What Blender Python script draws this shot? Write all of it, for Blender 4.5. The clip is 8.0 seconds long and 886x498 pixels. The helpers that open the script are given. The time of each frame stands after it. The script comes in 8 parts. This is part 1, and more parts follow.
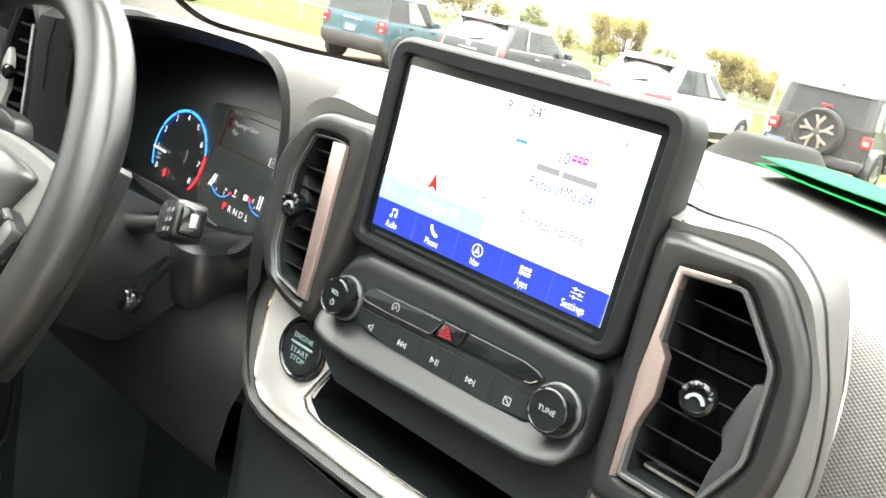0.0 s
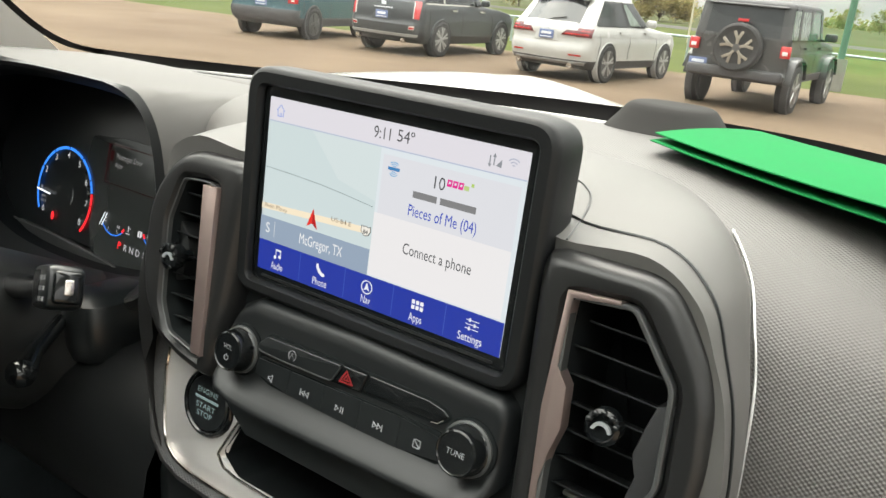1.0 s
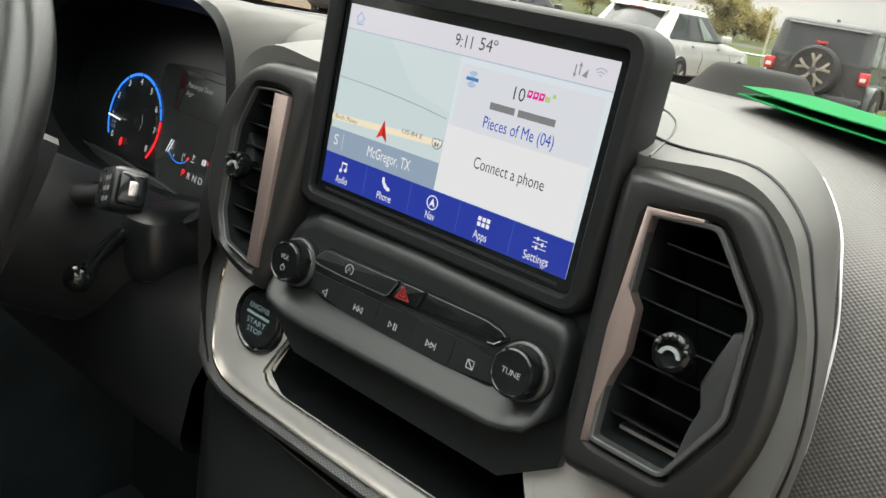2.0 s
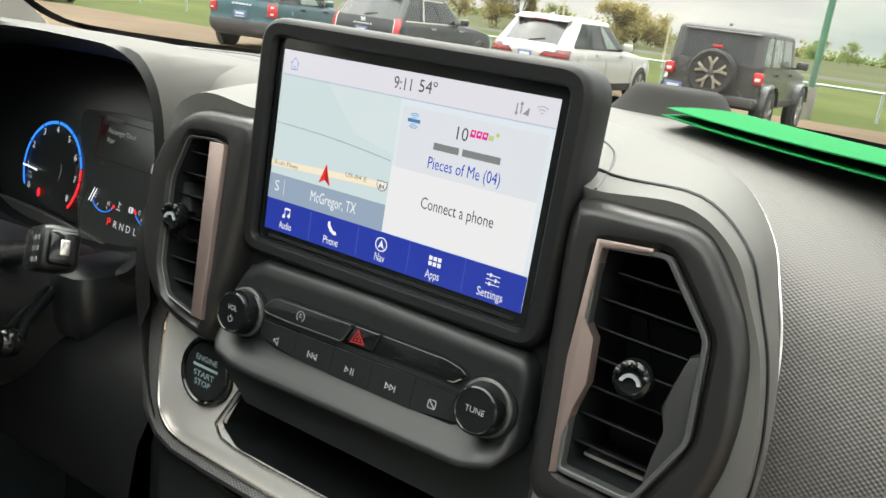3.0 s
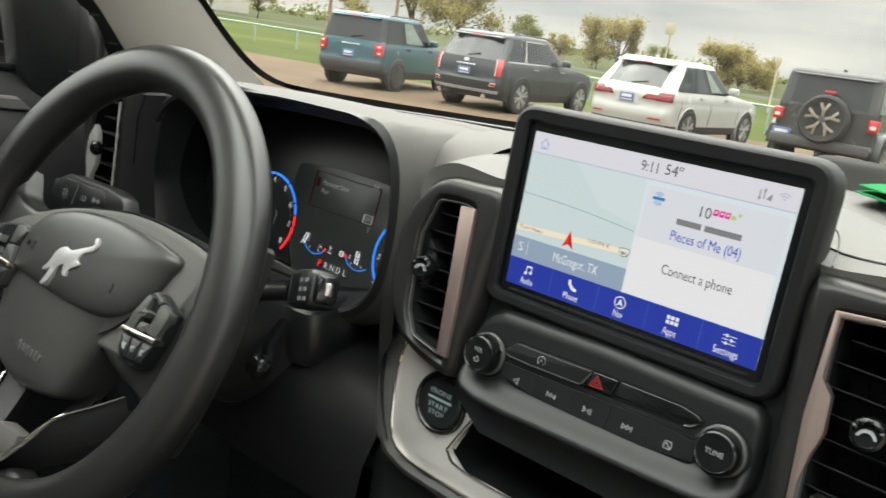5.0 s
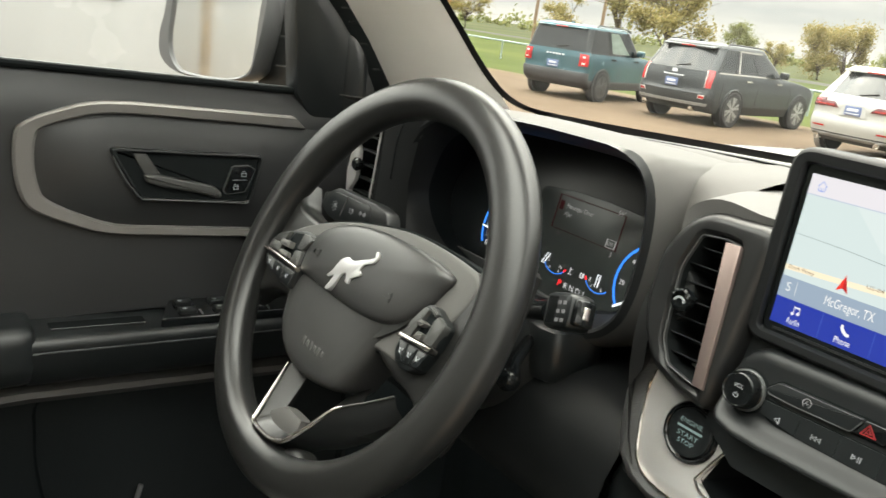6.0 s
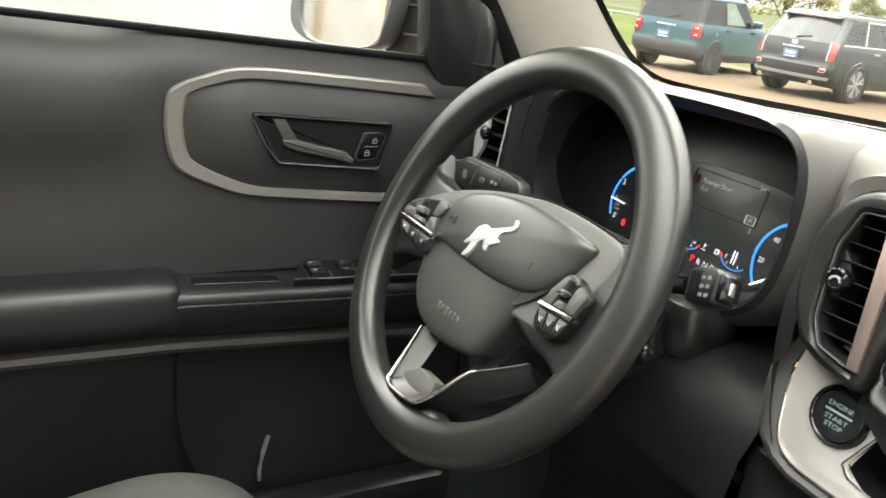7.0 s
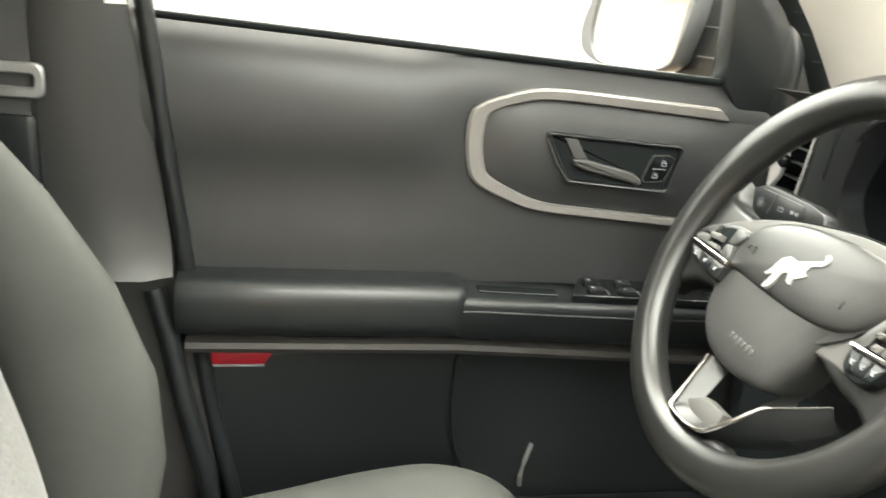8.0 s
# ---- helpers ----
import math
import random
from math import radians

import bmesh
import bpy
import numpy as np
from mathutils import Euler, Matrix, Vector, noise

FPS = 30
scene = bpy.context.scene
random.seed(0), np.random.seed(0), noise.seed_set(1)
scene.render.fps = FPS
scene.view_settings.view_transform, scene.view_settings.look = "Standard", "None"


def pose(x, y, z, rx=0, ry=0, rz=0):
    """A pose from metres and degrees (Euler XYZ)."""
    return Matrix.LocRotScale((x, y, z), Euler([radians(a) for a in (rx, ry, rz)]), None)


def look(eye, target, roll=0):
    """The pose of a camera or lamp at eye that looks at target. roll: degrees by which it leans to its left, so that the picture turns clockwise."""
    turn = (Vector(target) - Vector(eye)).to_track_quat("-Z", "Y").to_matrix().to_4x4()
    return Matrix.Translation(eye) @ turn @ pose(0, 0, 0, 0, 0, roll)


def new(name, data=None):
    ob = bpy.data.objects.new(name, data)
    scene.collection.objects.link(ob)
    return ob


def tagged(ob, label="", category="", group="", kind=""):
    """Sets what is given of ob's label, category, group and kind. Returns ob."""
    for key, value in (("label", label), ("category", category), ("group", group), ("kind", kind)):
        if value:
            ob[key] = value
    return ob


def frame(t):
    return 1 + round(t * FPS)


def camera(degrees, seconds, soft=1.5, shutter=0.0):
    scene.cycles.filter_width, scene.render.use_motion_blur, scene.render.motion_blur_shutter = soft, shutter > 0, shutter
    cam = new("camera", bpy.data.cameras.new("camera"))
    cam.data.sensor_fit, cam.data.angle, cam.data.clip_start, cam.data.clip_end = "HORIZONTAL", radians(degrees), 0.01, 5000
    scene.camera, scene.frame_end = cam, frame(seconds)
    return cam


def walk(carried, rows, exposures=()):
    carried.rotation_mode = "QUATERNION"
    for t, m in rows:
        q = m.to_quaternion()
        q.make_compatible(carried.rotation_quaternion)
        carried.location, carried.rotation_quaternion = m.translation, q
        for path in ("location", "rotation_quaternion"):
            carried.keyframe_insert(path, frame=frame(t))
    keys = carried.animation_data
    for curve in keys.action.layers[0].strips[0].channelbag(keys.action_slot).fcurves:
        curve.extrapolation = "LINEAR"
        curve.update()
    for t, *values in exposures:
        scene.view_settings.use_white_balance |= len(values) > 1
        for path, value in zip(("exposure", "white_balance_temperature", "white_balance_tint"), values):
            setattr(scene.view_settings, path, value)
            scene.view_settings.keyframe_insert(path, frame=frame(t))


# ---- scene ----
cam = camera(57.2, 8.0, shutter=0.2)
PATH = [
    (0, (0.262, 0.249, 1.565), (-0.913, 1.775, 1.023), 12.7),
    (0.5, (0.265, 0.271, 1.592), (-0.831, 1.828, 0.981), 7.7),
    (1, (0.262, 0.297, 1.602), (-0.787, 1.884, 0.984), 5.7),
    (1.5, (0.255, 0.297, 1.585), (-0.868, 1.817, 0.933), 6.6),
    (1.7, (0.263, 0.293, 1.554), (-0.905, 1.783, 0.908), 9.1),
    (2.8, (0.242, 0.305, 1.563), (-0.803, 1.908, 0.981), 8.4),
    (3, (0.245, 0.287, 1.565), (-0.762, 1.92, 0.997), 7.4),
    (3.5, (0.234, 0.249, 1.579), (-0.722, 1.933, 1.082), 8.3),
    (4, (0.233, 0.219, 1.58), (-0.729, 1.91, 1.113), 9.0),
    (4.5, (0.224, 0.205, 1.591), (-0.809, 1.852, 1.122), 8.2),
    (5, (0.21, 0.177, 1.585), (-0.995, 1.69, 1.075), 8.0),
    (5.2, (0.207, 0.163, 1.588), (-1.073, 1.611, 1.072), 8.0),
    (6.3, (0.192, 0.105, 1.601), (-1.381, 1.198, 1.024), 7.6),
    (6.5, (0.19, 0.1, 1.601), (-1.401, 1.155, 1.004), 7.6),
    (7, (0.182, 0.083, 1.594), (-1.443, 1.052, 0.947), 7.6),
    (7.5, (0.18, 0.066, 1.587), (-1.533, 0.806, 0.865), 7.0),
    (8, (0.187, 0.035, 1.597), (-1.651, 0.443, 0.92), 6.1),
]
SKY, LCD = 0.075, 0.415
EXPOSURE = [(0.0, 2.75, 7050, 9), (0.2, 2.15, 7100, 9), (0.5, 1.63, 7100, 9), (1.0, 1.34, 7150, 9), (1.7, 1.2, 7050, 8), (3.0, 1.36, 7050, 7), (3.5, 1.27, 7000, 7), (4.5, 1.10, 6900, 7), (5.0, 1.22, 7050, 7), (6.5, 1.76, 7350, 7), (7.0, 2.12, 7350, 7), (7.5, 2.7, 7400, 7), (8.0, 2.95, 7400, 7)]
walk(cam, [(t, look(eye, target, roll)) for t, eye, target, roll in PATH], EXPOSURE)

# ---------------------------------------------------------------- light
world = bpy.data.worlds.new("world")
scene.world = world
world.use_nodes = True
wn = world.node_tree.nodes
sky = wn.new("ShaderNodeTexSky")
sky.sky_type, sky.sun_disc = "NISHITA", False
sky.sun_elevation, sky.sun_rotation = radians(61), radians(-64)
sky.air_density, sky.dust_density, sky.ozone_density = 1.0, 4.0, 1.0
# an overcast sheet of cloud lies over the blue
cloud_map = wn.new("ShaderNodeTexCoord")
cloud_scale = wn.new("ShaderNodeMapping")
cloud_scale.inputs["Scale"].default_value = (1.0, 1.0, 9.0)
cloud = wn.new("ShaderNodeTexNoise")
cloud.inputs["Scale"].default_value, cloud.inputs["Detail"].default_value = 2.6, 5
cloud_ramp = wn.new("ShaderNodeValToRGB")
cloud_ramp.color_ramp.elements[0].position, cloud_ramp.color_ramp.elements[0].color = 0.3, (0.63, 0.69, 0.76, 1)
cloud_ramp.color_ramp.elements[1].position, cloud_ramp.color_ramp.elements[1].color = 0.72, (1.20, 1.20, 1.18, 1)
# an overcast sky is about three times as bright overhead as at the horizon
height = wn.new("ShaderNodeSeparateXYZ")
rise = wn.new("ShaderNodeMapRange")
rise.inputs["From Min"].default_value, rise.inputs["From Max"].default_value = 0.12, 0.75
rise.inputs["To Min"].default_value, rise.inputs["To Max"].default_value = 7.4, 46.0
dome = wn.new("ShaderNodeVectorMath")
dome.operation = "SCALE"
cloud_mix = wn.new("ShaderNodeMix")
cloud_mix.data_type = "RGBA"
cloud_mix.inputs[0].default_value = 0.9
wl = world.node_tree.links
wl.new(cloud_map.outputs["Generated"], cloud_scale.inputs[0])
wl.new(cloud_scale.outputs[0], cloud.inputs["Vector"])
wl.new(cloud.outputs["Fac"], cloud_ramp.inputs[0])
wl.new(sky.outputs[0], cloud_mix.inputs[6])
wl.new(cloud_map.outputs["Generated"], height.inputs[0])
wl.new(height.outputs["Z"], rise.inputs["Value"])
wl.new(cloud_ramp.outputs[0], dome.inputs[0])
# the veiled sun, high ahead of the car, lifts that part of the cloud sheet
veil = wn.new("ShaderNodeVectorMath")
veil.operation = "DOT_PRODUCT"
veil.inputs[1].default_value = (-0.42, 0.20, 0.885)
lift = wn.new("ShaderNodeMapRange")
lift.inputs["From Min"].default_value, lift.inputs["From Max"].default_value = 0.45, 1.0
lift.inputs["To Min"].default_value, lift.inputs["To Max"].default_value = 0.95, 1.9
both = wn.new("ShaderNodeMath")
both.operation = "MULTIPLY"
wl.new(cloud_map.outputs["Generated"], veil.inputs[0])
wl.new(veil.outputs["Value"], lift.inputs["Value"])
wl.new(lift.outputs[0], both.inputs[0])
wl.new(rise.outputs[0], both.inputs[1])
wl.new(both.outputs[0], dome.inputs["Scale"])
wl.new(dome.outputs[0], cloud_mix.inputs[7])
wl.new(cloud_mix.outputs[2], wn["Background"].inputs["Color"])
wn["Background"].inputs["Strength"].default_value = SKY

sun = new("sun", bpy.data.lights.new("sun", "SUN"))
sun.data.energy, sun.data.angle, sun.data.color = 0.8, radians(30), (1.0, 0.96, 0.9)
sun.matrix_world = look((-4.5, 2.2, 9.0), (0, 0, 0))


# ---------------------------------------------------------------- materials
def shader(name):
    m = bpy.data.materials.new(name)
    m.use_nodes = True
    return m, m.node_tree.nodes, m.node_tree.links, m.node_tree.nodes["Principled BSDF"]


def surface(name, colour, rough=0.5, metal=0.0, vary=0.15, scale=8.0, grain=0.0, grain_scale=900.0, spec=0.5, coat=0.0, pattern="noise", tint=None, rand=0.0, sheen=0.0):
    """A painted, moulded or woven surface with a broad variation and a fine relief."""
    m, n, l, b = shader(name)
    b.inputs["Metallic"].default_value = metal
    b.inputs["Specular IOR Level"].default_value = spec
    b.inputs["Coat Weight"].default_value = coat
    b.inputs["Coat Roughness"].default_value = 0.06
    b.inputs["Sheen Weight"].default_value = sheen
    co = n.new("ShaderNodeTexCoord")
    big = n.new("ShaderNodeTexNoise")
    big.inputs["Scale"].default_value, big.inputs["Detail"].default_value = scale, 4
    l.new(co.outputs["Object"], big.inputs["Vector"])
    ramp = n.new("ShaderNodeValToRGB")
    low = [c * (1 - vary) for c in colour]
    high = [min(1, c * (1 + vary)) for c in (tint or colour)]
    ramp.color_ramp.elements[0].position, ramp.color_ramp.elements[0].color = 0.3, (*low, 1)
    ramp.color_ramp.elements[1].position, ramp.color_ramp.elements[1].color = 0.7, (*high, 1)
    l.new(big.outputs["Fac"], ramp.inputs[0])
    out = ramp.outputs[0]
    if rand:
        info = n.new("ShaderNodeObjectInfo")
        hsv = n.new("ShaderNodeHueSaturation")
        mul = n.new("ShaderNodeMapRange")
        mul.inputs["To Min"].default_value, mul.inputs["To Max"].default_value = 1 - rand, 1 + rand
        l.new(info.outputs["Random"], mul.inputs["Value"])
        l.new(mul.outputs[0], hsv.inputs["Value"])
        l.new(out, hsv.inputs["Color"])
        out = hsv.outputs[0]
    l.new(out, b.inputs["Base Color"])
    wear = n.new("ShaderNodeMapRange")
    wear.inputs["To Min"].default_value, wear.inputs["To Max"].default_value = max(0.02, rough - 0.08), min(1, rough + 0.08)
    l.new(big.outputs["Fac"], wear.inputs["Value"])
    l.new(wear.outputs[0], b.inputs["Roughness"])
    if grain:
        bump = n.new("ShaderNodeBump")
        bump.inputs["Strength"].default_value = min(1, grain)
        bump.inputs["Distance"].default_value = {"weave": 0.00010, "leather": 0.00014}.get(pattern, 0.00012)
        if pattern == "noise":
            fine = n.new("ShaderNodeTexNoise")
            fine.inputs["Scale"].default_value, fine.inputs["Detail"].default_value = grain_scale, 3
            height = fine.outputs["Fac"]
        elif pattern == "leather":
            fine = n.new("ShaderNodeTexVoronoi")
            fine.inputs["Scale"].default_value = grain_scale
            height = fine.outputs["Distance"]
        else:
            # a regular embossed diamond weave over the rolled surface
            xyz = n.new("ShaderNodeSeparateXYZ")
            l.new(co.outputs["Object"], xyz.inputs[0])

            def calc(op, p, q):
                k = n.new("ShaderNodeMath")
                k.operation = op
                for i, v in enumerate((p, q)):
                    if isinstance(v, float):
                        k.inputs[i].default_value = v
                    elif v is not None:
                        l.new(v, k.inputs[i])
                return k.outputs[0]
            across = xyz.outputs["X"]
            along = calc("ADD", xyz.outputs["Y"], xyz.outputs["Z"])
            one = calc("SINE", calc("MULTIPLY", calc("ADD", across, along), grain_scale), None)
            two = calc("SINE", calc("MULTIPLY", calc("SUBTRACT", across, along), grain_scale), None)
            fine, height = None, calc("ADD", one, calc("MULTIPLY", two, 0.8))
        if fine:
            l.new(co.outputs["Object"], fine.inputs["Vector"])
        l.new(height, bump.inputs["Height"])
        l.new(bump.outputs[0], b.inputs["Normal"])
    return m


def glow(name, colour, strength, gloss=0.0):
    """A lit part of a display."""
    m, n, l, b = shader(name)
    b.inputs["Base Color"].default_value = (0.01, 0.01, 0.012, 1)
    b.inputs["Roughness"].default_value = 0.12
    b.inputs["Specular IOR Level"].default_value = gloss
    b.inputs["Emission Color"].default_value = (*colour, 1)
    b.inputs["Emission Strength"].default_value = strength
    return m


def pane(name, colour, gloss_rough=0.0, ior=1.45, strength=1.0):
    """A thin sheet of glass: clear, with a mirror-like sheen that grows to the edge-on view."""
    m, n, l, b = shader(name)
    n.remove(b)
    clear, shine = n.new("ShaderNodeBsdfTransparent"), n.new("ShaderNodeBsdfGlossy")
    clear.inputs[0].default_value = (*colour, 1)
    shine.inputs["Roughness"].default_value = gloss_rough
    fres = n.new("ShaderNodeFresnel")
    fres.inputs["IOR"].default_value = ior
    scaled = n.new("ShaderNodeMath")
    scaled.operation = "MULTIPLY"
    scaled.use_clamp = True
    scaled.inputs[1].default_value = strength
    mix = n.new("ShaderNodeMixShader")
    l.new(fres.outputs[0], scaled.inputs[0])
    l.new(scaled.outputs[0], mix.inputs[0])
    l.new(clear.outputs[0], mix.inputs[1])
    l.new(shine.outputs[0], mix.inputs[2])
    l.new(mix.outputs[0], n["Material Output"].inputs[0])
    return m


# black plastic inside hollows, darkened further so the base colour carries their shade
HOLLOWM = surface("shaded_hollow_plastic", (0.0046, 0.006, 0.0065), 0.6, vary=0.1, spec=0.18)
PAD = surface("dash_pad_weave", (0.062, 0.059, 0.056), 0.52, grain=0.8, grain_scale=2000.0, pattern="weave", vary=0.1)
PADF = surface("padded_weave", (0.07, 0.07, 0.07), 0.5, grain=0.8, grain_scale=2000.0, pattern="weave", vary=0.1)
DASH = surface("dash_soft_plastic", (0.095, 0.092, 0.0875), 0.66, grain=0.35, grain_scale=1100, vary=0.1, spec=0.3)
HUMPM = surface("matt_sensor_cover", (0.026, 0.0255, 0.0245), 0.85, grain=0.3, grain_scale=1200, vary=0.1, spec=0.12)
LEDGE = surface("satin_ledge", (0.045, 0.043, 0.041), 0.4, metal=0.2, vary=0.08)
VENTH = surface("vent_housing_plastic", (0.0105, 0.011, 0.011), 0.38, grain=0.3, grain_scale=1200, vary=0.12)
KNEEM = surface("matt_knee_plastic", (0.0056, 0.0066, 0.0071), 0.48, grain=0.3, grain_scale=1200, vary=0.15, spec=0.35)
DARK = surface("dark_plastic", (0.014, 0.0152, 0.0154), 0.38, grain=0.3, grain_scale=1200, vary=0.15)
BLACK = surface("black_plastic", (0.0090, 0.0110, 0.0116), 0.33, grain=0.2, grain_scale=1200)
GLOSS = surface("gloss_black", (0.0055, 0.0066, 0.007), 0.12, spec=0.5, vary=0.2)
SATIN = surface("satin_grey_paint", (0.092, 0.090, 0.0855), 0.55, metal=0.2, vary=0.06, grain=0.1, grain_scale=2500)
SILVER = surface("satin_silver_paint", (0.62, 0.61, 0.59), 0.36, metal=0.5, vary=0.06, grain=0.1, grain_scale=2500)
CHROME = surface("bright_trim", (0.66, 0.62, 0.58), 0.22, metal=1.0, vary=0.05)
ROSE = surface("warm_satin_metal", (0.52, 0.41, 0.375), 0.36, metal=0.9, vary=0.06)
LEATHER = surface("wheel_leather", (0.0115, 0.0118, 0.0114), 0.31, grain=0.55, grain_scale=950, spec=0.5, pattern="leather", vary=0.15)
HUB = surface("hub_plastic", (0.033, 0.0333, 0.0325), 0.35, grain=0.45, grain_scale=1000, pattern="leather", vary=0.12)
PANELM = surface("satin_panel_plastic", (0.0080, 0.0095, 0.0101), 0.39, spec=0.36, grain=0.15, grain_scale=2000, vary=0.06)
KEY = surface("switch_key_plastic", (0.055, 0.056, 0.054), 0.4, vary=0.08)
GRILLE = surface("perforated_grille", (0.16, 0.16, 0.155), 0.6, grain=1.0, grain_scale=1900.0, pattern="weave", vary=0.1)
LIP = surface("satin_dark_lip", (0.072, 0.076, 0.0755), 0.38, metal=0.3, vary=0.06)
DOORP = surface("door_plastic", (0.0100, 0.0120, 0.0127), 0.36, grain=0.45, grain_scale=600, pattern="leather", vary=0.12)
DOORW = surface("door_weave", (0.0228, 0.0240, 0.0248), 0.44, grain=0.6, grain_scale=900, vary=0.12)
TRIM = surface("grey_door_trim", (0.165, 0.158, 0.150), 0.42, metal=0.15, vary=0.06)
LINER = surface("headliner_cloth", (0.86, 0.825, 0.77), 0.95, grain=0.5, grain_scale=1500, vary=0.05, spec=0.1)
CLOTH = surface("seat_cloth", (0.088, 0.088, 0.083), 0.95, grain=1.0, grain_scale=700, vary=0.3, scale=260, spec=0.1, sheen=0.3)
BOLSTER = surface("seat_bolster", (0.056, 0.059, 0.055), 0.8, grain=0.6, grain_scale=900, vary=0.12, spec=0.25)
PIT = surface("matt_black_lining", (0.010, 0.012, 0.0125), 0.85, spec=0.06)
CARPET = surface("carpet", (0.021, 0.027, 0.029), 0.95, grain=1.0, grain_scale=500, vary=0.3, spec=0.1)
WEB = surface("belt_webbing", (0.05, 0.05, 0.05), 0.8, grain=0.8, grain_scale=800)
STEEL = surface("buckle_metal", (0.5, 0.5, 0.5), 0.35, metal=0.9)
REFLECT = surface("red_reflector", (0.32, 0.01, 0.02), 0.15, vary=0.1, scale=200, coat=1)
GREEN = surface("green_card", (0.006, 0.135, 0.040), 0.7, vary=0.05, scale=20, spec=0.05)
LAMPM = surface("bright_moulding", (0.55, 0.55, 0.55), 0.3, metal=0.6, vary=0.04)
WHITE_MARK = surface("white_marking", (0.27, 0.285, 0.295), 0.5, vary=0.04)
FAINT_MARK = surface("grey_marking", (0.24, 0.24, 0.25), 0.5, vary=0.05)
RED_MARK = surface("red_marking", (0.24, 0.014, 0.018), 0.4, vary=0.05)
MIRROR = surface("mirror_glass", (0.9, 0.91, 0.9), 0.02, metal=1.0, vary=0.01)
WINDSCREEN = pane("windscreen_glass", (0.69, 0.705, 0.69), 0.0, 1.5, 1.5)
SIDEGLASS = pane("side_glass", (0.80, 0.82, 0.805), 0.0, 1.45, 0.8)
FRIT = surface("black_glass_band", (0.004, 0.004, 0.004), 0.35)
HOODW = surface("white_body_paint", (0.36, 0.36, 0.35), 0.25, coat=0.6, vary=0.03)


# ---------------------------------------------------------------- building helpers
WM = {}


def thing(name, label, category, at=(0, 0, 0), m=None, group="", kind=""):
    ob = new(name)
    m = m or Matrix.Translation(at)
    ob.matrix_world = m
    WM[ob] = m.copy()
    return tagged(ob, label, category, group, kind)


def part(name, bm, mat, parent, label="", world=True, sharp=38, kind=""):
    """Links a bmesh as one mesh object under a thing or part. world: its points are in the world, else in the parent's frame."""
    if world:
        bm.transform(WM[parent].inverted())
    bmesh.ops.recalc_face_normals(bm, faces=bm.faces)
    me = bpy.data.meshes.new(name)
    bm.to_mesh(me)
    bm.free()
    me.materials.append(mat)
    me.polygons.foreach_set("use_smooth", [True] * len(me.polygons))
    me.set_sharp_from_angle(angle=radians(sharp))
    ob = new(name, me)
    ob.parent = parent
    WM[ob] = WM[parent].copy()
    return tagged(ob, label, kind=kind)


def solid(name, bm, mat, label, category, kind="", sharp=38, group=""):
    """A thing of one mesh, its points in the world."""
    bmesh.ops.recalc_face_normals(bm, faces=bm.faces)
    me = bpy.data.meshes.new(name)
    c = Vector((0, 0, 0))
    for v in bm.verts:
        c += v.co / len(bm.verts)
    bm.transform(Matrix.Translation(-c))
    bm.to_mesh(me)
    bm.free()
    me.materials.append(mat)
    me.polygons.foreach_set("use_smooth", [True] * len(me.polygons))
    me.set_sharp_from_angle(angle=radians(sharp))
    ob = new(name, me)
    ob.matrix_world = Matrix.Translation(c)
    WM[ob] = Matrix.Translation(c)
    return tagged(ob, label, category, group, kind)


def axes(o, x, y):
    """A frame at o with its first two axes."""
    x = Vector(x).normalized()
    z = x.cross(Vector(y)).normalized()
    y = z.cross(x)
    return Matrix(((x.x, y.x, z.x, o[0]), (x.y, y.y, z.y, o[1]), (x.z, y.z, z.z, o[2]), (0, 0, 0, 1)))


def loft(rings, closed=True, cap=(True, True), bm=None):
    bm = bm or bmesh.new()
    rows = [[bm.verts.new(p) for p in r] for r in rings]
    for a, b in zip(rows, rows[1:]):
        k = len(a)
        for i in range(k if closed else k - 1):
            j = (i + 1) % k
            bm.faces.new((a[i], a[j], b[j], b[i]))
    if closed and cap[0]:
        bm.faces.new(rows[0])
    if closed and cap[1]:
        bm.faces.new(rows[-1])
    return bm


def inset(pts, d):
    """The outline, moved inwards by d (outline runs either way round)."""
    k = len(pts)
    area = sum(pts[i][0] * pts[(i + 1) % k][1] - pts[(i + 1) % k][0] * pts[i][1] for i in range(k))
    s = 1 if area > 0 else -1
    out = []
    for i in range(k):
        p, q, r = Vector(pts[i - 1]), Vector(pts[i]), Vector(pts[(i + 1) % k])
        a, b = (q - p).normalized(), (r - q).normalized()
        na, nb = Vector((-a.y, a.x)) * s, Vector((-b.y, b.x)) * s
        mid = (na + nb)
        mid = mid / max(0.35, mid.length_squared / 2) if mid.length > 1e-6 else na
        out.append(tuple(q + mid * d * 1.0))
    return out


def rounded(pts, r, n=4):
    """Rounds the corners of an outline."""
    out, k = [], len(pts)
    for i in range(k):
        p, q, s = Vector(pts[i - 1]), Vector(pts[i]), Vector(pts[(i + 1) % k])
        a, b = (p - q), (s - q)
        t = min(r, a.length * 0.45, b.length * 0.45)
        a, b = q + a.normalized() * t, q + b.normalized() * t
        for j in range(n + 1):
            u = j / n
            out.append(tuple(a * (1 - u) ** 2 + q * 2 * u * (1 - u) + b * u * u))
    return out


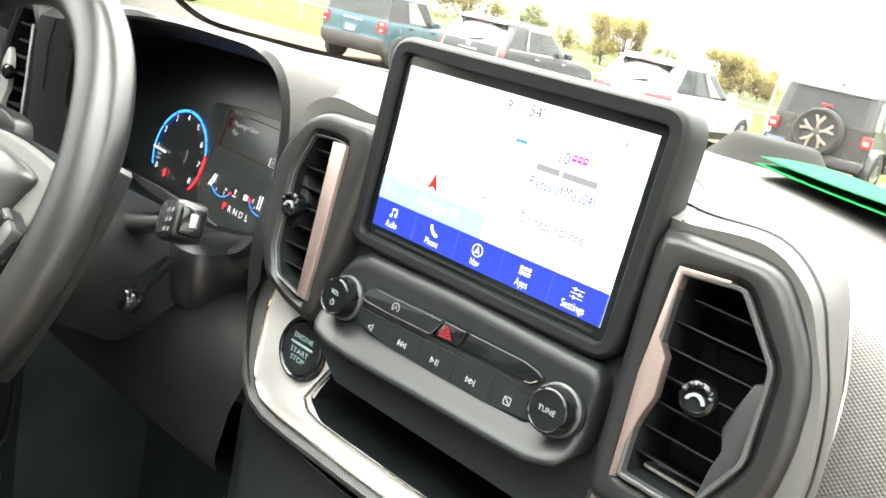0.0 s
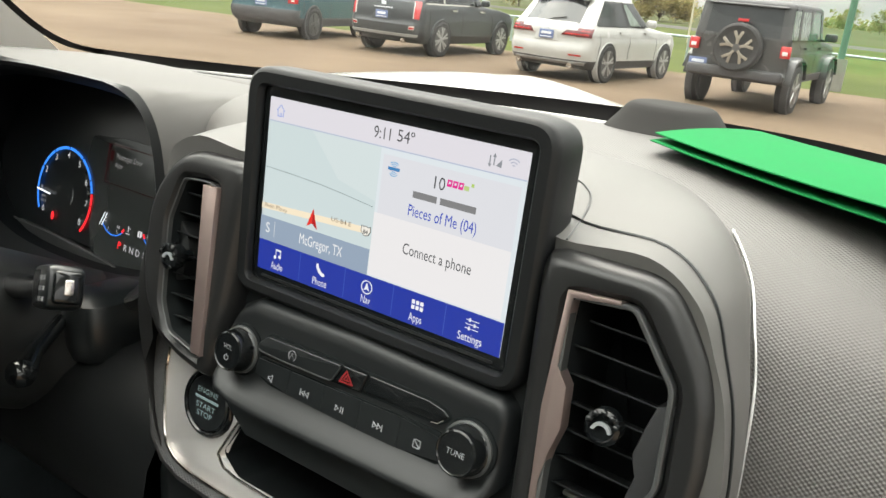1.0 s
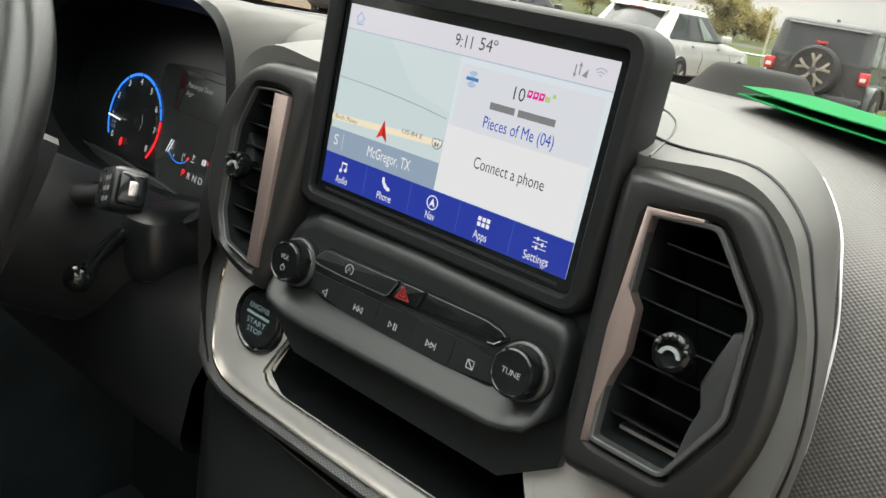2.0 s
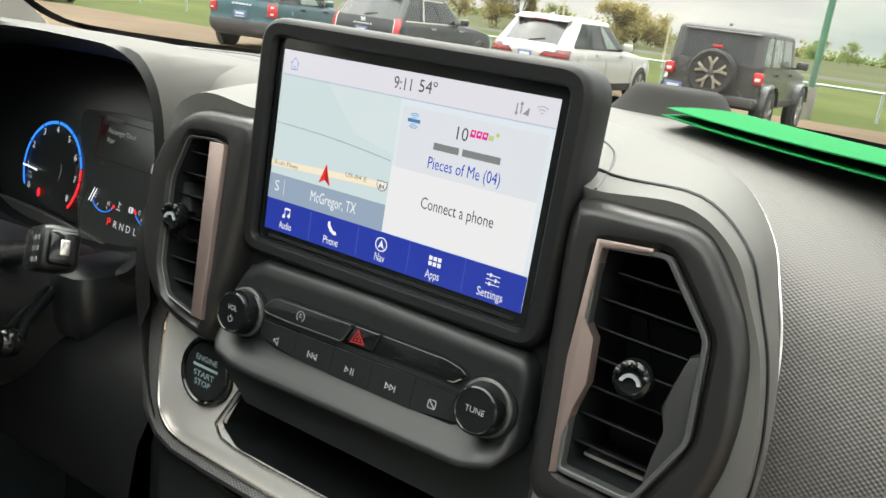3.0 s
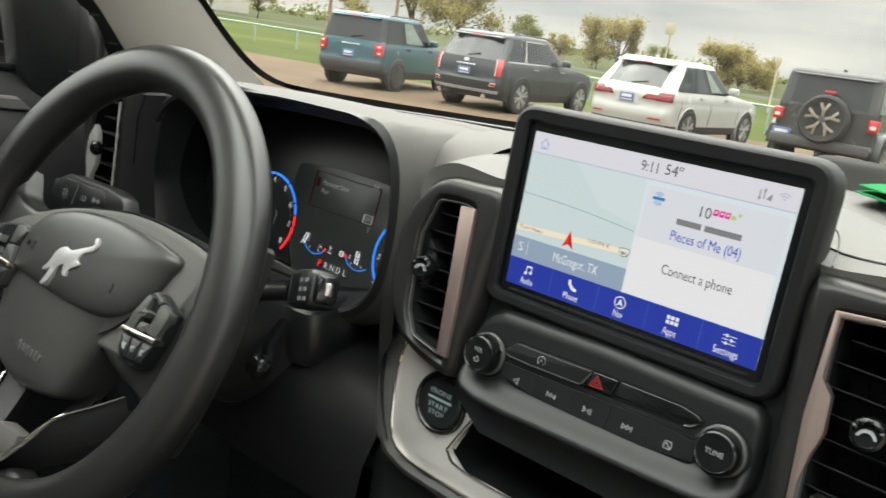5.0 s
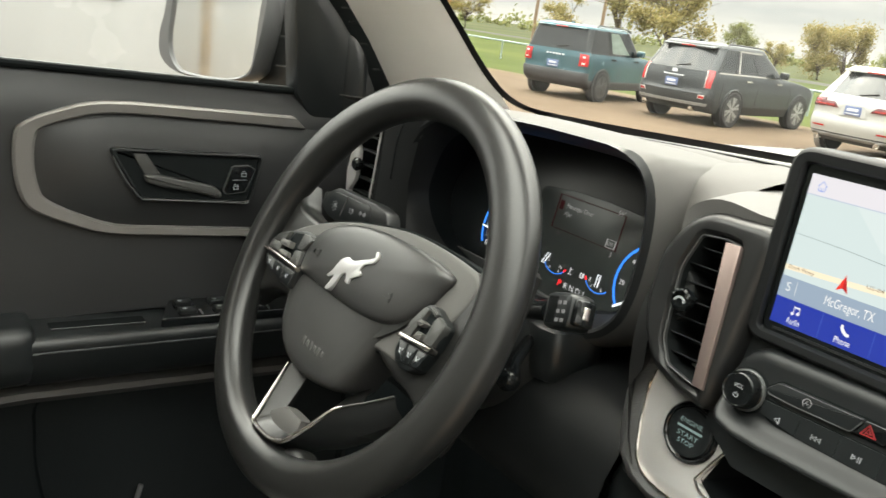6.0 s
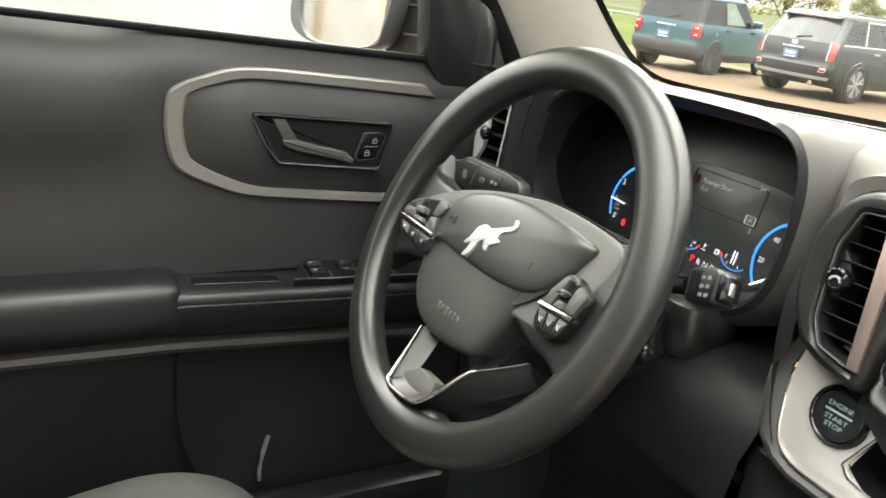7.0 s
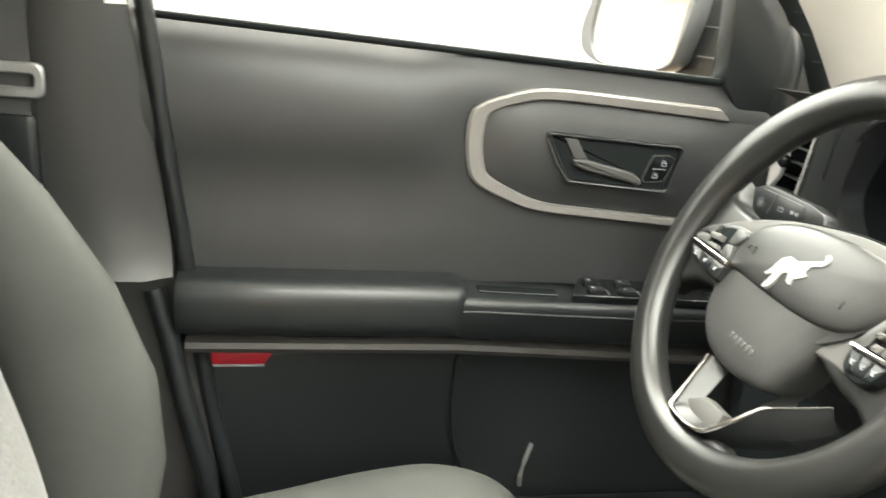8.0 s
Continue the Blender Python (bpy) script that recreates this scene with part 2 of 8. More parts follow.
def radial(pts, c, n=80):
    """The outline as n points, one for each even step of angle round c."""
    out, k = [], len(pts)
    for i in range(n):
        d = (math.cos(2 * math.pi * i / n), math.sin(2 * math.pi * i / n))
        best = 0.0
        for j in range(k):
            p, q = pts[j], pts[(j + 1) % k]
            ex, ey, wx, wy = q[0] - p[0], q[1] - p[1], p[0] - c[0], p[1] - c[1]
            det = d[1] * ex - d[0] * ey
            if abs(det) < 1e-12:
                continue
            r, u = (wy * ex - wx * ey) / det, (d[0] * wy - d[1] * wx) / det
            if -1e-9 <= u <= 1 + 1e-9 and r > best:
                best = r
        out.append((c[0] + d[0] * best, c[1] + d[1] * best))
    return out


def rect(w, h, cx=0, cy=0):
    return [(cx - w / 2, cy - h / 2), (cx + w / 2, cy - h / 2), (cx + w / 2, cy + h / 2), (cx - w / 2, cy + h / 2)]


def slab(pts, m, z0, z1, bevel=0.0, steps=2, bm=None):
    """An outline in the frame m, drawn out from z0 to z1, its upper edge rounded."""
    rings = [[m @ Vector((x, y, z0)) for x, y in pts]]
    if bevel <= 0:
        rings.append([m @ Vector((x, y, z1)) for x, y in pts])
    else:
        for j in range(steps + 1):
            a = math.pi / 2 * j / steps
            ring = inset(pts, bevel * (1 - math.cos(a)))
            z = z1 - math.copysign(bevel, z1 - z0) * (1 - math.sin(a))
            rings.append([m @ Vector((x, y, z)) for x, y in ring])
    return loft(rings, bm=bm)


def frame_ring(outer, inner, m, z0, z1, bevel=0.0, bm=None):
    """A flat ring between two outlines with as many points, drawn out from z0 to z1."""
    b = bevel
    rings = [(outer, z0), (outer, z1 - b), (inset(outer, b) if b else outer, z1), (inset(inner, -b) if b else inner, z1), (inner, z1 - b), (inner, z0)]
    rings = [[m @ Vector((x, y, z)) for x, y in r] for r, z in rings]
    return loft(rings + [rings[0]], cap=(False, False), bm=bm)


def box(c, s, bevel=0.0, m=None, bm=None):
    m = (m or Matrix.Identity(4)) @ Matrix.Translation(c)
    if bevel <= 0:
        return slab(rect(s[0], s[1]), m, -s[2] / 2, s[2] / 2, bm=bm)
    b = min(bevel, min(s) * 0.45)
    o = rounded(rect(s[0], s[1]), b * 1.6, 3)
    rings = []
    for z, d in ((-s[2] / 2, b), (-s[2] / 2 + b * 0.3, b * 0.3), (-s[2] / 2 + b, 0), (s[2] / 2 - b, 0), (s[2] / 2 - b * 0.3, b * 0.3), (s[2] / 2, b)):
        rings.append([m @ Vector((x, y, z)) for x, y in inset(o, d * 0.8)])
    return loft(rings, bm=bm)


def lathe(profile, m, n=32, bm=None):
    rings = [[m @ Vector((r * math.cos(2 * math.pi * i / n), r * math.sin(2 * math.pi * i / n), z)) for i in range(n)] for r, z in profile]
    return loft(rings, bm=bm)


def smooth_path(pts, n=6, closed=False):
    pts = [Vector(p) for p in pts]
    k, out = len(pts), []
    for i in range(k if closed else k - 1):
        p1, p2 = pts[i], pts[(i + 1) % k]
        p0 = pts[i - 1] if closed or i > 0 else p1 * 2 - p2
        p3 = pts[(i + 2) % k] if closed or i + 2 < k else p2 * 2 - p1
        for j in range(n):
            t = j / n
            out.append(0.5 * (2 * p1 + (p2 - p0) * t + (2 * p0 - 5 * p1 + 4 * p2 - p3) * t * t + (3 * p1 - p0 - 3 * p2 + p3) * t ** 3))
    if not closed:
        out.append(pts[-1])
    return out


def smooth2(pts, n=4):
    return [(v.x, v.y) for v in smooth_path([(x, y, 0) for x, y in pts], n, True)]


def tube(path, r, n=10, closed=False, up=(0, 0, 1), flat=1.0, bm=None):
    """A bar along a path; r may be a list of radii."""
    path = [Vector(p) for p in path]
    k, rings = len(path), []
    for i, p in enumerate(path):
        a = path[(i - 1) % k] if closed or i else p
        b = path[(i + 1) % k] if closed or i < k - 1 else p
        d = (b - a).normalized()
        side = d.cross(Vector(up))
        side = side.normalized() if side.length > 1e-4 else d.orthogonal().normalized()
        top = side.cross(d)
        rr = r[i] if isinstance(r, (list, tuple)) else r
        rings.append([p + side * rr * math.cos(2 * math.pi * j / n) + top * rr * flat * math.sin(2 * math.pi * j / n) for j in range(n)])
    if closed:
        return weld(loft(rings + [rings[0]], cap=(False, False), bm=bm))
    return loft(rings, bm=bm)


def weld(bm, d=1e-5):
    bmesh.ops.remove_doubles(bm, verts=bm.verts, dist=d)
    return bm


def lettering(text, size, m, mat, parent, name="lettering", thick=0.0, label="", width=None, align="CENTER"):
    """Words in the built-in font, in the frame m (x along the line, y up, z to the reader)."""
    cu = bpy.data.curves.new(name, "FONT")
    cu.body, cu.size, cu.align_x, cu.align_y = text, size, align, "CENTER"
    cu.extrude, cu.resolution_u = thick, 3
    ob = bpy.data.objects.new(name, cu)
    scene.collection.objects.link(ob)
    dg = bpy.context.evaluated_depsgraph_get()
    me = bpy.data.meshes.new_from_object(ob.evaluated_get(dg))
    bpy.data.objects.remove(ob)
    xs = [v.co.x for v in me.vertices]
    s = width / (max(xs) - min(xs)) if width and xs else 1
    me.transform(WM[parent].inverted() @ m @ Matrix.Diagonal((s, 1, 1, 1)))
    me.materials.clear()
    me.materials.append(mat)
    ob = new(name, me)
    ob.parent = parent
    WM[ob] = WM[parent].copy()
    return tagged(ob, label)


def arc(cx, cy, r0, r1, a0, a1, n=24):
    a = [radians(a0 + (a1 - a0) * i / n) for i in range(n + 1)]
    return [(cx + r1 * math.cos(t), cy + r1 * math.sin(t)) for t in a] + [(cx + r0 * math.cos(t), cy + r0 * math.sin(t)) for t in reversed(a)]


def inwards(ob, way):
    """Turns a glass sheet's faces to the cabin."""
    if ob.data.polygons[0].normal.dot(way) < 0:
        ob.data.flip_normals()


def strip(a, b):
    """A surface between two open lines with as many points."""
    return loft([a, b], closed=False)


# ---------------------------------------------------------------- dashboard
def base_y(x):
    """The dashboard's far edge at the windscreen."""
    return 1.135 - 0.9 * x * x


PASS_PROFILE = [(0.97, 1.502), (0.90, 1.504), (0.85, 1.503), (0.81, 1.498), (0.77, 1.489), (0.735, 1.473), (0.705, 1.452), (0.685, 1.425), (0.668, 1.39), (0.657, 1.35), (0.651, 1.30), (0.65, 1.25), (0.66, 1.18), (0.70, 1.12), (0.80, 1.08)]
DRIVE_PROFILE = [(0.97, 1.502), (0.92, 1.503), (0.87, 1.503), (0.83, 1.502), (0.81, 1.498), (0.80, 1.488), (0.795, 1.47), (0.792, 1.44), (0.79, 1.40), (0.79, 1.36), (0.79, 1.32), (0.79, 1.27), (0.79, 1.20), (0.80, 1.12), (0.84, 1.08)]


def dash_row(x):
    """One section through the dashboard at x, from the windscreen back and down."""
    prof = [(v.x, v.y) for v in smooth_path([(y, z, 0) for y, z in (PASS_PROFILE if x > -0.19 else DRIVE_PROFILE)], 3)]
    far = base_y(x)
    row = [(x, far, 1.462), (x, far - 0.03, 1.474), (x, far - 0.07, 1.485)]
    for y, z in prof:
        if abs(x) <= 0.11 and z < 1.40:
            row.append((x, max(y, 0.79), z))
        elif x < -0.6 and z < 1.485:
            row.append((x, 0.80, min(z, 1.43)))
        else:
            row.append((x, min(y, far - 0.08), min(z, 1.489 + max(0.0, far - 0.08 - y) * (0.12 if x > -0.19 else 0.085))))
    return row


dashboard = thing("dashboard", "dark grey moulded car dashboard with a silver centre surround", "dashboard", (0, 0.75, 1.1))
xs_pass = [0.78, 0.7, 0.6, 0.5, 0.4, 0.3, 0.24, 0.2, 0.15, 0.1, 0.05, 0.0, -0.05, -0.1, -0.15, -0.185]
xs_drive = [-0.185, -0.24, -0.32, -0.4, -0.48, -0.56, -0.64, -0.7]
part("upper_pad", loft([dash_row(x) for x in xs_pass], closed=False), PAD, dashboard, "dark grey woven-texture soft dashboard pad")
drive_rows = [dash_row(x if x < -0.19 else -0.1901) for x in xs_drive]
part("driver_pad", loft([r[:26] for r in drive_rows], closed=False), DASH, dashboard, "smooth dark grey dashboard top")
# same skin lower down, in near-black: the shade under the hood is in the colour
part("driver_front", loft([r[25:] for r in drive_rows], closed=False), KNEEM, dashboard, "dashboard front round the instruments, its shade put into the colour")
# defroster grille along the windscreen
def pad_z(x, y):
    """The dashboard top's height."""
    return 1.489 + max(0.0, base_y(x) - 0.08 - y) * (0.12 if x > -0.19 else 0.085)


for x0, x1 in ((-0.5, -0.2), (0.16, 0.5)):
    line = [x0 + (x1 - x0) * i / 20 for i in range(21)]
    near = [min(0.832 if x1 < 0 else 0.99, base_y(x) - 0.088) for x in line]
    rows = [[(x, y, pad_z(x, y) + h) for x, y in zip(line, ys)] for h, ys in ((0.0006, [base_y(x) - 0.075 for x in line]), (0.0018, [(base_y(x) - 0.075 + n) / 2 for x, n in zip(line, near)]), (0.0022, near), (0.0, [n - 0.002 for n in near]))]
    part("defroster_grille", loft(rows, closed=False), GRILLE, dashboard, "fine perforated defroster grille")
    part("grille_ledge", tube([(x, n - 0.0022, pad_z(x, n) + 0.0004) for x, n in zip(line, near)], 0.0010, 6), BLACK, dashboard, "dark gap along the grille")
# low hump by the windscreen
hump = []
for r, h in ((1.0, -0.004), (0.90, 0.004), (0.80, 0.010), (0.68, 0.019), (0.60, 0.026), (0.55, 0.0295), (0.50, 0.0310), (0.30, 0.0315)):
    hump.append([(0.034 + 0.064 * r * math.copysign(abs(math.cos(a)) ** 0.8, math.cos(a)), 0.965 + 0.054 * r * math.copysign(abs(math.sin(a)) ** 0.8, math.sin(a)), 1.494 + h) for a in [2 * math.pi * i / 40 for i in range(40)]])
part("sensor_hump", loft(hump), HUMPM, dashboard, "low rounded sensor cover")

# instrument hood: a thick rounded tube that opens to the driver
HOOD = [(-0.628, 1.376), (-0.618, 1.42), (-0.592, 1.462), (-0.55, 1.487), (-0.47, 1.503), (-0.39, 1.509), (-0.31, 1.511), (-0.268, 1.505), (-0.246, 1.49), (-0.237, 1.462), (-0.238, 1.42), (-0.2455, 1.378), (-0.260, 1.350), (-0.290, 1.329), (-0.36, 1.31), (-0.45, 1.302), (-0.54, 1.305), (-0.60, 1.33)]
HOOD = smooth2(HOOD, 3)


def hood_ring(d, y, sink=0.0):
    return [(x, y - 0.06 * (z - 1.41), z - sink) for x, z in inset(HOOD, d)]


hood_rows = [hood_ring(-0.019, 0.84), hood_ring(-0.020, 0.78), hood_ring(-0.020, 0.72), hood_ring(-0.018, 0.693), hood_ring(-0.013, 0.677), hood_ring(-0.006, 0.666), hood_ring(0.0, 0.662), hood_ring(0.003, 0.664)]
for nm, rows, mat, lab in (("instrument_hood", hood_rows[:6], DASH, "thick hooded surround over the instruments"), ("hood_roll", hood_rows[5:], DARK, "dark rolled front edge of the hood")):
    hood = loft(rows, cap=(False, False))
    for v in hood.verts:
        top = 1.509 - 0.095 * (v.co.y - 0.66)
        if v.co.z > top:
            v.co.z = top + (v.co.z - top) * 0.10
    part(nm, hood, mat, dashboard, lab)
lip_in = loft([hood_ring(0.003, 0.664), hood_ring(0.0065, 0.672), hood_ring(0.011, 0.688), hood_ring(0.0135, 0.704)], cap=(False, False))
deep = loft([hood_ring(0.0135, 0.704), hood_ring(0.0125, 0.74), hood_ring(0.012, 0.79)], cap=(False, False))
for bm in (lip_in, deep):
    for v in bm.verts:
        top = 1.509 - 0.095 * (v.co.y - 0.66)
        if v.co.y < 0.662 and v.co.z > 1.48:
            v.co.z = min(v.co.z, top + max(0.0, v.co.z - top) * 0.10)
            continue
        top = 1.5065 - 0.10 * (v.co.y - 0.66) - (0.004 if v.co.y > 0.69 else 0.0)
        if v.co.z > top - 0.012:
            v.co.z = min(top, top - 0.012 + (v.co.z - top + 0.012) * 0.6)
part("recess_lip", lip_in, DARK, dashboard, "dark inner lip of the hood")
part("instrument_recess", deep, HOLLOWM, dashboard, "black instrument recess, its shade deepened in the colour")

# the soft surface that runs from the hood across to the centre vent
cols = [smooth_path(c, 5) for c in (
    [(-0.262, 0.86, 1.499), (-0.262, 0.80, 1.4995), (-0.258, 0.745, 1.499), (-0.248, 0.712, 1.493), (-0.236, 0.698, 1.480), (-0.228, 0.692, 1.460), (-0.226, 0.691, 1.430), (-0.231, 0.694, 1.395), (-0.240, 0.70, 1.36)],
    [(-0.230, 0.86, 1.5025), (-0.228, 0.80, 1.5055), (-0.224, 0.742, 1.5055), (-0.217, 0.708, 1.498), (-0.211, 0.690, 1.482), (-0.208, 0.681, 1.460), (-0.208, 0.678, 1.430), (-0.210, 0.680, 1.395), (-0.214, 0.684, 1.36)],
    [(-0.190, 0.86, 1.5025), (-0.186, 0.80, 1.506), (-0.183, 0.738, 1.508), (-0.185, 0.700, 1.503), (-0.188, 0.676, 1.486), (-0.191, 0.666, 1.461), (-0.194, 0.663, 1.430), (-0.193, 0.665, 1.395), (-0.190, 0.670, 1.36)],
    [(-0.140, 0.86, 1.5025), (-0.130, 0.80, 1.509), (-0.130, 0.735, 1.514), (-0.141, 0.690, 1.510), (-0.158, 0.661, 1.493), (-0.173, 0.652, 1.464), (-0.178, 0.650, 1.430), (-0.174, 0.652, 1.395), (-0.165, 0.655, 1.36)])]
part("dash_bridge", loft([list(r) for r in zip(*cols)], closed=False), DASH, dashboard, "smooth dark grey dash skin beside the instruments")

# centre surround: satin shell that rises from the pad round the stack
EDGE = [(0, .83, 1.5), (.06, .822, 1.4985), (.105, .803, 1.495), (.142, .766, 1.487), (.168, .732, 1.47), (.182, .704, 1.45), (.191, .688, 1.428), (.196, .674, 1.40), (.199, .664, 1.37), (.199, .657, 1.32), (.192, .654, 1.275), (.16, .65, 1.24), (0, .65, 1.23)]
FACE = [(0, .66, 1.497), (.07, .645, 1.499), (.106, .632, 1.494), (.150, .63, 1.497), (.175, .627, 1.484), (.188, .623, 1.463), (.198, .618, 1.441), (.205, .61, 1.405), (.203, .606, 1.37), (.196, .606, 1.33), (.18, .605, 1.285), (.15, .604, 1.262), (0, .603, 1.252)]


def mirror(pts):
    return [(-x, y, z) for x, y, z in pts]


edge, face = smooth_path(EDGE, 5), smooth_path(FACE, 5)
for side, s in (("passenger", 1), ("driver", -1)):
    rings = []
    for j in range(8):
        t = j / 7
        ring = []
        for a, b in zip(edge, face):
            p = a.lerp(b, t)
            out = Vector((p.x - 0.06, 0, p.z - 1.40))
            out.normalize()
            k = (0.005 + 0.008 * max(0.0, min(1.0, (a.z - 1.44) / 0.05))) * math.sin(math.pi * t)
            p = p + out * k
            ring.append((p.x * s, p.y, p.z))
        rings.append([(x if s > 0 else x * (1 - 0.10 * max(0.0, min(1.0, (1.487 - z) / 0.03))), y, z) for x, y, z in ring])
    seat = []
    for b in face:
        q = Vector((0.12, b.y, 1.42)) - b
        q = q.normalized() * (0.016 if b.z > 1.345 and b.x > 0.085 else 0.0)
        k = 1 if s > 0 else 1 - 0.10 * max(0.0, min(1.0, (1.487 - b.z) / 0.03))
        seat.append(((b.x + q.x) * s * k, b.y + 0.0015, b.z + q.z))
    rings.append(seat)
    cut = len(face) if s > 0 else 28
    part("centre_surround", loft([r[:cut] for r in rings], closed=False), SATIN, dashboard, "satin grey shell round the centre stack")
    if s < 0:
        part("surround_flank", loft([r[cut - 1:] for r in rings], closed=False), VENTH, dashboard, "black flank beside the instruments")
    rim = [(p.x * s + 0.0035 * s, p.y - 0.001, p.z + 0.0015) for p in edge[16:44]]
    if s > 0:
        part("surround_rim", tube(rim, 0.0008, 6), LAMPM, dashboard, "thin bright edge strip")
    seam = []
    for a, b in zip(edge[2:56], face[2:56]):
        p = a.lerp(b, 0.88)
        out = Vector((p.x - 0.06, 0, p.z - 1.40)).normalized()
        p = p + out * ((0.005 + 0.008 * max(0.0, min(1.0, (a.z - 1.44) / 0.05))) * math.sin(math.pi * 0.88) + 0.0004)
        seam.append((p.x * s, p.y, p.z))
    if s > 0:
        part("surround_seam", tube(seam, 0.0008, 5), BLACK, dashboard, "dark panel gap")

seam = [(0.074, 0.694, 1.5085), (0.083, 0.694, 1.5082), (0.091, 0.688, 1.5066), (0.097, 0.680, 1.5046), (0.102, 0.666, 1.5016), (0.106, 0.648, 1.4976), (0.109, 0.632, 1.4946)]
part("cover_seam", tube(smooth_path(seam, 4), 0.0006, 5), BLACK, dashboard, "fine round panel line beside the screen")

# back plate of the stack behind vents, screen and switches
V = axes((0, 0.62, 1.471), (1, 0, 0), (0, 0.189, 0.982))
SV = axes((0, 0.616, 1.326), (1, 0, 0), (0, 0.2, 0.98))
back = [(-0.11, 0.02), (-0.11, -0.13), (-0.08, -0.15), (0.08, -0.15), (0.11, -0.13), (0.11, 0.02)]
part("stack_backing", slab(back, V, -0.05, -0.018), BLACK, dashboard, "black filler behind the switches")

# lower silver plate with the open bin
left_out = [(-0.164, 0.046), (-0.1690, 0.021), (-0.1685, 0.0), (-0.1645, -0.022), (-0.1595, -0.040), (-0.1505, -0.0495), (-0.1360, -0.0545), (-0.1078, -0.0560), (0.0, -0.0565)]
right_out = [(-x, y) for x, y in reversed(left_out[:-1])]
bin_line = [(0.103, -0.033), (0.086, -0.0405), (0.0, -0.041), (-0.086, -0.0405), (-0.103, -0.033), (-0.1025, -0.026), (-0.083, 0.012), (-0.076, 0.022), (-0.07, 0.046)]
right_in = [(0.07, 0.046), (0.076, 0.022), (0.083, 0.012), (0.1025, -0.026)]
plate_line = left_out + right_out + right_in + bin_line
part("lower_trim_plate", slab(plate_line, SV, -0.012, 0.0, 0.0022, 2), SILVER, dashboard, "satin silver plate round the open bin")
strip_out = [(-0.184, 0.046), (-0.1915, 0.02), (-0.1920, 0.0), (-0.1870, -0.026), (-0.1795, -0.048), (-0.1640, -0.0625), (-0.1420, -0.0690), (-0.1100, -0.0705), (0.0, -0.0715)]
strip_out += [(-x, y) for x, y in reversed(strip_out[:-1])]
strip_in = [(x * 0.995, y - 0.0005) for x, y in left_out] + [(x * 0.995, y - 0.0005) for x, y in right_out]
rings = []
for d, t in ((-0.03, 0.0), (-0.006, 0.05), (0.0, 0.3), (0.002, 0.6), (-0.001, 0.95), (-0.008, 1.0)):
    rings.append([SV @ Vector((a[0] + (b[0] - a[0]) * t, a[1] + (b[1] - a[1]) * t, d)) for a, b in zip(strip_out, strip_in)])
part("padded_edge", loft(rings, closed=False), PADF, dashboard, "dark woven-texture padded edge")
glint = [SV @ Vector((x * 0.99, y * 0.985, 0.0006)) for x, y in left_out + right_out]
part("plate_edge_strip", tube(smooth_path(glint, 3), 0.0012, 6), CHROME, dashboard, "thin polished edge")
bin_out = rounded([(0.07, 0.05), (0.076, 0.022), (0.083, 0.012), (0.103, -0.03), (0.086, -0.0405), (-0.086, -0.0405), (-0.103, -0.03), (-0.083, 0.012), (-0.076, 0.022), (-0.07, 0.05)], 0.004, 2)
rings = [[SV @ Vector((x * k, y * k, z)) for x, y in bin_out] for z, k in ((-0.002, 1.0), (-0.02, 0.99), (-0.13, 0.93))]
part("open_bin", loft(rings, cap=(False, True)), HOLLOWM, dashboard, "black open storage bin, its shade deepened in the colour")
for s in (-1, 1):
    line = [(-0.074, 0.030), (-0.0835, 0.0100), (-0.0925, -0.0080), (-0.1005, -0.0290), (-0.0995, -0.0365)]
    bev = [[SV @ Vector((-s * (x - 0.0085), y - 0.0005, 0.0008)) for x, y in line], [SV @ Vector((-s * (x - 0.003), y, -0.0004)) for x, y in line], [SV @ Vector((-s * x, y, -0.0045)) for x, y in line]]
    part("bin_bevel", loft([smooth_path(r, 4) for r in bev], closed=False), SILVER, dashboard, "silver bevel beside the bin")
lip = [SV @ Vector((x, y, 0.0006)) for x, y in bin_line[:-1]]
part("bin_lip", tube(smooth_path(lip, 3), 0.001, 6), CHROME, dashboard, "thin bright bin lip")

# lower dash and knee panel
knee = []
for x in (-0.72, -0.6, -0.45, -0.33, -0.25, -0.19):
    k = 0.015 * math.cos((x + 0.4) * 4)
    knee.append([(x, y - k, z) for y, z in ((0.79, 1.30), (0.735, 1.298), (0.675, 1.292), (0.64, 1.268), (0.625, 1.24), (0.618, 1.20), (0.622, 1.186), (0.65, 1.17), (0.72, 1.13), (0.82, 1.09))])
part("knee_panel", loft(knee, closed=False), KNEEM, dashboard, "dark plastic knee panel below the wheel")
part("console_side", box((-0.02, 0.72, 1.08), (0.36, 0.2, 0.36), 0.02), BLACK, dashboard, "black centre console side")
part("bulkhead_cover", box((0, 0.95, 0.95), (1.58, 0.05, 0.64), 0.0), CARPET, dashboard, "dark footwell lining")


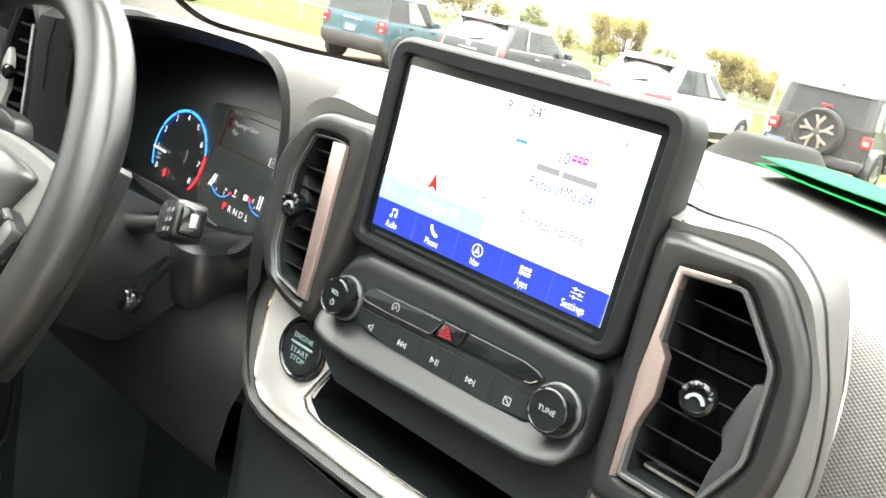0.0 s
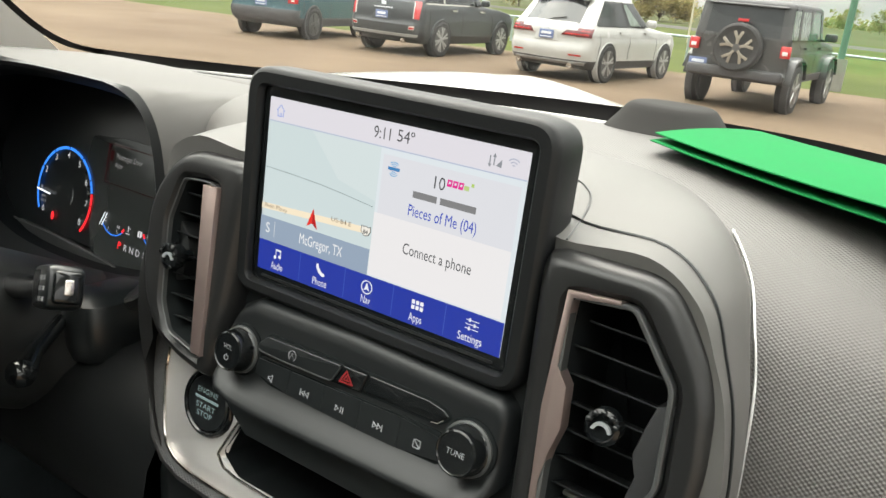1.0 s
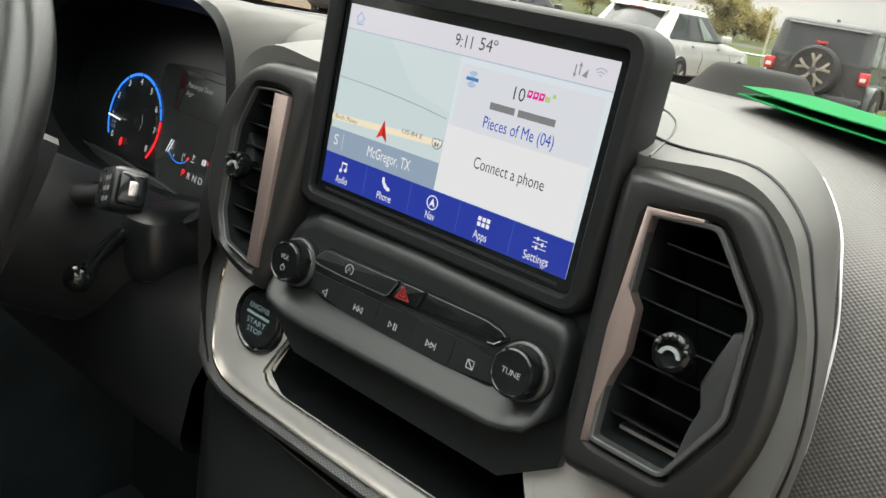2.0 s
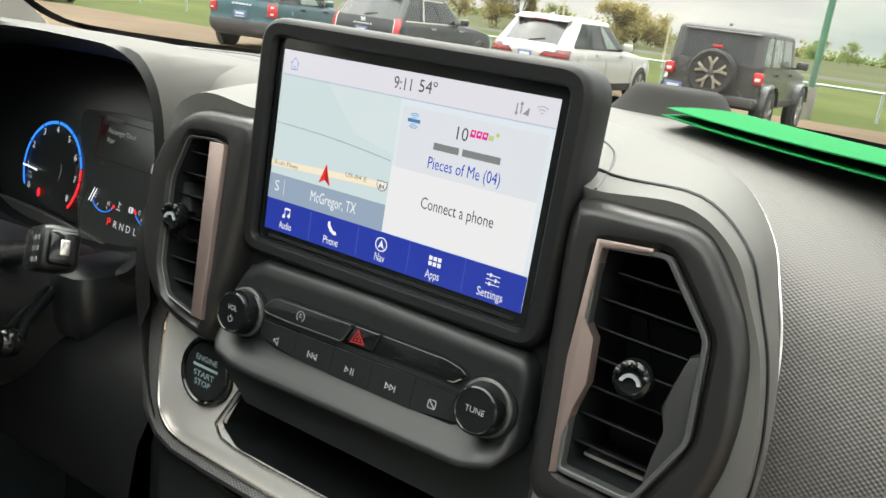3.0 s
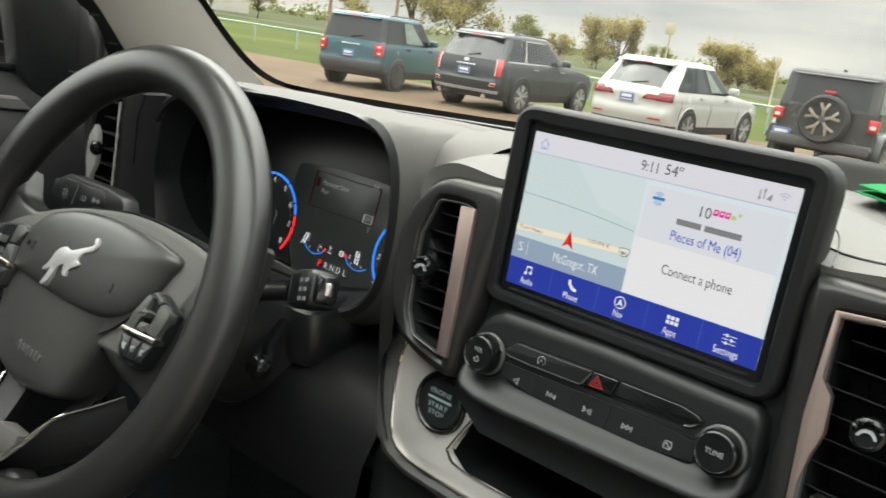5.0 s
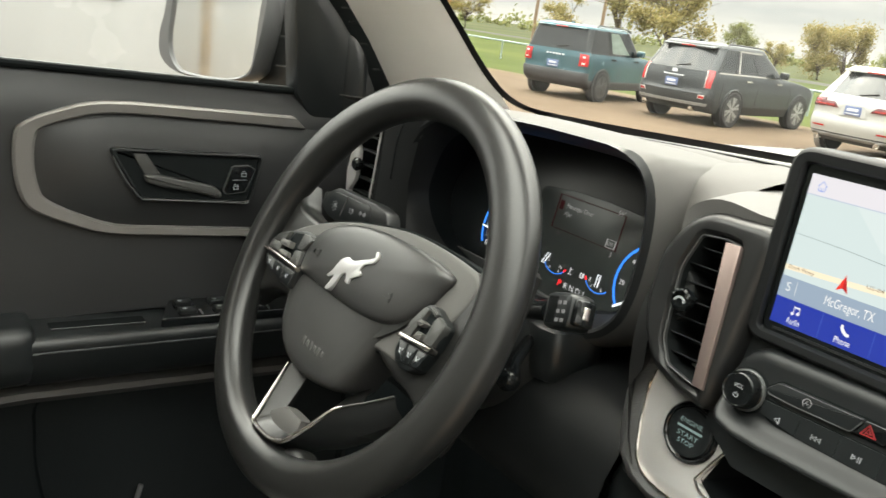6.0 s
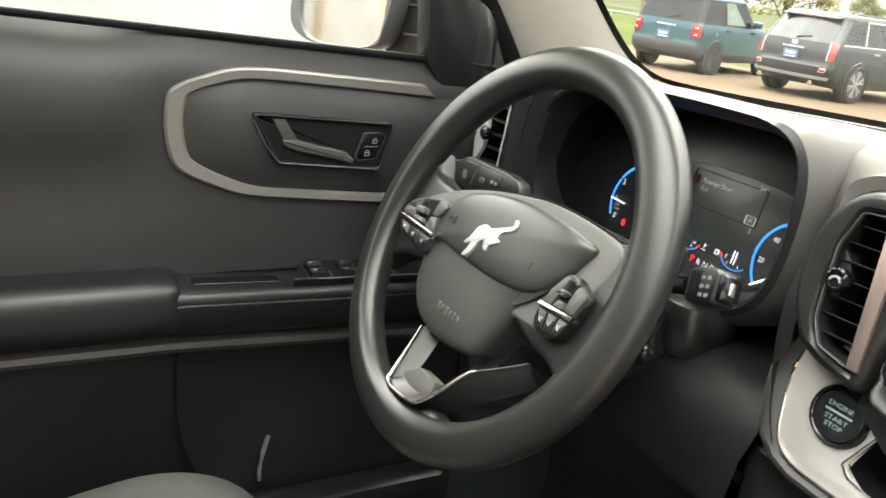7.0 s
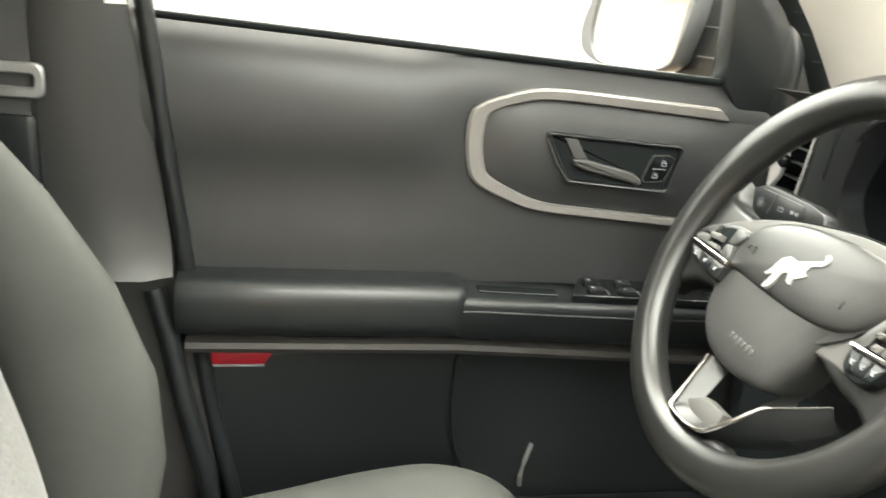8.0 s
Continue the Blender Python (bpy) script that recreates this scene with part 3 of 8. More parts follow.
# ---------------------------------------------------------------- air vents
def centre_vent(s, label):
    """A tall centre vent on the passenger (s = 1) or driver side (-1)."""
    vent = thing("air_vent", label, "air vent", (0.15 * s, 0.62, 1.42), group="dashboard air vents")

    def fit(pts):
        q = [(x * s, z - 1.471) for x, z in pts]
        return q if s > 0 else q[::-1]
    opening = rounded(fit([(.1195, 1.474), (.152, 1.477), (.1765, 1.447), (.180, 1.402), (.163, 1.3675), (.1265, 1.3685)] if s > 0 else [(.1195, 1.472), (.132, 1.473), (.152, 1.471), (.1605, 1.4433), (.157, 1.405), (.155, 1.388), (.1445, 1.3705), (.120, 1.3652), (.113, 1.3655)]), 0.004, 3)
    house = rounded(fit([(.1035, 1.4875), (.112, 1.4895), (.1542, 1.4896), (.1635, 1.4872), (.1718, 1.4785), (.1845, 1.4604), (.1916, 1.4433), (.1955, 1.416), (.1945, 1.396), (.187, 1.373), (.176, 1.3545), (.116, 1.3525)] if s > 0 else [(.098, 1.4875), (.148, 1.4868), (.163, 1.479), (.1755, 1.461), (.1805, 1.445), (.1797, 1.411), (.1735, 1.389), (.158, 1.3675), (.135, 1.3585), (.106, 1.3535)]), 0.007, 3)
    mid = (0.148 * s, -0.052)
    out_ = [radial(inset(house, d), mid) for d in (-0.0045, -0.0042, -0.003, 0.0, 0.003, 0.005)]
    rings = [[V @ Vector((x, y, z)) for x, y in r] for r, z in zip(out_ + [radial(inset(opening, d), mid) for d in (-0.004, -0.001)], (-0.04, -0.014, -0.006, -0.001, 0.0012, 0.0018, 0.001, -0.003))]
    part("housing", loft(rings, cap=(False, False)), VENTH, vent, "dark grey vent housing")
    inner = inset(opening, 0.0024 if s > 0 else 0.0012)
    part("bezel", frame_ring(opening, inner, V, -0.006, 0.0012, 0.0005), LIP, vent, "thin dark satin bezel")
    rings = [[V @ Vector((x, y, z)) for x, y in inset(opening, d)] for d, z in ((0.0015, -0.002), (0.004, -0.03), (0.006, -0.05))]
    part("duct", loft(rings, cap=(False, True)), PIT, vent, "black vent duct")
    # broad metal blade on the side that faces the screen
    if s > 0:
        blade = fit([(.1190, 1.4755), (.1450, 1.4775), (.1450, 1.4755), (.1225, 1.4725), (.1225, 1.440), (.1290, 1.432), (.1310, 1.412), (.1280, 1.400), (.1258, 1.385), (.1275, 1.3680), (.1240, 1.3670), (.1190, 1.42)])
        part("metal_blade", slab(blade, V, -0.007, 0.0018, 0.0006), ROSE, vent, "broad warm metal blade")
        lobe = fit([(.1780, 1.440), (.1700, 1.437), (.1665, 1.424), (.1640, 1.412), (.1675, 1.402), (.1655, 1.392), (.1640, 1.372), (.1665, 1.370), (.1745, 1.387), (.1800, 1.402)])
        part("side_lobe", slab(lobe, V, -0.03, -0.003, 0.0015), DOORW, vent, "grey side lobe")
    else:
        blade = fit([(.1165, 1.4712), (.1290, 1.4708), (.1170, 1.3665), (.1080, 1.3662)])
        part("metal_blade", slab(blade, V, -0.02, 0.0045, 0.0008), ROSE, vent, "broad warm metal blade")
        lobe = fit([(.1600, 1.443), (.150, 1.434), (.1465, 1.424), (.1485, 1.414), (.149, 1.406), (.157, 1.400)])
        part("side_lobe", slab(lobe, V, -0.03, -0.008, 0.002), DARK, vent, "dark side lobe")
    for i in range(7):
        z = 1.379 + i * 0.0134
        half = 0.5 * (0.048 if 1.385 < z < 1.455 else 0.037) * (1 if s > 0 else 0.72)
        m = V @ Matrix.Translation(((0.1495 if s > 0 else 0.1375) * s, z - 1.471, -0.019 if s > 0 else -0.014)) @ pose(0, 0, 0, -14, 0, -2 * s)
        part("slat", box((0, 0, 0), (half * 2 + 0.006, 0.0011, 0.018), 0.0004, m), HOLLOWM, vent)
    km = V @ Matrix.Translation(((0.1500 if s > 0 else 0.1475) * s, 1.4205 - 1.471, -0.010 if s > 0 else -0.006))
    knob = lathe([(0.004, -0.004), (0.0045, 0.004), (0.0082, 0.005), (0.0092, 0.008), (0.0084, 0.0125), (0.0066, 0.0135), (0.0058, 0.012), (0.001, 0.0118)], km, 24)
    k = part("thumb_knob", knob, GLOSS, vent, "ribbed black thumb knob")
    part("knob_mark", slab(arc(0, -0.0024, 0.0034, 0.0050, 10, 170, 10), km, 0.012, 0.0136), WHITE_MARK, k, "pale curved mark")
    for j in range(5):
        a = radians(18 + 36 * j)
        part("knob_rib", lathe([(0.0017, 0.006), (0.0019, 0.010), (0.0015, 0.0142), (0.0006, 0.0148)], km @ Matrix.Translation((0.0068 * math.cos(a), 0.0068 * math.sin(a), 0)), 10), GLOSS, k)
    return vent


centre_vent(1, "black angular air vent with warm metal blade and thumb knob")
centre_vent(-1, "tall black air vent with a broad metal bar beside the screen")

corner = thing("air_vent", "dark angular corner air vent at the door end of the dashboard", "air vent", (-0.66, 0.64, 1.41), group="dashboard air vents")
CV = axes((-0.675, 0.645, 1.41), (1, 0, 0), (0, 0, 1))
co_in = rounded([(-0.031, -0.058), (0.019, -0.056), (0.034, 0.055), (0.024, 0.068), (-0.002, 0.066), (-0.022, 0.036), (-0.040, 0.0), (-0.036, -0.04)], 0.004, 3)
co_out = rounded([(-0.044, -0.070), (0.024, -0.068), (0.040, 0.058), (0.028, 0.078), (-0.008, 0.076), (-0.030, 0.042), (-0.050, 0.002), (-0.046, -0.045)], 0.006, 3)
part("housing", frame_ring(co_out, co_in, CV, -0.05, 0.0, 0.003), DARK, corner, "dark vent housing")
part("bezel", tube([CV @ Vector((x, y, 0.001)) for x, y in ((0.0185, -0.056), (0.0265, 0.0), (0.0335, 0.054))], 0.0014, 6), SILVER, corner, "thin bright vent edge")
part("side_bezel", slab([(-0.038, -0.052), (-0.033, -0.056), (-0.030, -0.042), (-0.024, -0.034), (-0.018, -0.026), (-0.014, -0.004), (-0.014, 0.012), (-0.020, 0.020), (-0.034, 0.004), (-0.040, -0.02)], CV, -0.004, 0.002, 0.001), SILVER, corner, "satin silver side bezel")
part("duct", loft([[CV @ Vector((x, y, z)) for x, y in inset(co_in, d)] for d, z in ((0, -0.003), (0.003, -0.05))], cap=(False, True)), PIT, corner)
for i in range(6):
    part("slat", box((0, 0, 0), (0.050 if i < 4 else 0.036, 0.002, 0.018), 0.0008, CV @ Matrix.Translation((-0.004 + i * 0.002 + (0.006 if i > 3 else 0), -0.044 + i * 0.0185, -0.012)) @ pose(0, 0, 0, -10, 0, 0)), BLACK, corner)
part("thumb_knob", lathe([(0.004, -0.01), (0.0045, 0.002), (0.008, 0.003), (0.0088, 0.008), (0.006, 0.011), (0.001, 0.0108)], CV @ Matrix.Translation((-0.012, -0.006, -0.002)), 20), GLOSS, corner, "black thumb knob")
part("side_panel", loft([[(x, y, z) for x, y, z in line] for line in (
    [(-0.655, 0.648, 1.33), (-0.648, 0.647, 1.40), (-0.640, 0.646, 1.45), (-0.636, 0.648, 1.475), (-0.634, 0.67, 1.492)],
    [(-0.625, 0.652, 1.33), (-0.618, 0.651, 1.40), (-0.612, 0.65, 1.45), (-0.600, 0.652, 1.478), (-0.597, 0.67, 1.496)],
    [(-0.60, 0.668, 1.33), (-0.608, 0.668, 1.40), (-0.594, 0.666, 1.452), (-0.565, 0.664, 1.482), (-0.56, 0.675, 1.5)])], closed=False), DARK, dashboard, "dark dash end beside the instruments")
part("panel_gap", tube([(-0.620, 0.6495, 1.40), (-0.6135, 0.6485, 1.45), (-0.603, 0.650, 1.477)], 0.0009, 5), BLACK, dashboard, "dark panel gap")

# ---------------------------------------------------------------- touchscreen
S_M = axes((0, 0.6265, 1.480), (1, 0, 0), (0, 0.068, 0.9977))
HW, HH = 0.0865, 0.0516
screen = thing("touchscreen", "upright tablet-style dashboard touchscreen with a thick black frame, map page lit", "display", (0, 0.64, 1.42))
rim_out = rounded([(-0.1025, -0.068), (0.1025, -0.068), (0.1025, 0.0685), (-0.1025, 0.0685)], 0.017, 6)
rim_in = rounded([(-0.0915, -0.0585), (0.0915, -0.0585), (0.0915, 0.0575), (-0.0915, 0.0575)], 0.005, 6)
rings = [(inset(rim_out, 0.012), -0.032), (inset(rim_out, 0.001), -0.022), (inset(rim_out, -0.0005), -0.012), (rim_out, 0.001), (inset(rim_out, 0.0012), 0.004), (inset(rim_out, 0.0035), 0.0056), (inset(rim_in, -0.0015), 0.0052), (inset(rim_in, -0.0003), 0.0035), (rim_in, 0.0005)]
part("frame", loft([[S_M @ Vector((x, y, z)) for x, y in r] for r, z in rings], cap=(True, False)), KNEEM, screen, "thick rounded black plastic frame")
glass = part("glass", slab(rim_in, S_M, -0.004, 0.0), GLOSS, screen, "glossy black display glass")
part("gloss_bar", slab(rounded(rect(0.166, 0.0016, 0, -0.0555), 0.0006, 2), S_M, 0.0, 0.0006), DARK, screen, "fine line below the display")


def lit(name, pts, colour, layer, strength=1.0, label="", sharp=True):
    """A lit patch of the page; pts run 0 to 1 across and down the display."""
    q = [((u * 2 - 1) * HW, (1 - 2 * v) * HH) for u, v in pts]
    bm = bmesh.new()
    bm.faces.new([bm.verts.new(S_M @ Vector((x, y, 0.0002 * layer))) for x, y in q])
    return part(name, bm, page(colour, strength), glass, label)


PAGE = {}


def page(colour, strength=1.0):
    key = (colour, strength)
    if key not in PAGE:
        PAGE[key] = glow("page_%d" % len(PAGE), colour, strength * LCD, 0.25)
    return PAGE[key]


def uv_rect(u0, v0, u1, v1):
    return [(u0, v0), (u1, v0), (u1, v1), (u0, v1)]


def words(text, u, v, h, colour, width=None, name="page_text", align="CENTER"):
    m = S_M @ Matrix.Translation(((u * 2 - 1) * HW, (1 - 2 * v) * HH, 0.0011))
    return lettering(text, h * 2 * HH, m, page(colour), glass, name, width=width and width * 2 * HW, align=align)


def disc_uv(cu, cv, r, n=20, k=None):
    k = HW / HH
    return [(cu + r * math.cos(2 * math.pi * i / n), cv + r * k * math.sin(2 * math.pi * i / n)) for i in range(n)]


def ring_uv(name, cu, cv, r0, r1, a0, a1, colour, layer):
    k = HW / HH
    return lit(name, [(cu + (x - cu), cv + (y - cv) * k) for x, y in arc(cu, cv, r0, r1, a0, a1, 16)], colour, layer)


INK = (0.07, 0.075, 0.085)
BLUE_INK = (0.02, 0.06, 0.5)
lit("page", uv_rect(0, 0, 1, 1), (0.66, 0.75, 0.85), 1, label="pale blue lit page")
lit("status_bar", uv_rect(0, 0, 1, 0.128), (0.68, 0.69, 0.80), 2, label="pale status bar")
lit("status_line", uv_rect(0, 0.128, 1, 0.134), (0.42, 0.5, 0.68), 3)
lit("map_area", uv_rect(0, 0.134, 0.488, 0.82), (0.56, 0.68, 0.74), 2, label="pale map page")
lit("map_light", [(0.2, 0.134), (0.488, 0.134), (0.488, 0.42), (0.33, 0.36)], (0.6, 0.71, 0.77), 3)
lit("media_card", uv_rect(0.5, 0.165, 0.985, 0.475), (0.66, 0.70, 0.80), 2, label="pale media card")
lit("phone_card", uv_rect(0.488, 0.475, 0.985, 0.815), (0.76, 0.78, 0.85), 2, label="pale phone card")
for i in range(51):
    u = 0.0 + i * 0.0095
    v = 0.393 + (u / 0.488) * 0.058 - 0.012 * math.sin(u / 0.488 * math.pi)
    lit("map_line_dash", uv_rect(u, v, u + 0.0055, v + 0.006), (0.2, 0.27, 0.3), 4)
lit("map_road", [(0.0, 0.605), (0.48, 0.567), (0.48, 0.602), (0.0, 0.640)], (0.85, 0.77, 0.62), 4, label="cream map road")
words("Bush Pkwy", 0.068, 0.616, 0.036, (0.25, 0.2, 0.15), 0.105)
words("US-84 E", 0.362, 0.580, 0.036, (0.25, 0.2, 0.15), 0.085)
lit("route_shield", [(0.446, 0.560), (0.456, 0.566), (0.465, 0.560), (0.474, 0.566), (0.484, 0.560), (0.486, 0.590), (0.477, 0.612), (0.465, 0.618), (0.453, 0.612), (0.444, 0.590)], (0.10, 0.11, 0.12), 4.5)
lit("route_shield_face", [(0.448, 0.564), (0.456, 0.570), (0.465, 0.564), (0.474, 0.570), (0.482, 0.564), (0.483, 0.589), (0.475, 0.608), (0.465, 0.613), (0.455, 0.608), (0.447, 0.589)], (0.8, 0.8, 0.78), 5)
words("84", 0.465, 0.592, 0.026, (0.12, 0.12, 0.12), 0.020)
words("84", 0.465, 0.597, 0.03, INK, 0.018)
lit("place_arrow", [(0.240, 0.555), (0.263, 0.667), (0.240, 0.64), (0.215, 0.663)], (0.75, 0.03, 0.02), 6, label="red place arrow")
lit("place_arrow_shade", [(0.240, 0.555), (0.263, 0.667), (0.240, 0.64)], (0.42, 0.01, 0.01), 7)
lit("place_bar", uv_rect(0, 0.68, 0.488, 0.822), (0.27, 0.36, 0.5), 4, label="grey-blue place bar")
lit("place_divider", uv_rect(0.068, 0.70, 0.071, 0.79), (0.55, 0.62, 0.7), 5)
words("S", 0.038, 0.748, 0.085, (0.75, 0.8, 0.86))
words("McGregor, TX", 0.283, 0.748, 0.085, (0.8, 0.84, 0.9), 0.19)
words("9:11", 0.491, 0.066, 0.088, INK, 0.064)
words("54º", 0.578, 0.060, 0.088, INK, 0.064)
# the channel number, a coloured channel mark, a line of bars for the singer's name and the title
words("10", 0.715, 0.245, 0.09, INK, 0.038)
for i, w in enumerate((0.02, 0.02, 0.02)):
    lit("channel_mark", [(0.745 + i * 0.020, 0.212), (0.762 + i * 0.020, 0.212), (0.759 + i * 0.020, 0.247), (0.742 + i * 0.020, 0.247)], (0.72, 0.02, 0.3), 4)
    lit("channel_mark_gap", [(0.750 + i * 0.020, 0.221), (0.757 + i * 0.020, 0.221), (0.756 + i * 0.020, 0.233), (0.749 + i * 0.020, 0.233)], (0.66, 0.70, 0.80), 5)
lit("channel_mark_tail", uv_rect(0.803, 0.222, 0.820, 0.245), (0.45, 0.6, 0.25), 4)
lit("channel_mark_tail", uv_rect(0.826, 0.205, 0.836, 0.222), (0.4, 0.6, 0.15), 4)
for u0, u1 in ((0.627, 0.715), (0.727, 0.853)):
    lit("name_bar", uv_rect(u0, 0.312, u1, 0.346), (0.2, 0.21, 0.23), 4, label="dark line of a name")
words("Pieces of Me (04)", 0.741, 0.415, 0.084, BLUE_INK, 0.245)
words("Connect a phone", 0.741, 0.618, 0.084, INK, 0.25)
for j in range(3):
    ring_uv("station_mark", 0.546, 0.234, 0.006 + j * 0.006, 0.0085 + j * 0.006, 40, 140, (0.05, 0.35, 0.7), 4)
    ring_uv("station_mark", 0.546, 0.226, 0.006 + j * 0.006, 0.0085 + j * 0.006, 220, 320, (0.05, 0.35, 0.7), 4)
lit("station_bar", uv_rect(0.524, 0.221, 0.569, 0.238), (0.03, 0.2, 0.5), 5)
# house, arrows and signal marks in the status bar
for k, (u0, v0, u1, v1) in enumerate(((0.035, 0.070, 0.053, 0.036), (0.053, 0.036, 0.071, 0.070), (0.040, 0.064, 0.040, 0.100), (0.066, 0.064, 0.066, 0.100), (0.040, 0.100, 0.066, 0.100), (0.050, 0.080, 0.050, 0.100), (0.057, 0.080, 0.057, 0.100))):
    du, dv = u1 - u0, (v1 - v0) * 0.6
    q = 0.0013 / math.hypot(du, dv)
    lit("home_line", [(u0 - dv * q, v0 + du * q * 1.7), (u1 - dv * q, v1 + du * q * 1.7), (u1 + dv * q, v1 - du * q * 1.7), (u0 + dv * q, v0 - du * q * 1.7)], (0.2, 0.32, 0.8), 4)
for j in range(3):
    ring_uv("signal_mark", 0.951, 0.085, 0.004 + j * 0.009, 0.0075 + j * 0.009, 225, 315, (0.4, 0.45, 0.6), 4)
for j in range(2):
    lit("data_mark", uv_rect(0.872 + j * 0.014, 0.05, 0.876 + j * 0.014, 0.095), (0.25, 0.28, 0.33), 4)
    lit("data_mark", [(0.868 + j * 0.014, 0.055 if j else 0.09), (0.880 + j * 0.014, 0.055 if j else 0.09), (0.874 + j * 0.014, 0.035 if j else 0.108)], (0.25, 0.28, 0.33), 4)
lit("data_mark", [(0.895, 0.095), (0.913, 0.06), (0.913, 0.1)], (0.25, 0.28, 0.33), 4)
# lower bar with five keys
NAVY, WHITE = (0.010, 0.033, 0.37), (0.82, 0.86, 0.95)
lit("key_bar", uv_rect(0, 0.822, 1, 1.0), NAVY, 3, label="deep blue key bar")
for i in range(1, 5):
    lit("key_gap", uv_rect(i * 0.2 - 0.0015, 0.83, i * 0.2 + 0.001, 0.99), (0.05, 0.11, 0.5), 4)
for i, t in enumerate(("Audio", "Phone", "Nav", "Apps", "Settings")):
    words(t, 0.095 + i * 0.2, 0.958, 0.062, WHITE, (0.055, 0.062, 0.038, 0.05, 0.085)[i])
c = 0.095
lit("audio_mark", uv_rect(c - 0.010, 0.862, c - 0.007, 0.905), WHITE, 5)
lit("audio_mark", uv_rect(c + 0.012, 0.855, c + 0.015, 0.897), WHITE, 5)
lit("audio_mark", uv_rect(c - 0.010, 0.855, c + 0.015, 0.866), WHITE, 5)
lit("audio_mark", disc_uv(c - 0.012, 0.905, 0.0065, 10), WHITE, 5)
lit("audio_mark", disc_uv(c + 0.010, 0.897, 0.0065, 10), WHITE, 5)
c = 0.295
lit("phone_mark", [(c - 0.02, 0.855), (c - 0.011, 0.852), (c - 0.008, 0.873), (c + 0.006, 0.897), (c + 0.017, 0.90), (c + 0.02, 0.915), (c + 0.008, 0.92), (c - 0.008, 0.905), (c - 0.019, 0.88)], WHITE, 5)
c = 0.495
ring_uv("nav_mark", c, 0.887, 0.0195, 0.023, 0, 360, WHITE, 5)
lit("nav_mark", [(c, 0.862), (c + 0.012, 0.91), (c, 0.897), (c - 0.012, 0.91)], WHITE, 5)
c = 0.697
for a in range(3):
    for b in range(2):
        lit("apps_mark", uv_rect(c - 0.022 + a * 0.016, 0.862 + b * 0.028, c - 0.010 + a * 0.016, 0.883 + b * 0.028), WHITE, 5)
c = 0.897
for b in range(3):
    lit("settings_mark", uv_rect(c - 0.023, 0.862 + b * 0.022, c + 0.023, 0.866 + b * 0.022), WHITE, 5)
    lit("settings_mark", uv_rect(c - 0.012 + b % 2 * 0.018, 0.854 + b * 0.022, c - 0.006 + b % 2 * 0.018, 0.873 + b * 0.022), WHITE, 5)

# ---------------------------------------------------------------- switch panel
P_M = axes((0, 0.606, 1.371), (1, 0, 0), (0, 0.22, 0.975))
panel = thing("control_panel", "black curved audio switch panel with two round knobs below the screen", "control panel", (0, 0.62, 1.35))
rings = []
for i in range(61):
    x = -0.1 + 0.2045 * (0.5 - 0.5 * math.cos(math.pi * i / 60))
    yt = float(np.interp(x, (-0.1, -0.096, -0.090, -0.078, 0.0, 0.094, 0.101, 0.1045), (0.004, 0.022, 0.037, 0.0436, 0.046, 0.044, 0.0377, 0.020)))
    yb = float(np.interp(x, (-0.1, -0.097, -0.090, -0.077, -0.056, 0.0, 0.047, 0.08, 0.096, 0.1045), (-0.006, -0.0120, -0.0180, -0.0215, -0.0222, -0.0205, -0.0195, -0.0185, -0.014, -0.002)))
    e = max(0.0, min(1.0, (x + 0.1) / 0.010)) * max(0.0, min(1.0, (0.1045 - x) / 0.016))
    e, d = e ** 0.5, -0.010 * (1 - min(1.0, e * 2)) ** 2
    # deck, a scoop that swells to a proud edge, and the undercut
    prof = [(yt, -0.03), (yt - 0.0005, -0.010), (yt - 0.002, -0.0035), (yt - 0.006, 0.0), (max(yt - 0.012, yb + 0.022), 0.0004), (yb + 0.0185, 0.0), (yb + 0.0150, 0.0012 * e), (yb + 0.0110, 0.0040 * e), (yb + 0.0070, 0.0074 * e), (yb + 0.0035, 0.0100 * e), (yb + 0.0014, 0.0110 * e), (yb + 0.0002, 0.0108 * e), (yb - 0.0004, 0.0096 * e), (yb, 0.006 * e), (yb + 0.003, -0.004), (yb + 0.007, -0.03)]
    rings.append([P_M @ Vector((x, y, z + d)) for y, z in prof])
part("panel_body", loft(rings), PANELM, panel, "dark satin panel with a proud scooped lower lip", sharp=50)
bed = rounded([(-0.0690, 0.0075), (-0.0640, 0.0105), (-0.041, 0.0100), (0.0, 0.0112), (0.066, 0.0135), (0.0725, 0.010), (0.0720, -0.0012), (0.066, -0.0050), (0.0, -0.0056), (-0.0560, -0.0046), (-0.0660, -0.0005)], 0.003, 3)
part("switch_bed", slab(bed, P_M, -0.002, 0.0012, 0.0004), PIT, panel, "black bed of the media keys")
bar = rounded([(-0.0680, 0.0172), (-0.0600, 0.0248), (-0.009, 0.0264), (0.0557, 0.0273), (0.066, 0.0256), (0.0705, 0.0228), (0.0640, 0.0168), (0.0318, 0.0160), (-0.0097, 0.0146), (-0.0468, 0.0134), (-0.0641, 0.0138)], 0.002, 3)
part("upper_bed", slab(inset(bar, -0.0008), P_M, -0.002, 0.0010, 0.0003), PIT, panel, "dark groove round the upper keys")
left_key = rounded([(-0.0672, 0.0172), (-0.0598, 0.0243), (-0.0028, 0.0260), (-0.0082, 0.0152), (-0.0468, 0.0139), (-0.0636, 0.0142)], 0.0018, 3)
hazard = rounded([(-0.0076, 0.0152), (-0.0022, 0.0260), (0.0150, 0.0264), (0.0126, 0.0156)], 0.0008, 2)
right_key = rounded([(0.0132, 0.0157), (0.0156, 0.0263), (0.0556, 0.0268), (0.0655, 0.0251), (0.0694, 0.0226), (0.0636, 0.0172), (0.0318, 0.0165)], 0.0012, 3)
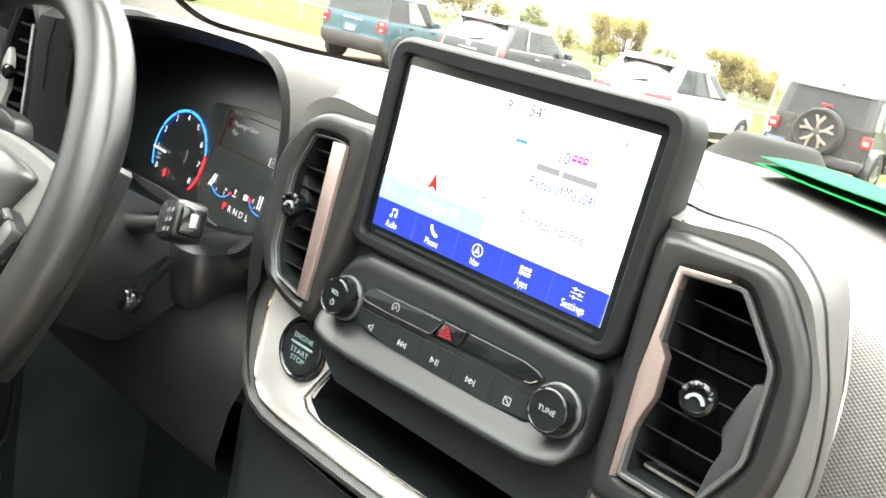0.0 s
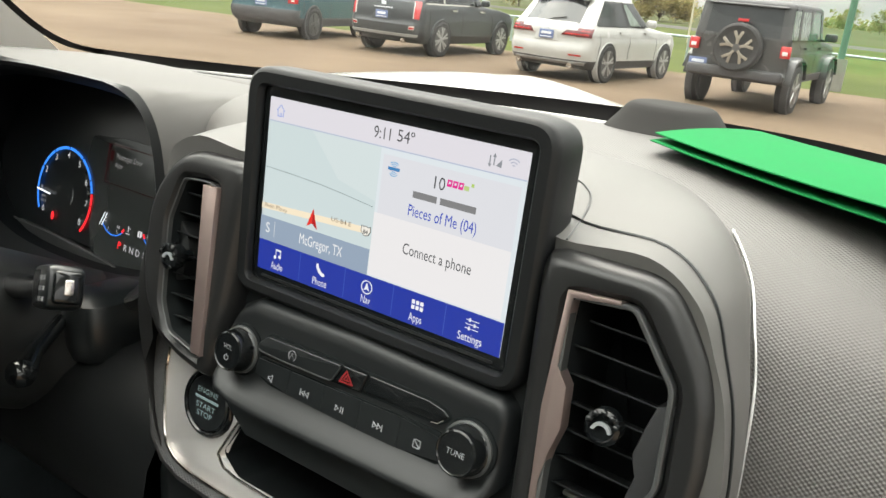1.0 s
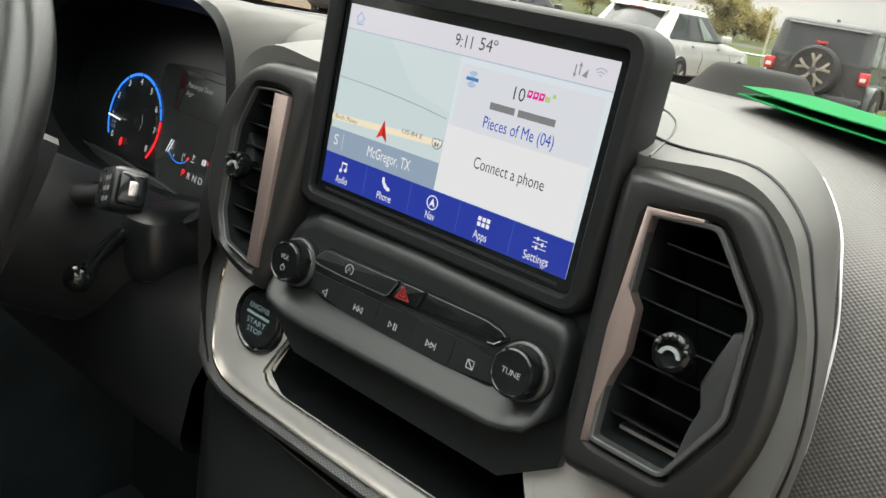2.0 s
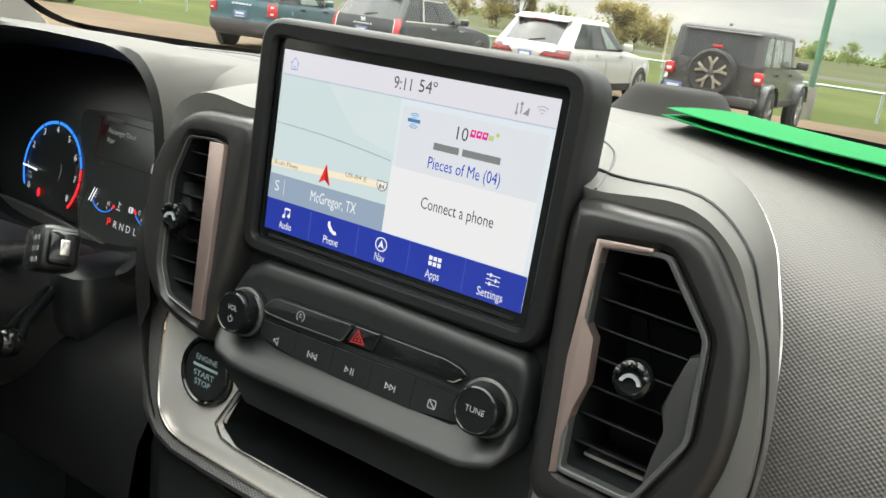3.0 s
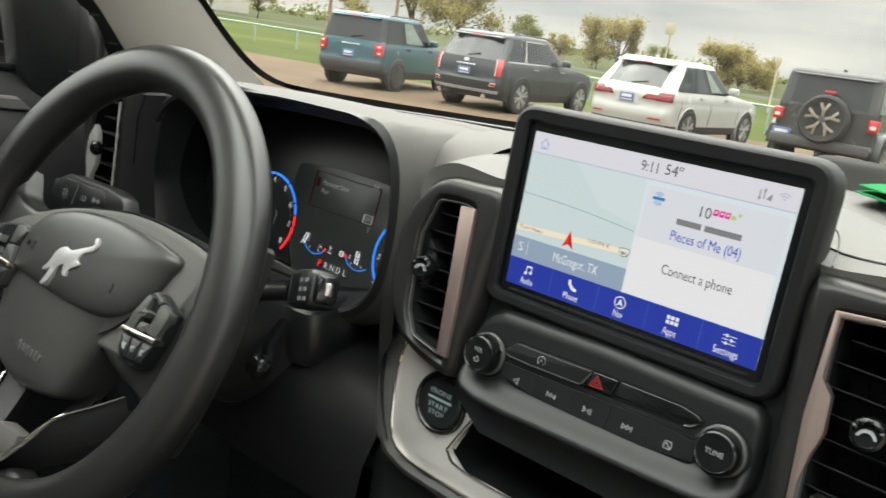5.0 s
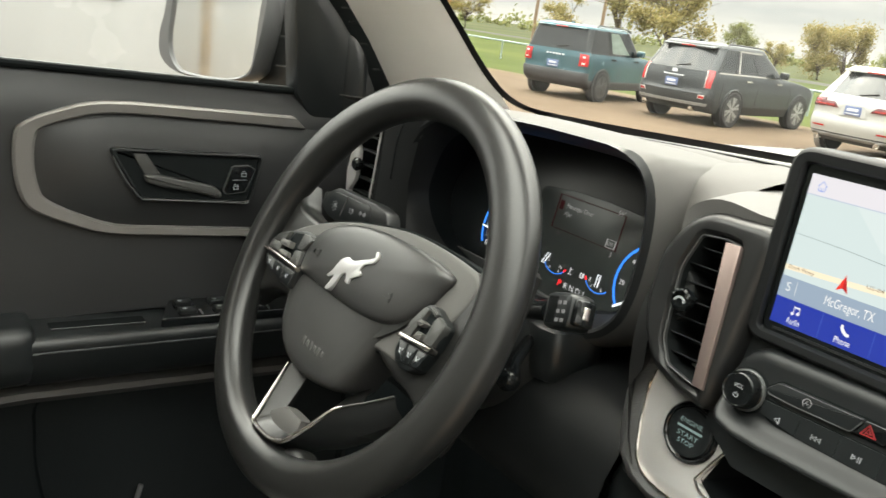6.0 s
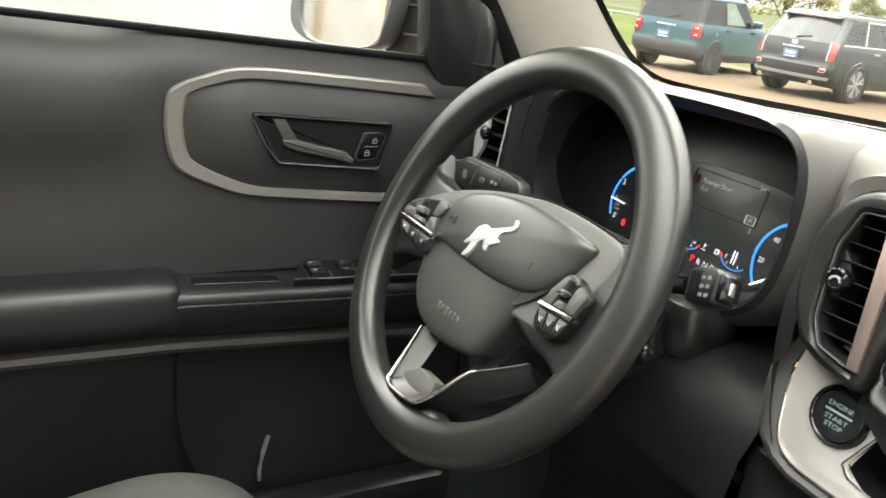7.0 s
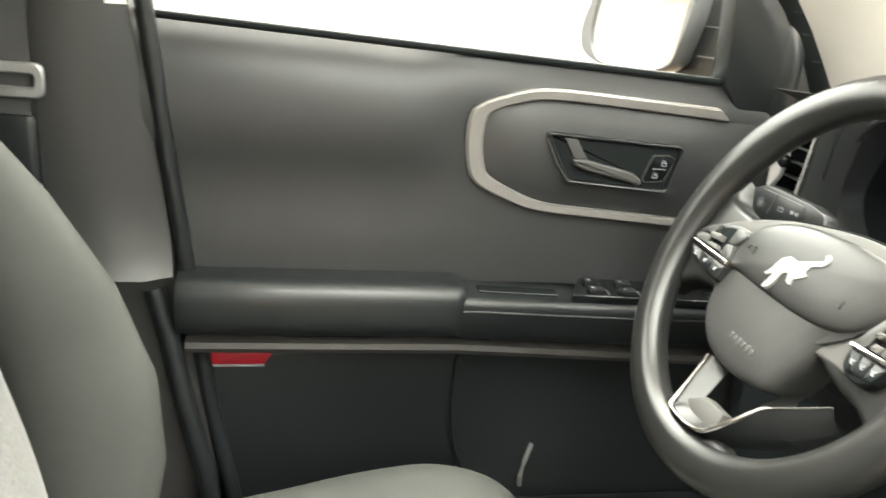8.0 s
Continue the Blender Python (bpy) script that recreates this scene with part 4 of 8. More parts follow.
for nm, key, top, mat in (("stop_start_button", left_key, 0.0042, BLACK), ("hazard_button", hazard, 0.0030, GLOSS), ("blank_button", right_key, 0.0016, GLOSS)):
    b = part(nm, slab(key, P_M, 0.0, top, 0.0009, 3), mat, panel, "black push button")
    if nm == "hazard_button":
        tri = [(-0.0030, 0.0166), (0.0072, 0.0172), (0.0010, 0.0246)]
        part("warning_triangle", frame_ring(tri, inset(tri, 0.0008), P_M, 0.0028, 0.0034), RED_MARK, b, "red warning triangle")
        part("warning_triangle_core", frame_ring(inset(tri, 0.0015), inset(tri, 0.0021), P_M, 0.0028, 0.0034), RED_MARK, b, "red warning triangle")
    if nm == "stop_start_button":
        part("stop_start_mark", slab(arc(-0.0385, 0.0195, 0.0026, 0.0031, -60, 240, 16), P_M, 0.004, 0.0045), FAINT_MARK, b)
        lettering("A", 0.0042, P_M @ Matrix.Translation((-0.0385, 0.0195, 0.0045)), FAINT_MARK, b)
        edge_line_ = [P_M @ Vector((x, y, 0.0040)) for x, y in ((-0.0655, 0.0150), (-0.0636, 0.0142), (-0.0468, 0.0138), (-0.0092, 0.0150), (-0.0072, 0.0164), (-0.0032, 0.0244))]
        part("key_edge", tube(edge_line_, 0.00045, 6), LIP, b, "fine satin edge of the key")
part("blank_edge", tube([P_M @ Vector((x, y, 0.0022)) for x, y in ((0.0600, 0.0168), (0.0640, 0.0174), (0.0672, 0.0202))], 0.0005, 6), CHROME, panel, "short bright edge")
cuts = (-0.0665, -0.0395, -0.0125, 0.0145, 0.0418, 0.0700)
for i in range(5):
    x0, x1 = cuts[i] + 0.00012, cuts[i + 1] - 0.00012
    lo, hi = [float(np.interp(x, (-0.0665, -0.055, 0.0, 0.066, 0.070), (-0.0005, -0.0042, -0.0051, -0.0045, -0.0012))) for x in (x0, x1)], [float(np.interp(x, (-0.0665, -0.041, 0.0, 0.066, 0.070), (0.0088, 0.0094, 0.0106, 0.0128, 0.0100))) for x in (x0, x1)]
    key = rounded([(x0, lo[0]), (x1, lo[1]), (x1, hi[1]), (x0, hi[0])], 0.0008, 2)
    b = part("media_button", slab(key, P_M, 0.0, 0.0020), BLACK, panel, "black media button")
    cx, cy, z0, z1 = (-0.0528, -0.0262, 0.0009, 0.0282, 0.0545)[i], 0.0003 + 0.0005 * i, 0.0018, 0.0024

    def mark(pts, hole=None, b=b, cx=cx, cy=cy, z0=z0, z1=z1):
        q = [(cx + x * 0.85, cy + y * 0.85) for x, y in pts]
        bm = slab(q, P_M, z0, z1) if hole is None else frame_ring(q, inset(q, hole), P_M, z0, z1)
        part("button_mark", bm, WHITE_MARK, b)
    if i == 0:
        mark([(-0.003, -0.001), (-0.0015, -0.001), (0.001, -0.003), (0.001, 0.003), (-0.0015, 0.001), (-0.003, 0.001)], 0.0004)
    elif i in (1, 3):
        f = 1 if i == 3 else -1
        for d in (-0.004, -0.0005):
            mark([(f * d, -0.0022), (f * (d + 0.0032), 0), (f * d, 0.0022)], 0.0004)
        mark([(f * 0.0031, -0.0022), (f * 0.0037, -0.0022), (f * 0.0037, 0.0022), (f * 0.0031, 0.0022)])
    elif i == 2:
        mark([(-0.004, -0.0022), (-0.0008, 0), (-0.004, 0.0022)], 0.0004)
        for d in (0.0006, 0.0024):
            mark([(d, -0.0022), (d + 0.0006, -0.0022), (d + 0.0006, 0.0022), (d, 0.0022)])
    else:
        mark(rounded(rect(0.0056, 0.0056), 0.001, 2), 0.0004)
        mark([(-0.0026, 0.0021), (-0.0022, 0.0025), (0.0026, -0.0021), (0.0022, -0.0025)])
for x, y, nm, text in ((-0.081, 0.0092, "volume_knob", "VOL"), (0.0838, 0.0115, "tune_knob", "TUNE")):
    km = P_M @ Matrix.Translation((x, y, 0)) @ Matrix.Scale(0.85, 4)
    part("knob_collar", lathe([(0.0190, -0.001), (0.0188, 0.0016), (0.0176, 0.0026)], km, 40), PIT, panel, "dark collar round the knob")
    k = part(nm, lathe([(0.0168, -0.004), (0.0168, 0.0035), (0.0150, 0.0055), (0.0146, 0.0135), (0.0138, 0.0158), (0.0128, 0.0164), (0.0122, 0.0158), (0.001, 0.0156)], km, 48), GLOSS, panel, "gloss black rotary knob")
    part("knob_ring", lathe([(0.0150, 0.0052), (0.0171, 0.0040), (0.0172, 0.0022), (0.0166, 0.0014)], km, 48), LIP, k, "satin ring")
    lettering(text, 0.0050, km @ Matrix.Translation((0, 0.0 if text == "TUNE" else 0.003, 0.0160)), WHITE_MARK, k, width=0.0125 if text == "TUNE" else 0.0085)
    if text == "VOL":
        part("power_mark", slab(arc(0, -0.0045, 0.0017, 0.0022, 130, 410, 12), km, 0.0156, 0.0160), WHITE_MARK, k)
        part("power_mark", box((0, -0.0028, 0.0158), (0.0005, 0.0020, 0.0005), 0, km), WHITE_MARK, k)

# ---------------------------------------------------------------- start button
B_M = axes((-0.1205, 0.6155, 1.3245), (1, 0, 0), (0, 0.2, 0.98))
start = thing("start_button", "round black engine start button with pale lettering on silver plate", "push button", (-0.1235, 0.62, 1.31))
part("bezel_ring", lathe([(0.0235, -0.004), (0.0235, 0.0015), (0.0222, 0.0032), (0.0205, 0.0036), (0.0195, 0.0026), (0.0195, 0.0)], B_M, 48), GLOSS, start, "gloss black ring")
cap = part("button_cap", lathe([(0.0188, 0.0), (0.0188, 0.0022), (0.018, 0.003), (0.001, 0.0034)], B_M, 48), BLACK, start, "black push button cap")
PALEGREEN = surface("pale_lettering", (0.24, 0.33, 0.34), 0.5, vary=0.03)
lettering("ENGINE", 0.0052, B_M @ Matrix.Translation((0, 0.0074, 0.0036)), PALEGREEN, cap, width=0.0195)
part("button_bar", slab(rect(0.022, 0.0016, 0, 0.0024), B_M, 0.003, 0.0037), PALEGREEN, cap)
lettering("START", 0.0052, B_M @ Matrix.Translation((0, -0.0028, 0.0036)), PALEGREEN, cap, width=0.0185)
lettering("STOP", 0.0052, B_M @ Matrix.Translation((0, -0.0082, 0.0036)), PALEGREEN, cap, width=0.0145)

# ---------------------------------------------------------------- instrument cluster
C_M = axes((-0.43, 0.742, 1.375), (1, 0, 0), (0, 0.2, 0.98))
cluster = thing("instrument_cluster", "dark digital instrument cluster with blue-lit dials behind a lens", "instrument cluster", (-0.43, 0.75, 1.31))
cl_out = rounded([(-0.205, -0.052), (0.195, -0.052), (0.20, 0.03), (0.17, 0.085), (0.10, 0.125), (-0.12, 0.118), (-0.18, 0.08), (-0.2, 0.03)], 0.02, 4)
part("dial_face", slab(cl_out, C_M, -0.012, 0.0, 0.001), BLACK, cluster, "black dial face")
# lighter grey than the dial face: the lens's reflection haze is painted in
INFO = surface("hazed_info_glass", (0.034, 0.039, 0.038), 0.25, vary=0.1)
info = rounded([(-0.005, -0.058), (0.092, -0.058), (0.135, -0.03), (0.146, 0.03), (0.126, 0.0585), (0.0774, 0.0617), (0.0273, 0.0620), (-0.03, 0.0565), (-0.034, 0.02)], 0.008, 3)
part("info_display", slab(info, C_M, 0.0, 0.001, 0.0004), INFO, cluster, "info display with a pale reflection haze in its colour")
BLUE_L, RED_L, WHITE_L, DIM_L = glow("blue_light", (0.02, 0.17, 0.72), 0.75), glow("red_light", (0.8, 0.02, 0.03), 0.7), glow("white_light", (0.6, 0.66, 0.75), 0.8), glow("dim_red_light", (0.16, 0.012, 0.015), 0.055)
DIM_W = glow("dim_white_light", (0.4, 0.42, 0.46), 0.62)
DIM_T, DIM_B = glow("dim_text_light", (0.4, 0.42, 0.44), 0.26), glow("faint_text_light", (0.3, 0.3, 0.3), 0.08)


def on_dial(pts, z=0.0016):
    bm = bmesh.new()
    bm.faces.new([bm.verts.new(C_M @ Vector((x, y, z))) for x, y in pts])
    return bm


TC, SC = (-0.062, -0.0095), (0.150, -0.006)


def on_arc(c, r, a):
    return c[0] + r * math.cos(radians(a)), c[1] + r * math.sin(radians(a))


part("rev_arc", on_dial(arc(*TC, 0.0445, 0.0475, 210, 12, 36)), BLUE_L, cluster, "blue rev dial arc")
part("rev_arc_red", on_dial(arc(*TC, 0.0445, 0.0475, 11, -42, 14)), RED_L, cluster, "red line on the rev dial")
part("speed_arc", on_dial(arc(*SC, 0.0412, 0.0440, 222, 80, 30)), BLUE_L, cluster, "blue speed dial arc")
part("rev_needle", on_dial([(TC[0] - 0.047, TC[1] - 0.0030), (TC[0] - 0.022, TC[1] - 0.0045), (TC[0] - 0.022, TC[1] - 0.0062), (TC[0] - 0.047, TC[1] - 0.0050)], 0.0022), WHITE_L, cluster, "white needle")
part("speed_needle", on_dial([(SC[0] - 0.035, SC[1] - 0.029), (SC[0] - 0.020, SC[1] - 0.018), (SC[0] - 0.023, SC[1] - 0.023), (SC[0] - 0.034, SC[1] - 0.031)], 0.0022), WHITE_L, cluster, "white needle")
part("dial_hub_arc", on_dial(arc(*TC, 0.0150, 0.0156, -35, 30, 10)), DIM_T, cluster, "faint inner arc")
for i in range(9):
    a = 215 - i * 31.2
    x, y = on_arc(TC, 0.0390, a)
    lettering(str(i), 0.0090, C_M @ Matrix.Translation((x, y, 0.002)), DIM_W, cluster, "dial_number")
    if 0 < i < 8:
        part("dial_gap", on_dial([on_arc(TC, r, a + d) for r, d in ((0.0440, -0.7), (0.0480, -0.7), (0.0480, 0.7), (0.0440, 0.7))], 0.0019), GLOSS, cluster)
for i, t in enumerate(("20", "40")):
    x, y = ((0.1168, -0.0096), (0.1250, 0.0139))[i]
    lettering(t, 0.0075, C_M @ Matrix.Translation((x, y, 0.002)), DIM_W, cluster, "dial_number")
for t, y in (("RPM", -0.0195), ("x1000", -0.0238)):
    lettering(t, 0.0042, C_M @ Matrix.Translation((-0.0955, y, 0.002)), DIM_T, cluster, "dial_caption")
lettering("P", 0.0105, C_M @ Matrix.Translation((0.0380, -0.0382, 0.0026)), RED_L, cluster, "gear_letter")
for i, t in enumerate("RNDL"):
    lettering(t, 0.0092, C_M @ Matrix.Translation((0.0475 + i * 0.0095, -0.0385, 0.0026)), DIM_W, cluster, "gear_letter")
lettering("Passenger Door", 0.0070, C_M @ Matrix.Translation((0.0345, 0.0435, 0.0026)), DIM_T, cluster, "message_text", width=0.0396)
lettering("Ajar", 0.0070, C_M @ Matrix.Translation((0.0200, 0.0350, 0.0026)), DIM_T, cluster, "message_text")
lettering("54°", 0.0072, C_M @ Matrix.Translation((0.0904, 0.0548, 0.0026)), DIM_T, cluster, "message_text")
lettering("OK", 0.0062, C_M @ Matrix.Translation((0.0876, 0.0215, 0.0026)), DIM_T, cluster, "message_text")
okb = rounded(rect(0.0125, 0.0090, 0.0876, 0.0215), 0.001, 2)
part("ok_frame", frame_ring(okb, inset(okb, 0.0006), C_M, 0.001, 0.0022), DIM_T, cluster)
lettering("S", 0.0070, C_M @ Matrix.Translation((0.0926, 0.0114, 0.0026)), DIM_T, cluster, "message_text")
part("heading_bar", on_dial(rect(0.026, 0.0030, 0.020, 0.0540)), DIM_B, cluster, "faint heading line")
part("mark_bar", on_dial(rect(0.0060, 0.0022, 0.0130, 0.0120)), DIM_B, cluster, "faint small mark")
msg = rect(0.096, 0.038, 0.048, 0.035)
part("message_frame", frame_ring(msg, inset(msg, 0.0006), C_M, 0.001, 0.002), DIM_L, cluster, "dim red message frame")
part("message_stripe", on_dial(rect(0.0055, 0.010, 0.0060, 0.0425)), DIM_L, cluster, "dim red stripe")
for cx, t0 in ((0.024, "C"), (0.088, "E")):
    part("small_gauge", on_dial(arc(cx, -0.010, 0.0206, 0.0216, 218, 312, 14)), BLUE_L, cluster, "small blue gauge")
    part("gauge_end", on_dial(arc(cx, -0.010, 0.0195, 0.0216, 312, 324, 5) if t0 == "C" else arc(cx, -0.010, 0.0195, 0.0216, 206, 218, 5)), RED_L, cluster, "red gauge end")
    for a in (245, 292):
        part("gauge_tick", on_dial([on_arc((cx, -0.010), r, a + d) for r, d in ((0.0160, -1.2), (0.0195, -1.2), (0.0195, 1.2), (0.0160, 1.2))]), DIM_W, cluster)
    nx = cx - 0.0185 if t0 == "C" else cx - 0.0030
    for d in (0.0, 0.0036):
        part("gauge_needle", on_dial([(nx + d + 0.0030 * (t0 == "C"), -0.0120), (nx + d + 0.0012 + 0.0030 * (t0 == "C"), -0.0120), (nx + d + 0.0012 - 0.0030 * (t0 == "C"), -0.0255), (nx + d - 0.0030 * (t0 == "C"), -0.0255)], 0.0022), WHITE_L, cluster)
for t, x, y in (("C", 0.0125, -0.0185), ("H", 0.0333, -0.0217), ("E", 0.0775, -0.0203)):
    lettering(t, 0.0058, C_M @ Matrix.Translation((x, y, 0.0026)), DIM_W, cluster, "gauge_letter")
part("belt_lamp", on_dial([(-0.0765 + 0.0026 * math.cos(a), -0.0355 + 0.0046 * math.sin(a)) for a in [2 * math.pi * i / 12 for i in range(12)]]), RED_L, cluster, "red warning lamp")
pump = rect(0.0040, 0.0056, 0.0640, -0.0207)
part("fuel_symbol", frame_ring(pump, inset(pump, 0.0007), C_M, 0.001, 0.0022), DIM_W, cluster)
part("fuel_symbol", on_dial(rect(0.0010, 0.0044, 0.0672, -0.0203)), DIM_W, cluster)
part("heat_symbol", on_dial(rect(0.0010, 0.0058, 0.0469, -0.0200)), DIM_W, cluster)
part("heat_symbol", on_dial(rect(0.0062, 0.0008, 0.0469, -0.0245)), DIM_W, cluster)
part("heat_symbol", on_dial(rect(0.0030, 0.0007, 0.0486, -0.0190)), DIM_W, cluster)
part("lens_edge", tube([C_M @ Vector((x, y, 0.0065)) for x, y in ((-0.2, -0.0515), (-0.06, -0.0515), (0.03, -0.0565), (0.098, -0.0675), (0.128, -0.05))], 0.0010, 6), LIP, cluster, "thin bright lower lens edge")
part("lower_bezel", slab([(-0.21, -0.052), (-0.06, -0.052), (0.03, -0.057), (0.10, -0.068), (0.13, -0.10), (-0.21, -0.11)], C_M, -0.01, 0.006, 0.002), DARK, cluster, "dark lower instrument bezel")

# ---------------------------------------------------------------- steering wheel
TILT_W = radians(26)
W_M = axes((-0.385, 0.470, 1.368), (1, 0, 0), (0, math.sin(TILT_W), math.cos(TILT_W)))
wheel = thing("steering_wheel", "black three-spoke steering wheel with leather-grain rim and silver lower trim", "steering wheel", m=W_M)


N = 96
rings = []
for i in range(N):
    a = 2 * math.pi * i / N
    # thicker grips at ten and two, a flattened inner side
    grip = 1 + 0.07 * (math.exp(-((a - radians(35)) / 0.3) ** 2) + math.exp(-((a - radians(145)) / 0.3) ** 2))
    # the section is an oval with a soft ridge towards the driver
    sec = [(0.0195 * grip * math.copysign(abs(math.cos(b)) ** 0.88, math.cos(b)), (0.0158 + 0.0012 * math.exp(-((b - 1.9) / 0.28) ** 2)) * grip * math.copysign(abs(math.sin(b)) ** 0.88, math.sin(b)) - 0.001) for b in [2 * math.pi * j / 28 for j in range(28)]]
    rings.append([Vector(((0.177 + u) * math.cos(a), (0.177 + u) * math.sin(a), v)) for u, v in sec])
part("rim", weld(loft(rings + [rings[0]], cap=(False, False))), LEATHER, wheel, "thick black leather-grain rim", world=False)
I4 = Matrix.Identity(4)


# the cover: a lower shield and a raised domed brow above a sharp step
def dome(outline, centre, steps):
    """A cushion over an outline: each step is the share of the outline's size and the height."""
    cx, cy = centre
    return loft([[Vector((cx + (x - cx) * k, cy + (y - cy) * k, z)) for x, y in outline] for k, z in steps])


# smooth plate that carries the cover and both switch pods, with a dark gap to the leather
plate = smooth2([(-0.146, -0.030), (-0.1545, -0.018), (-0.150, -0.003), (-0.136, 0.009), (-0.109, 0.0235), (-0.067, 0.039), (-0.0248, 0.0496), (0.0239, 0.0582), (0.0646, 0.060), (0.1008, 0.0583), (0.1267, 0.0554), (0.1376, 0.0513), (0.1409, 0.0409), (0.1383, 0.0251), (0.1296, 0.005), (0.127, -0.0206), (0.119, -0.0385), (0.0673, -0.0391), (-0.0165, -0.0547), (-0.0985, -0.046), (-0.137, -0.038)], 3)
part("hub_plate", slab(plate, I4, -0.03, -0.004, 0.004, 4), SATIN, wheel, "smooth dark grey hub plate", world=False)
part("plate_gap", slab(inset(plate, -0.0022), I4, -0.03, -0.0085, 0.001), PIT, wheel, "dark gap round the hub plate", world=False)
lower = smooth2([(-0.091, -0.0311), (-0.0867, -0.0579), (-0.0775, -0.073), (-0.0603, -0.0872), (-0.0379, -0.0955), (-0.0033, -0.098), (0.0331, -0.0917), (0.0454, -0.0848), (0.0542, -0.0661), (0.0665, -0.0339), (0.0854, -0.0042), (0.0336, 0.012), (-0.0501, 0.012)], 4)
part("airbag_cover", dome(lower, (-0.012, -0.04), ((0.93, -0.045), (0.98, -0.024), (1.0, -0.012), (0.995, -0.008), (0.975, -0.0045), (0.94, -0.0022), (0.85, 0.0), (0.65, 0.0016), (0.3, 0.0024))), HUB, wheel, "grained black airbag cover", world=False)
brow = smooth2([(-0.0829, -0.021), (-0.0881, -0.0116), (-0.0884, 0.0103), (-0.0673, 0.0291), (-0.0283, 0.0437), (0.0233, 0.050), (0.0749, 0.0492), (0.1065, 0.0455), (0.1154, 0.0409), (0.1094, 0.0284), (0.1008, 0.0097), (0.0819, -0.0104), (0.0516, -0.0204), (0.0012, -0.0233), (-0.0606, -0.0218)], 4)
# below its lower edge a chamfer runs back to the shield
skirt = [(x, y - 0.0135 * max(0.0, min(1.0, (0.008 - y) / 0.026)) * max(0.0, min(1.0, (0.11 - x) / 0.05))) for x, y in brow]
tops = ((1.0, 0.0005), (0.992, 0.0022), (0.972, 0.0042), (0.94, 0.0058), (0.88, 0.0074), (0.75, 0.0092), (0.5, 0.0106), (0.2, 0.0112))
rings = [[Vector((x, y, -0.02)) for x, y in skirt], [Vector((x, y, -0.008 + 0.007 * (y < 0.0))) for x, y in skirt]]
for k, z in tops:
    rings.append([Vector((0.012 + (x - 0.012) * k, 0.012 + (y - 0.012) * k, z - 0.9 * max(0.0, abs((x - 0.012) * k) - 0.05) ** 2)) for x, y in brow])
part("cover_brow", loft(rings), HUB, wheel, "raised upper face of the cover", world=False, sharp=28)
# plain pale shape of the maker's badge
badge = [(-0.0165, -0.0195), (-0.0108, -0.0183), (-0.0060, -0.0110), (-0.0035, -0.0015), (0.0025, 0.0020), (0.0060, -0.0045), (0.0115, -0.0050), (0.0115, 0.0000), (0.0205, 0.0055), (0.0225, 0.0085), (0.0180, 0.0100), (0.0205, 0.0165), (0.0300, 0.0205), (0.0335, 0.0270), (0.0300, 0.0320), (0.0275, 0.0300), (0.0295, 0.0265), (0.0255, 0.0235), (0.0150, 0.0190), (0.0030, 0.0140), (-0.0050, 0.0150), (-0.0140, 0.0095), (-0.0180, -0.0020), (-0.0225, -0.0080), (-0.0185, -0.0090), (-0.0130, -0.0050), (-0.0140, -0.0120)]
part("badge", slab(smooth2(badge, 2), I4, 0.006, 0.0128, 0.0005), LAMPM, wheel, "polished plain badge", world=False)
for i in range(6):
    part("safety_mark", box((-0.021 + i * 0.0068, -0.0705, 0.0022), (0.0040, 0.0075 - 0.002 * (i % 2), 0.0010), 0.0003), KEY, wheel, world=False)
for x, y in ((0.0640, 0.0045), (-0.0590, 0.003)):
    horn = rounded([(x - 0.005, y - 0.0025), (x + 0.002, y - 0.002), (x + 0.0055, y - 0.0045), (x + 0.0055, y + 0.0045), (x + 0.002, y + 0.002), (x - 0.005, y + 0.0025)], 0.0008, 2)
    part("horn_mark", frame_ring(horn, inset(horn, 0.0006), I4, 0.004, 0.0101), BLACK, wheel, world=False)
# the rim's leather webs run in to the hub plate, lower on the door side
for up, s in ((0.030, 1), (0.004, -1)):
    web = smooth2([(x * s, y) for x, y in ((0.06, 0.020 + up), (0.10, 0.024 + up), (0.130, 0.027 + up), (0.146, 0.032 + up), (0.156, 0.044 + up * 0.7), (0.170, 0.052 + up * 0.7), (0.176, 0.0), (0.168, -0.072), (0.156, -0.078), (0.143, -0.064), (0.122, -0.053), (0.09, -0.048), (0.06, -0.03))], 3)
    part("side_spoke", slab(web, I4, -0.028, -0.005, 0.007, 4), LEATHER, wheel, "leather-grain side spoke", world=False)


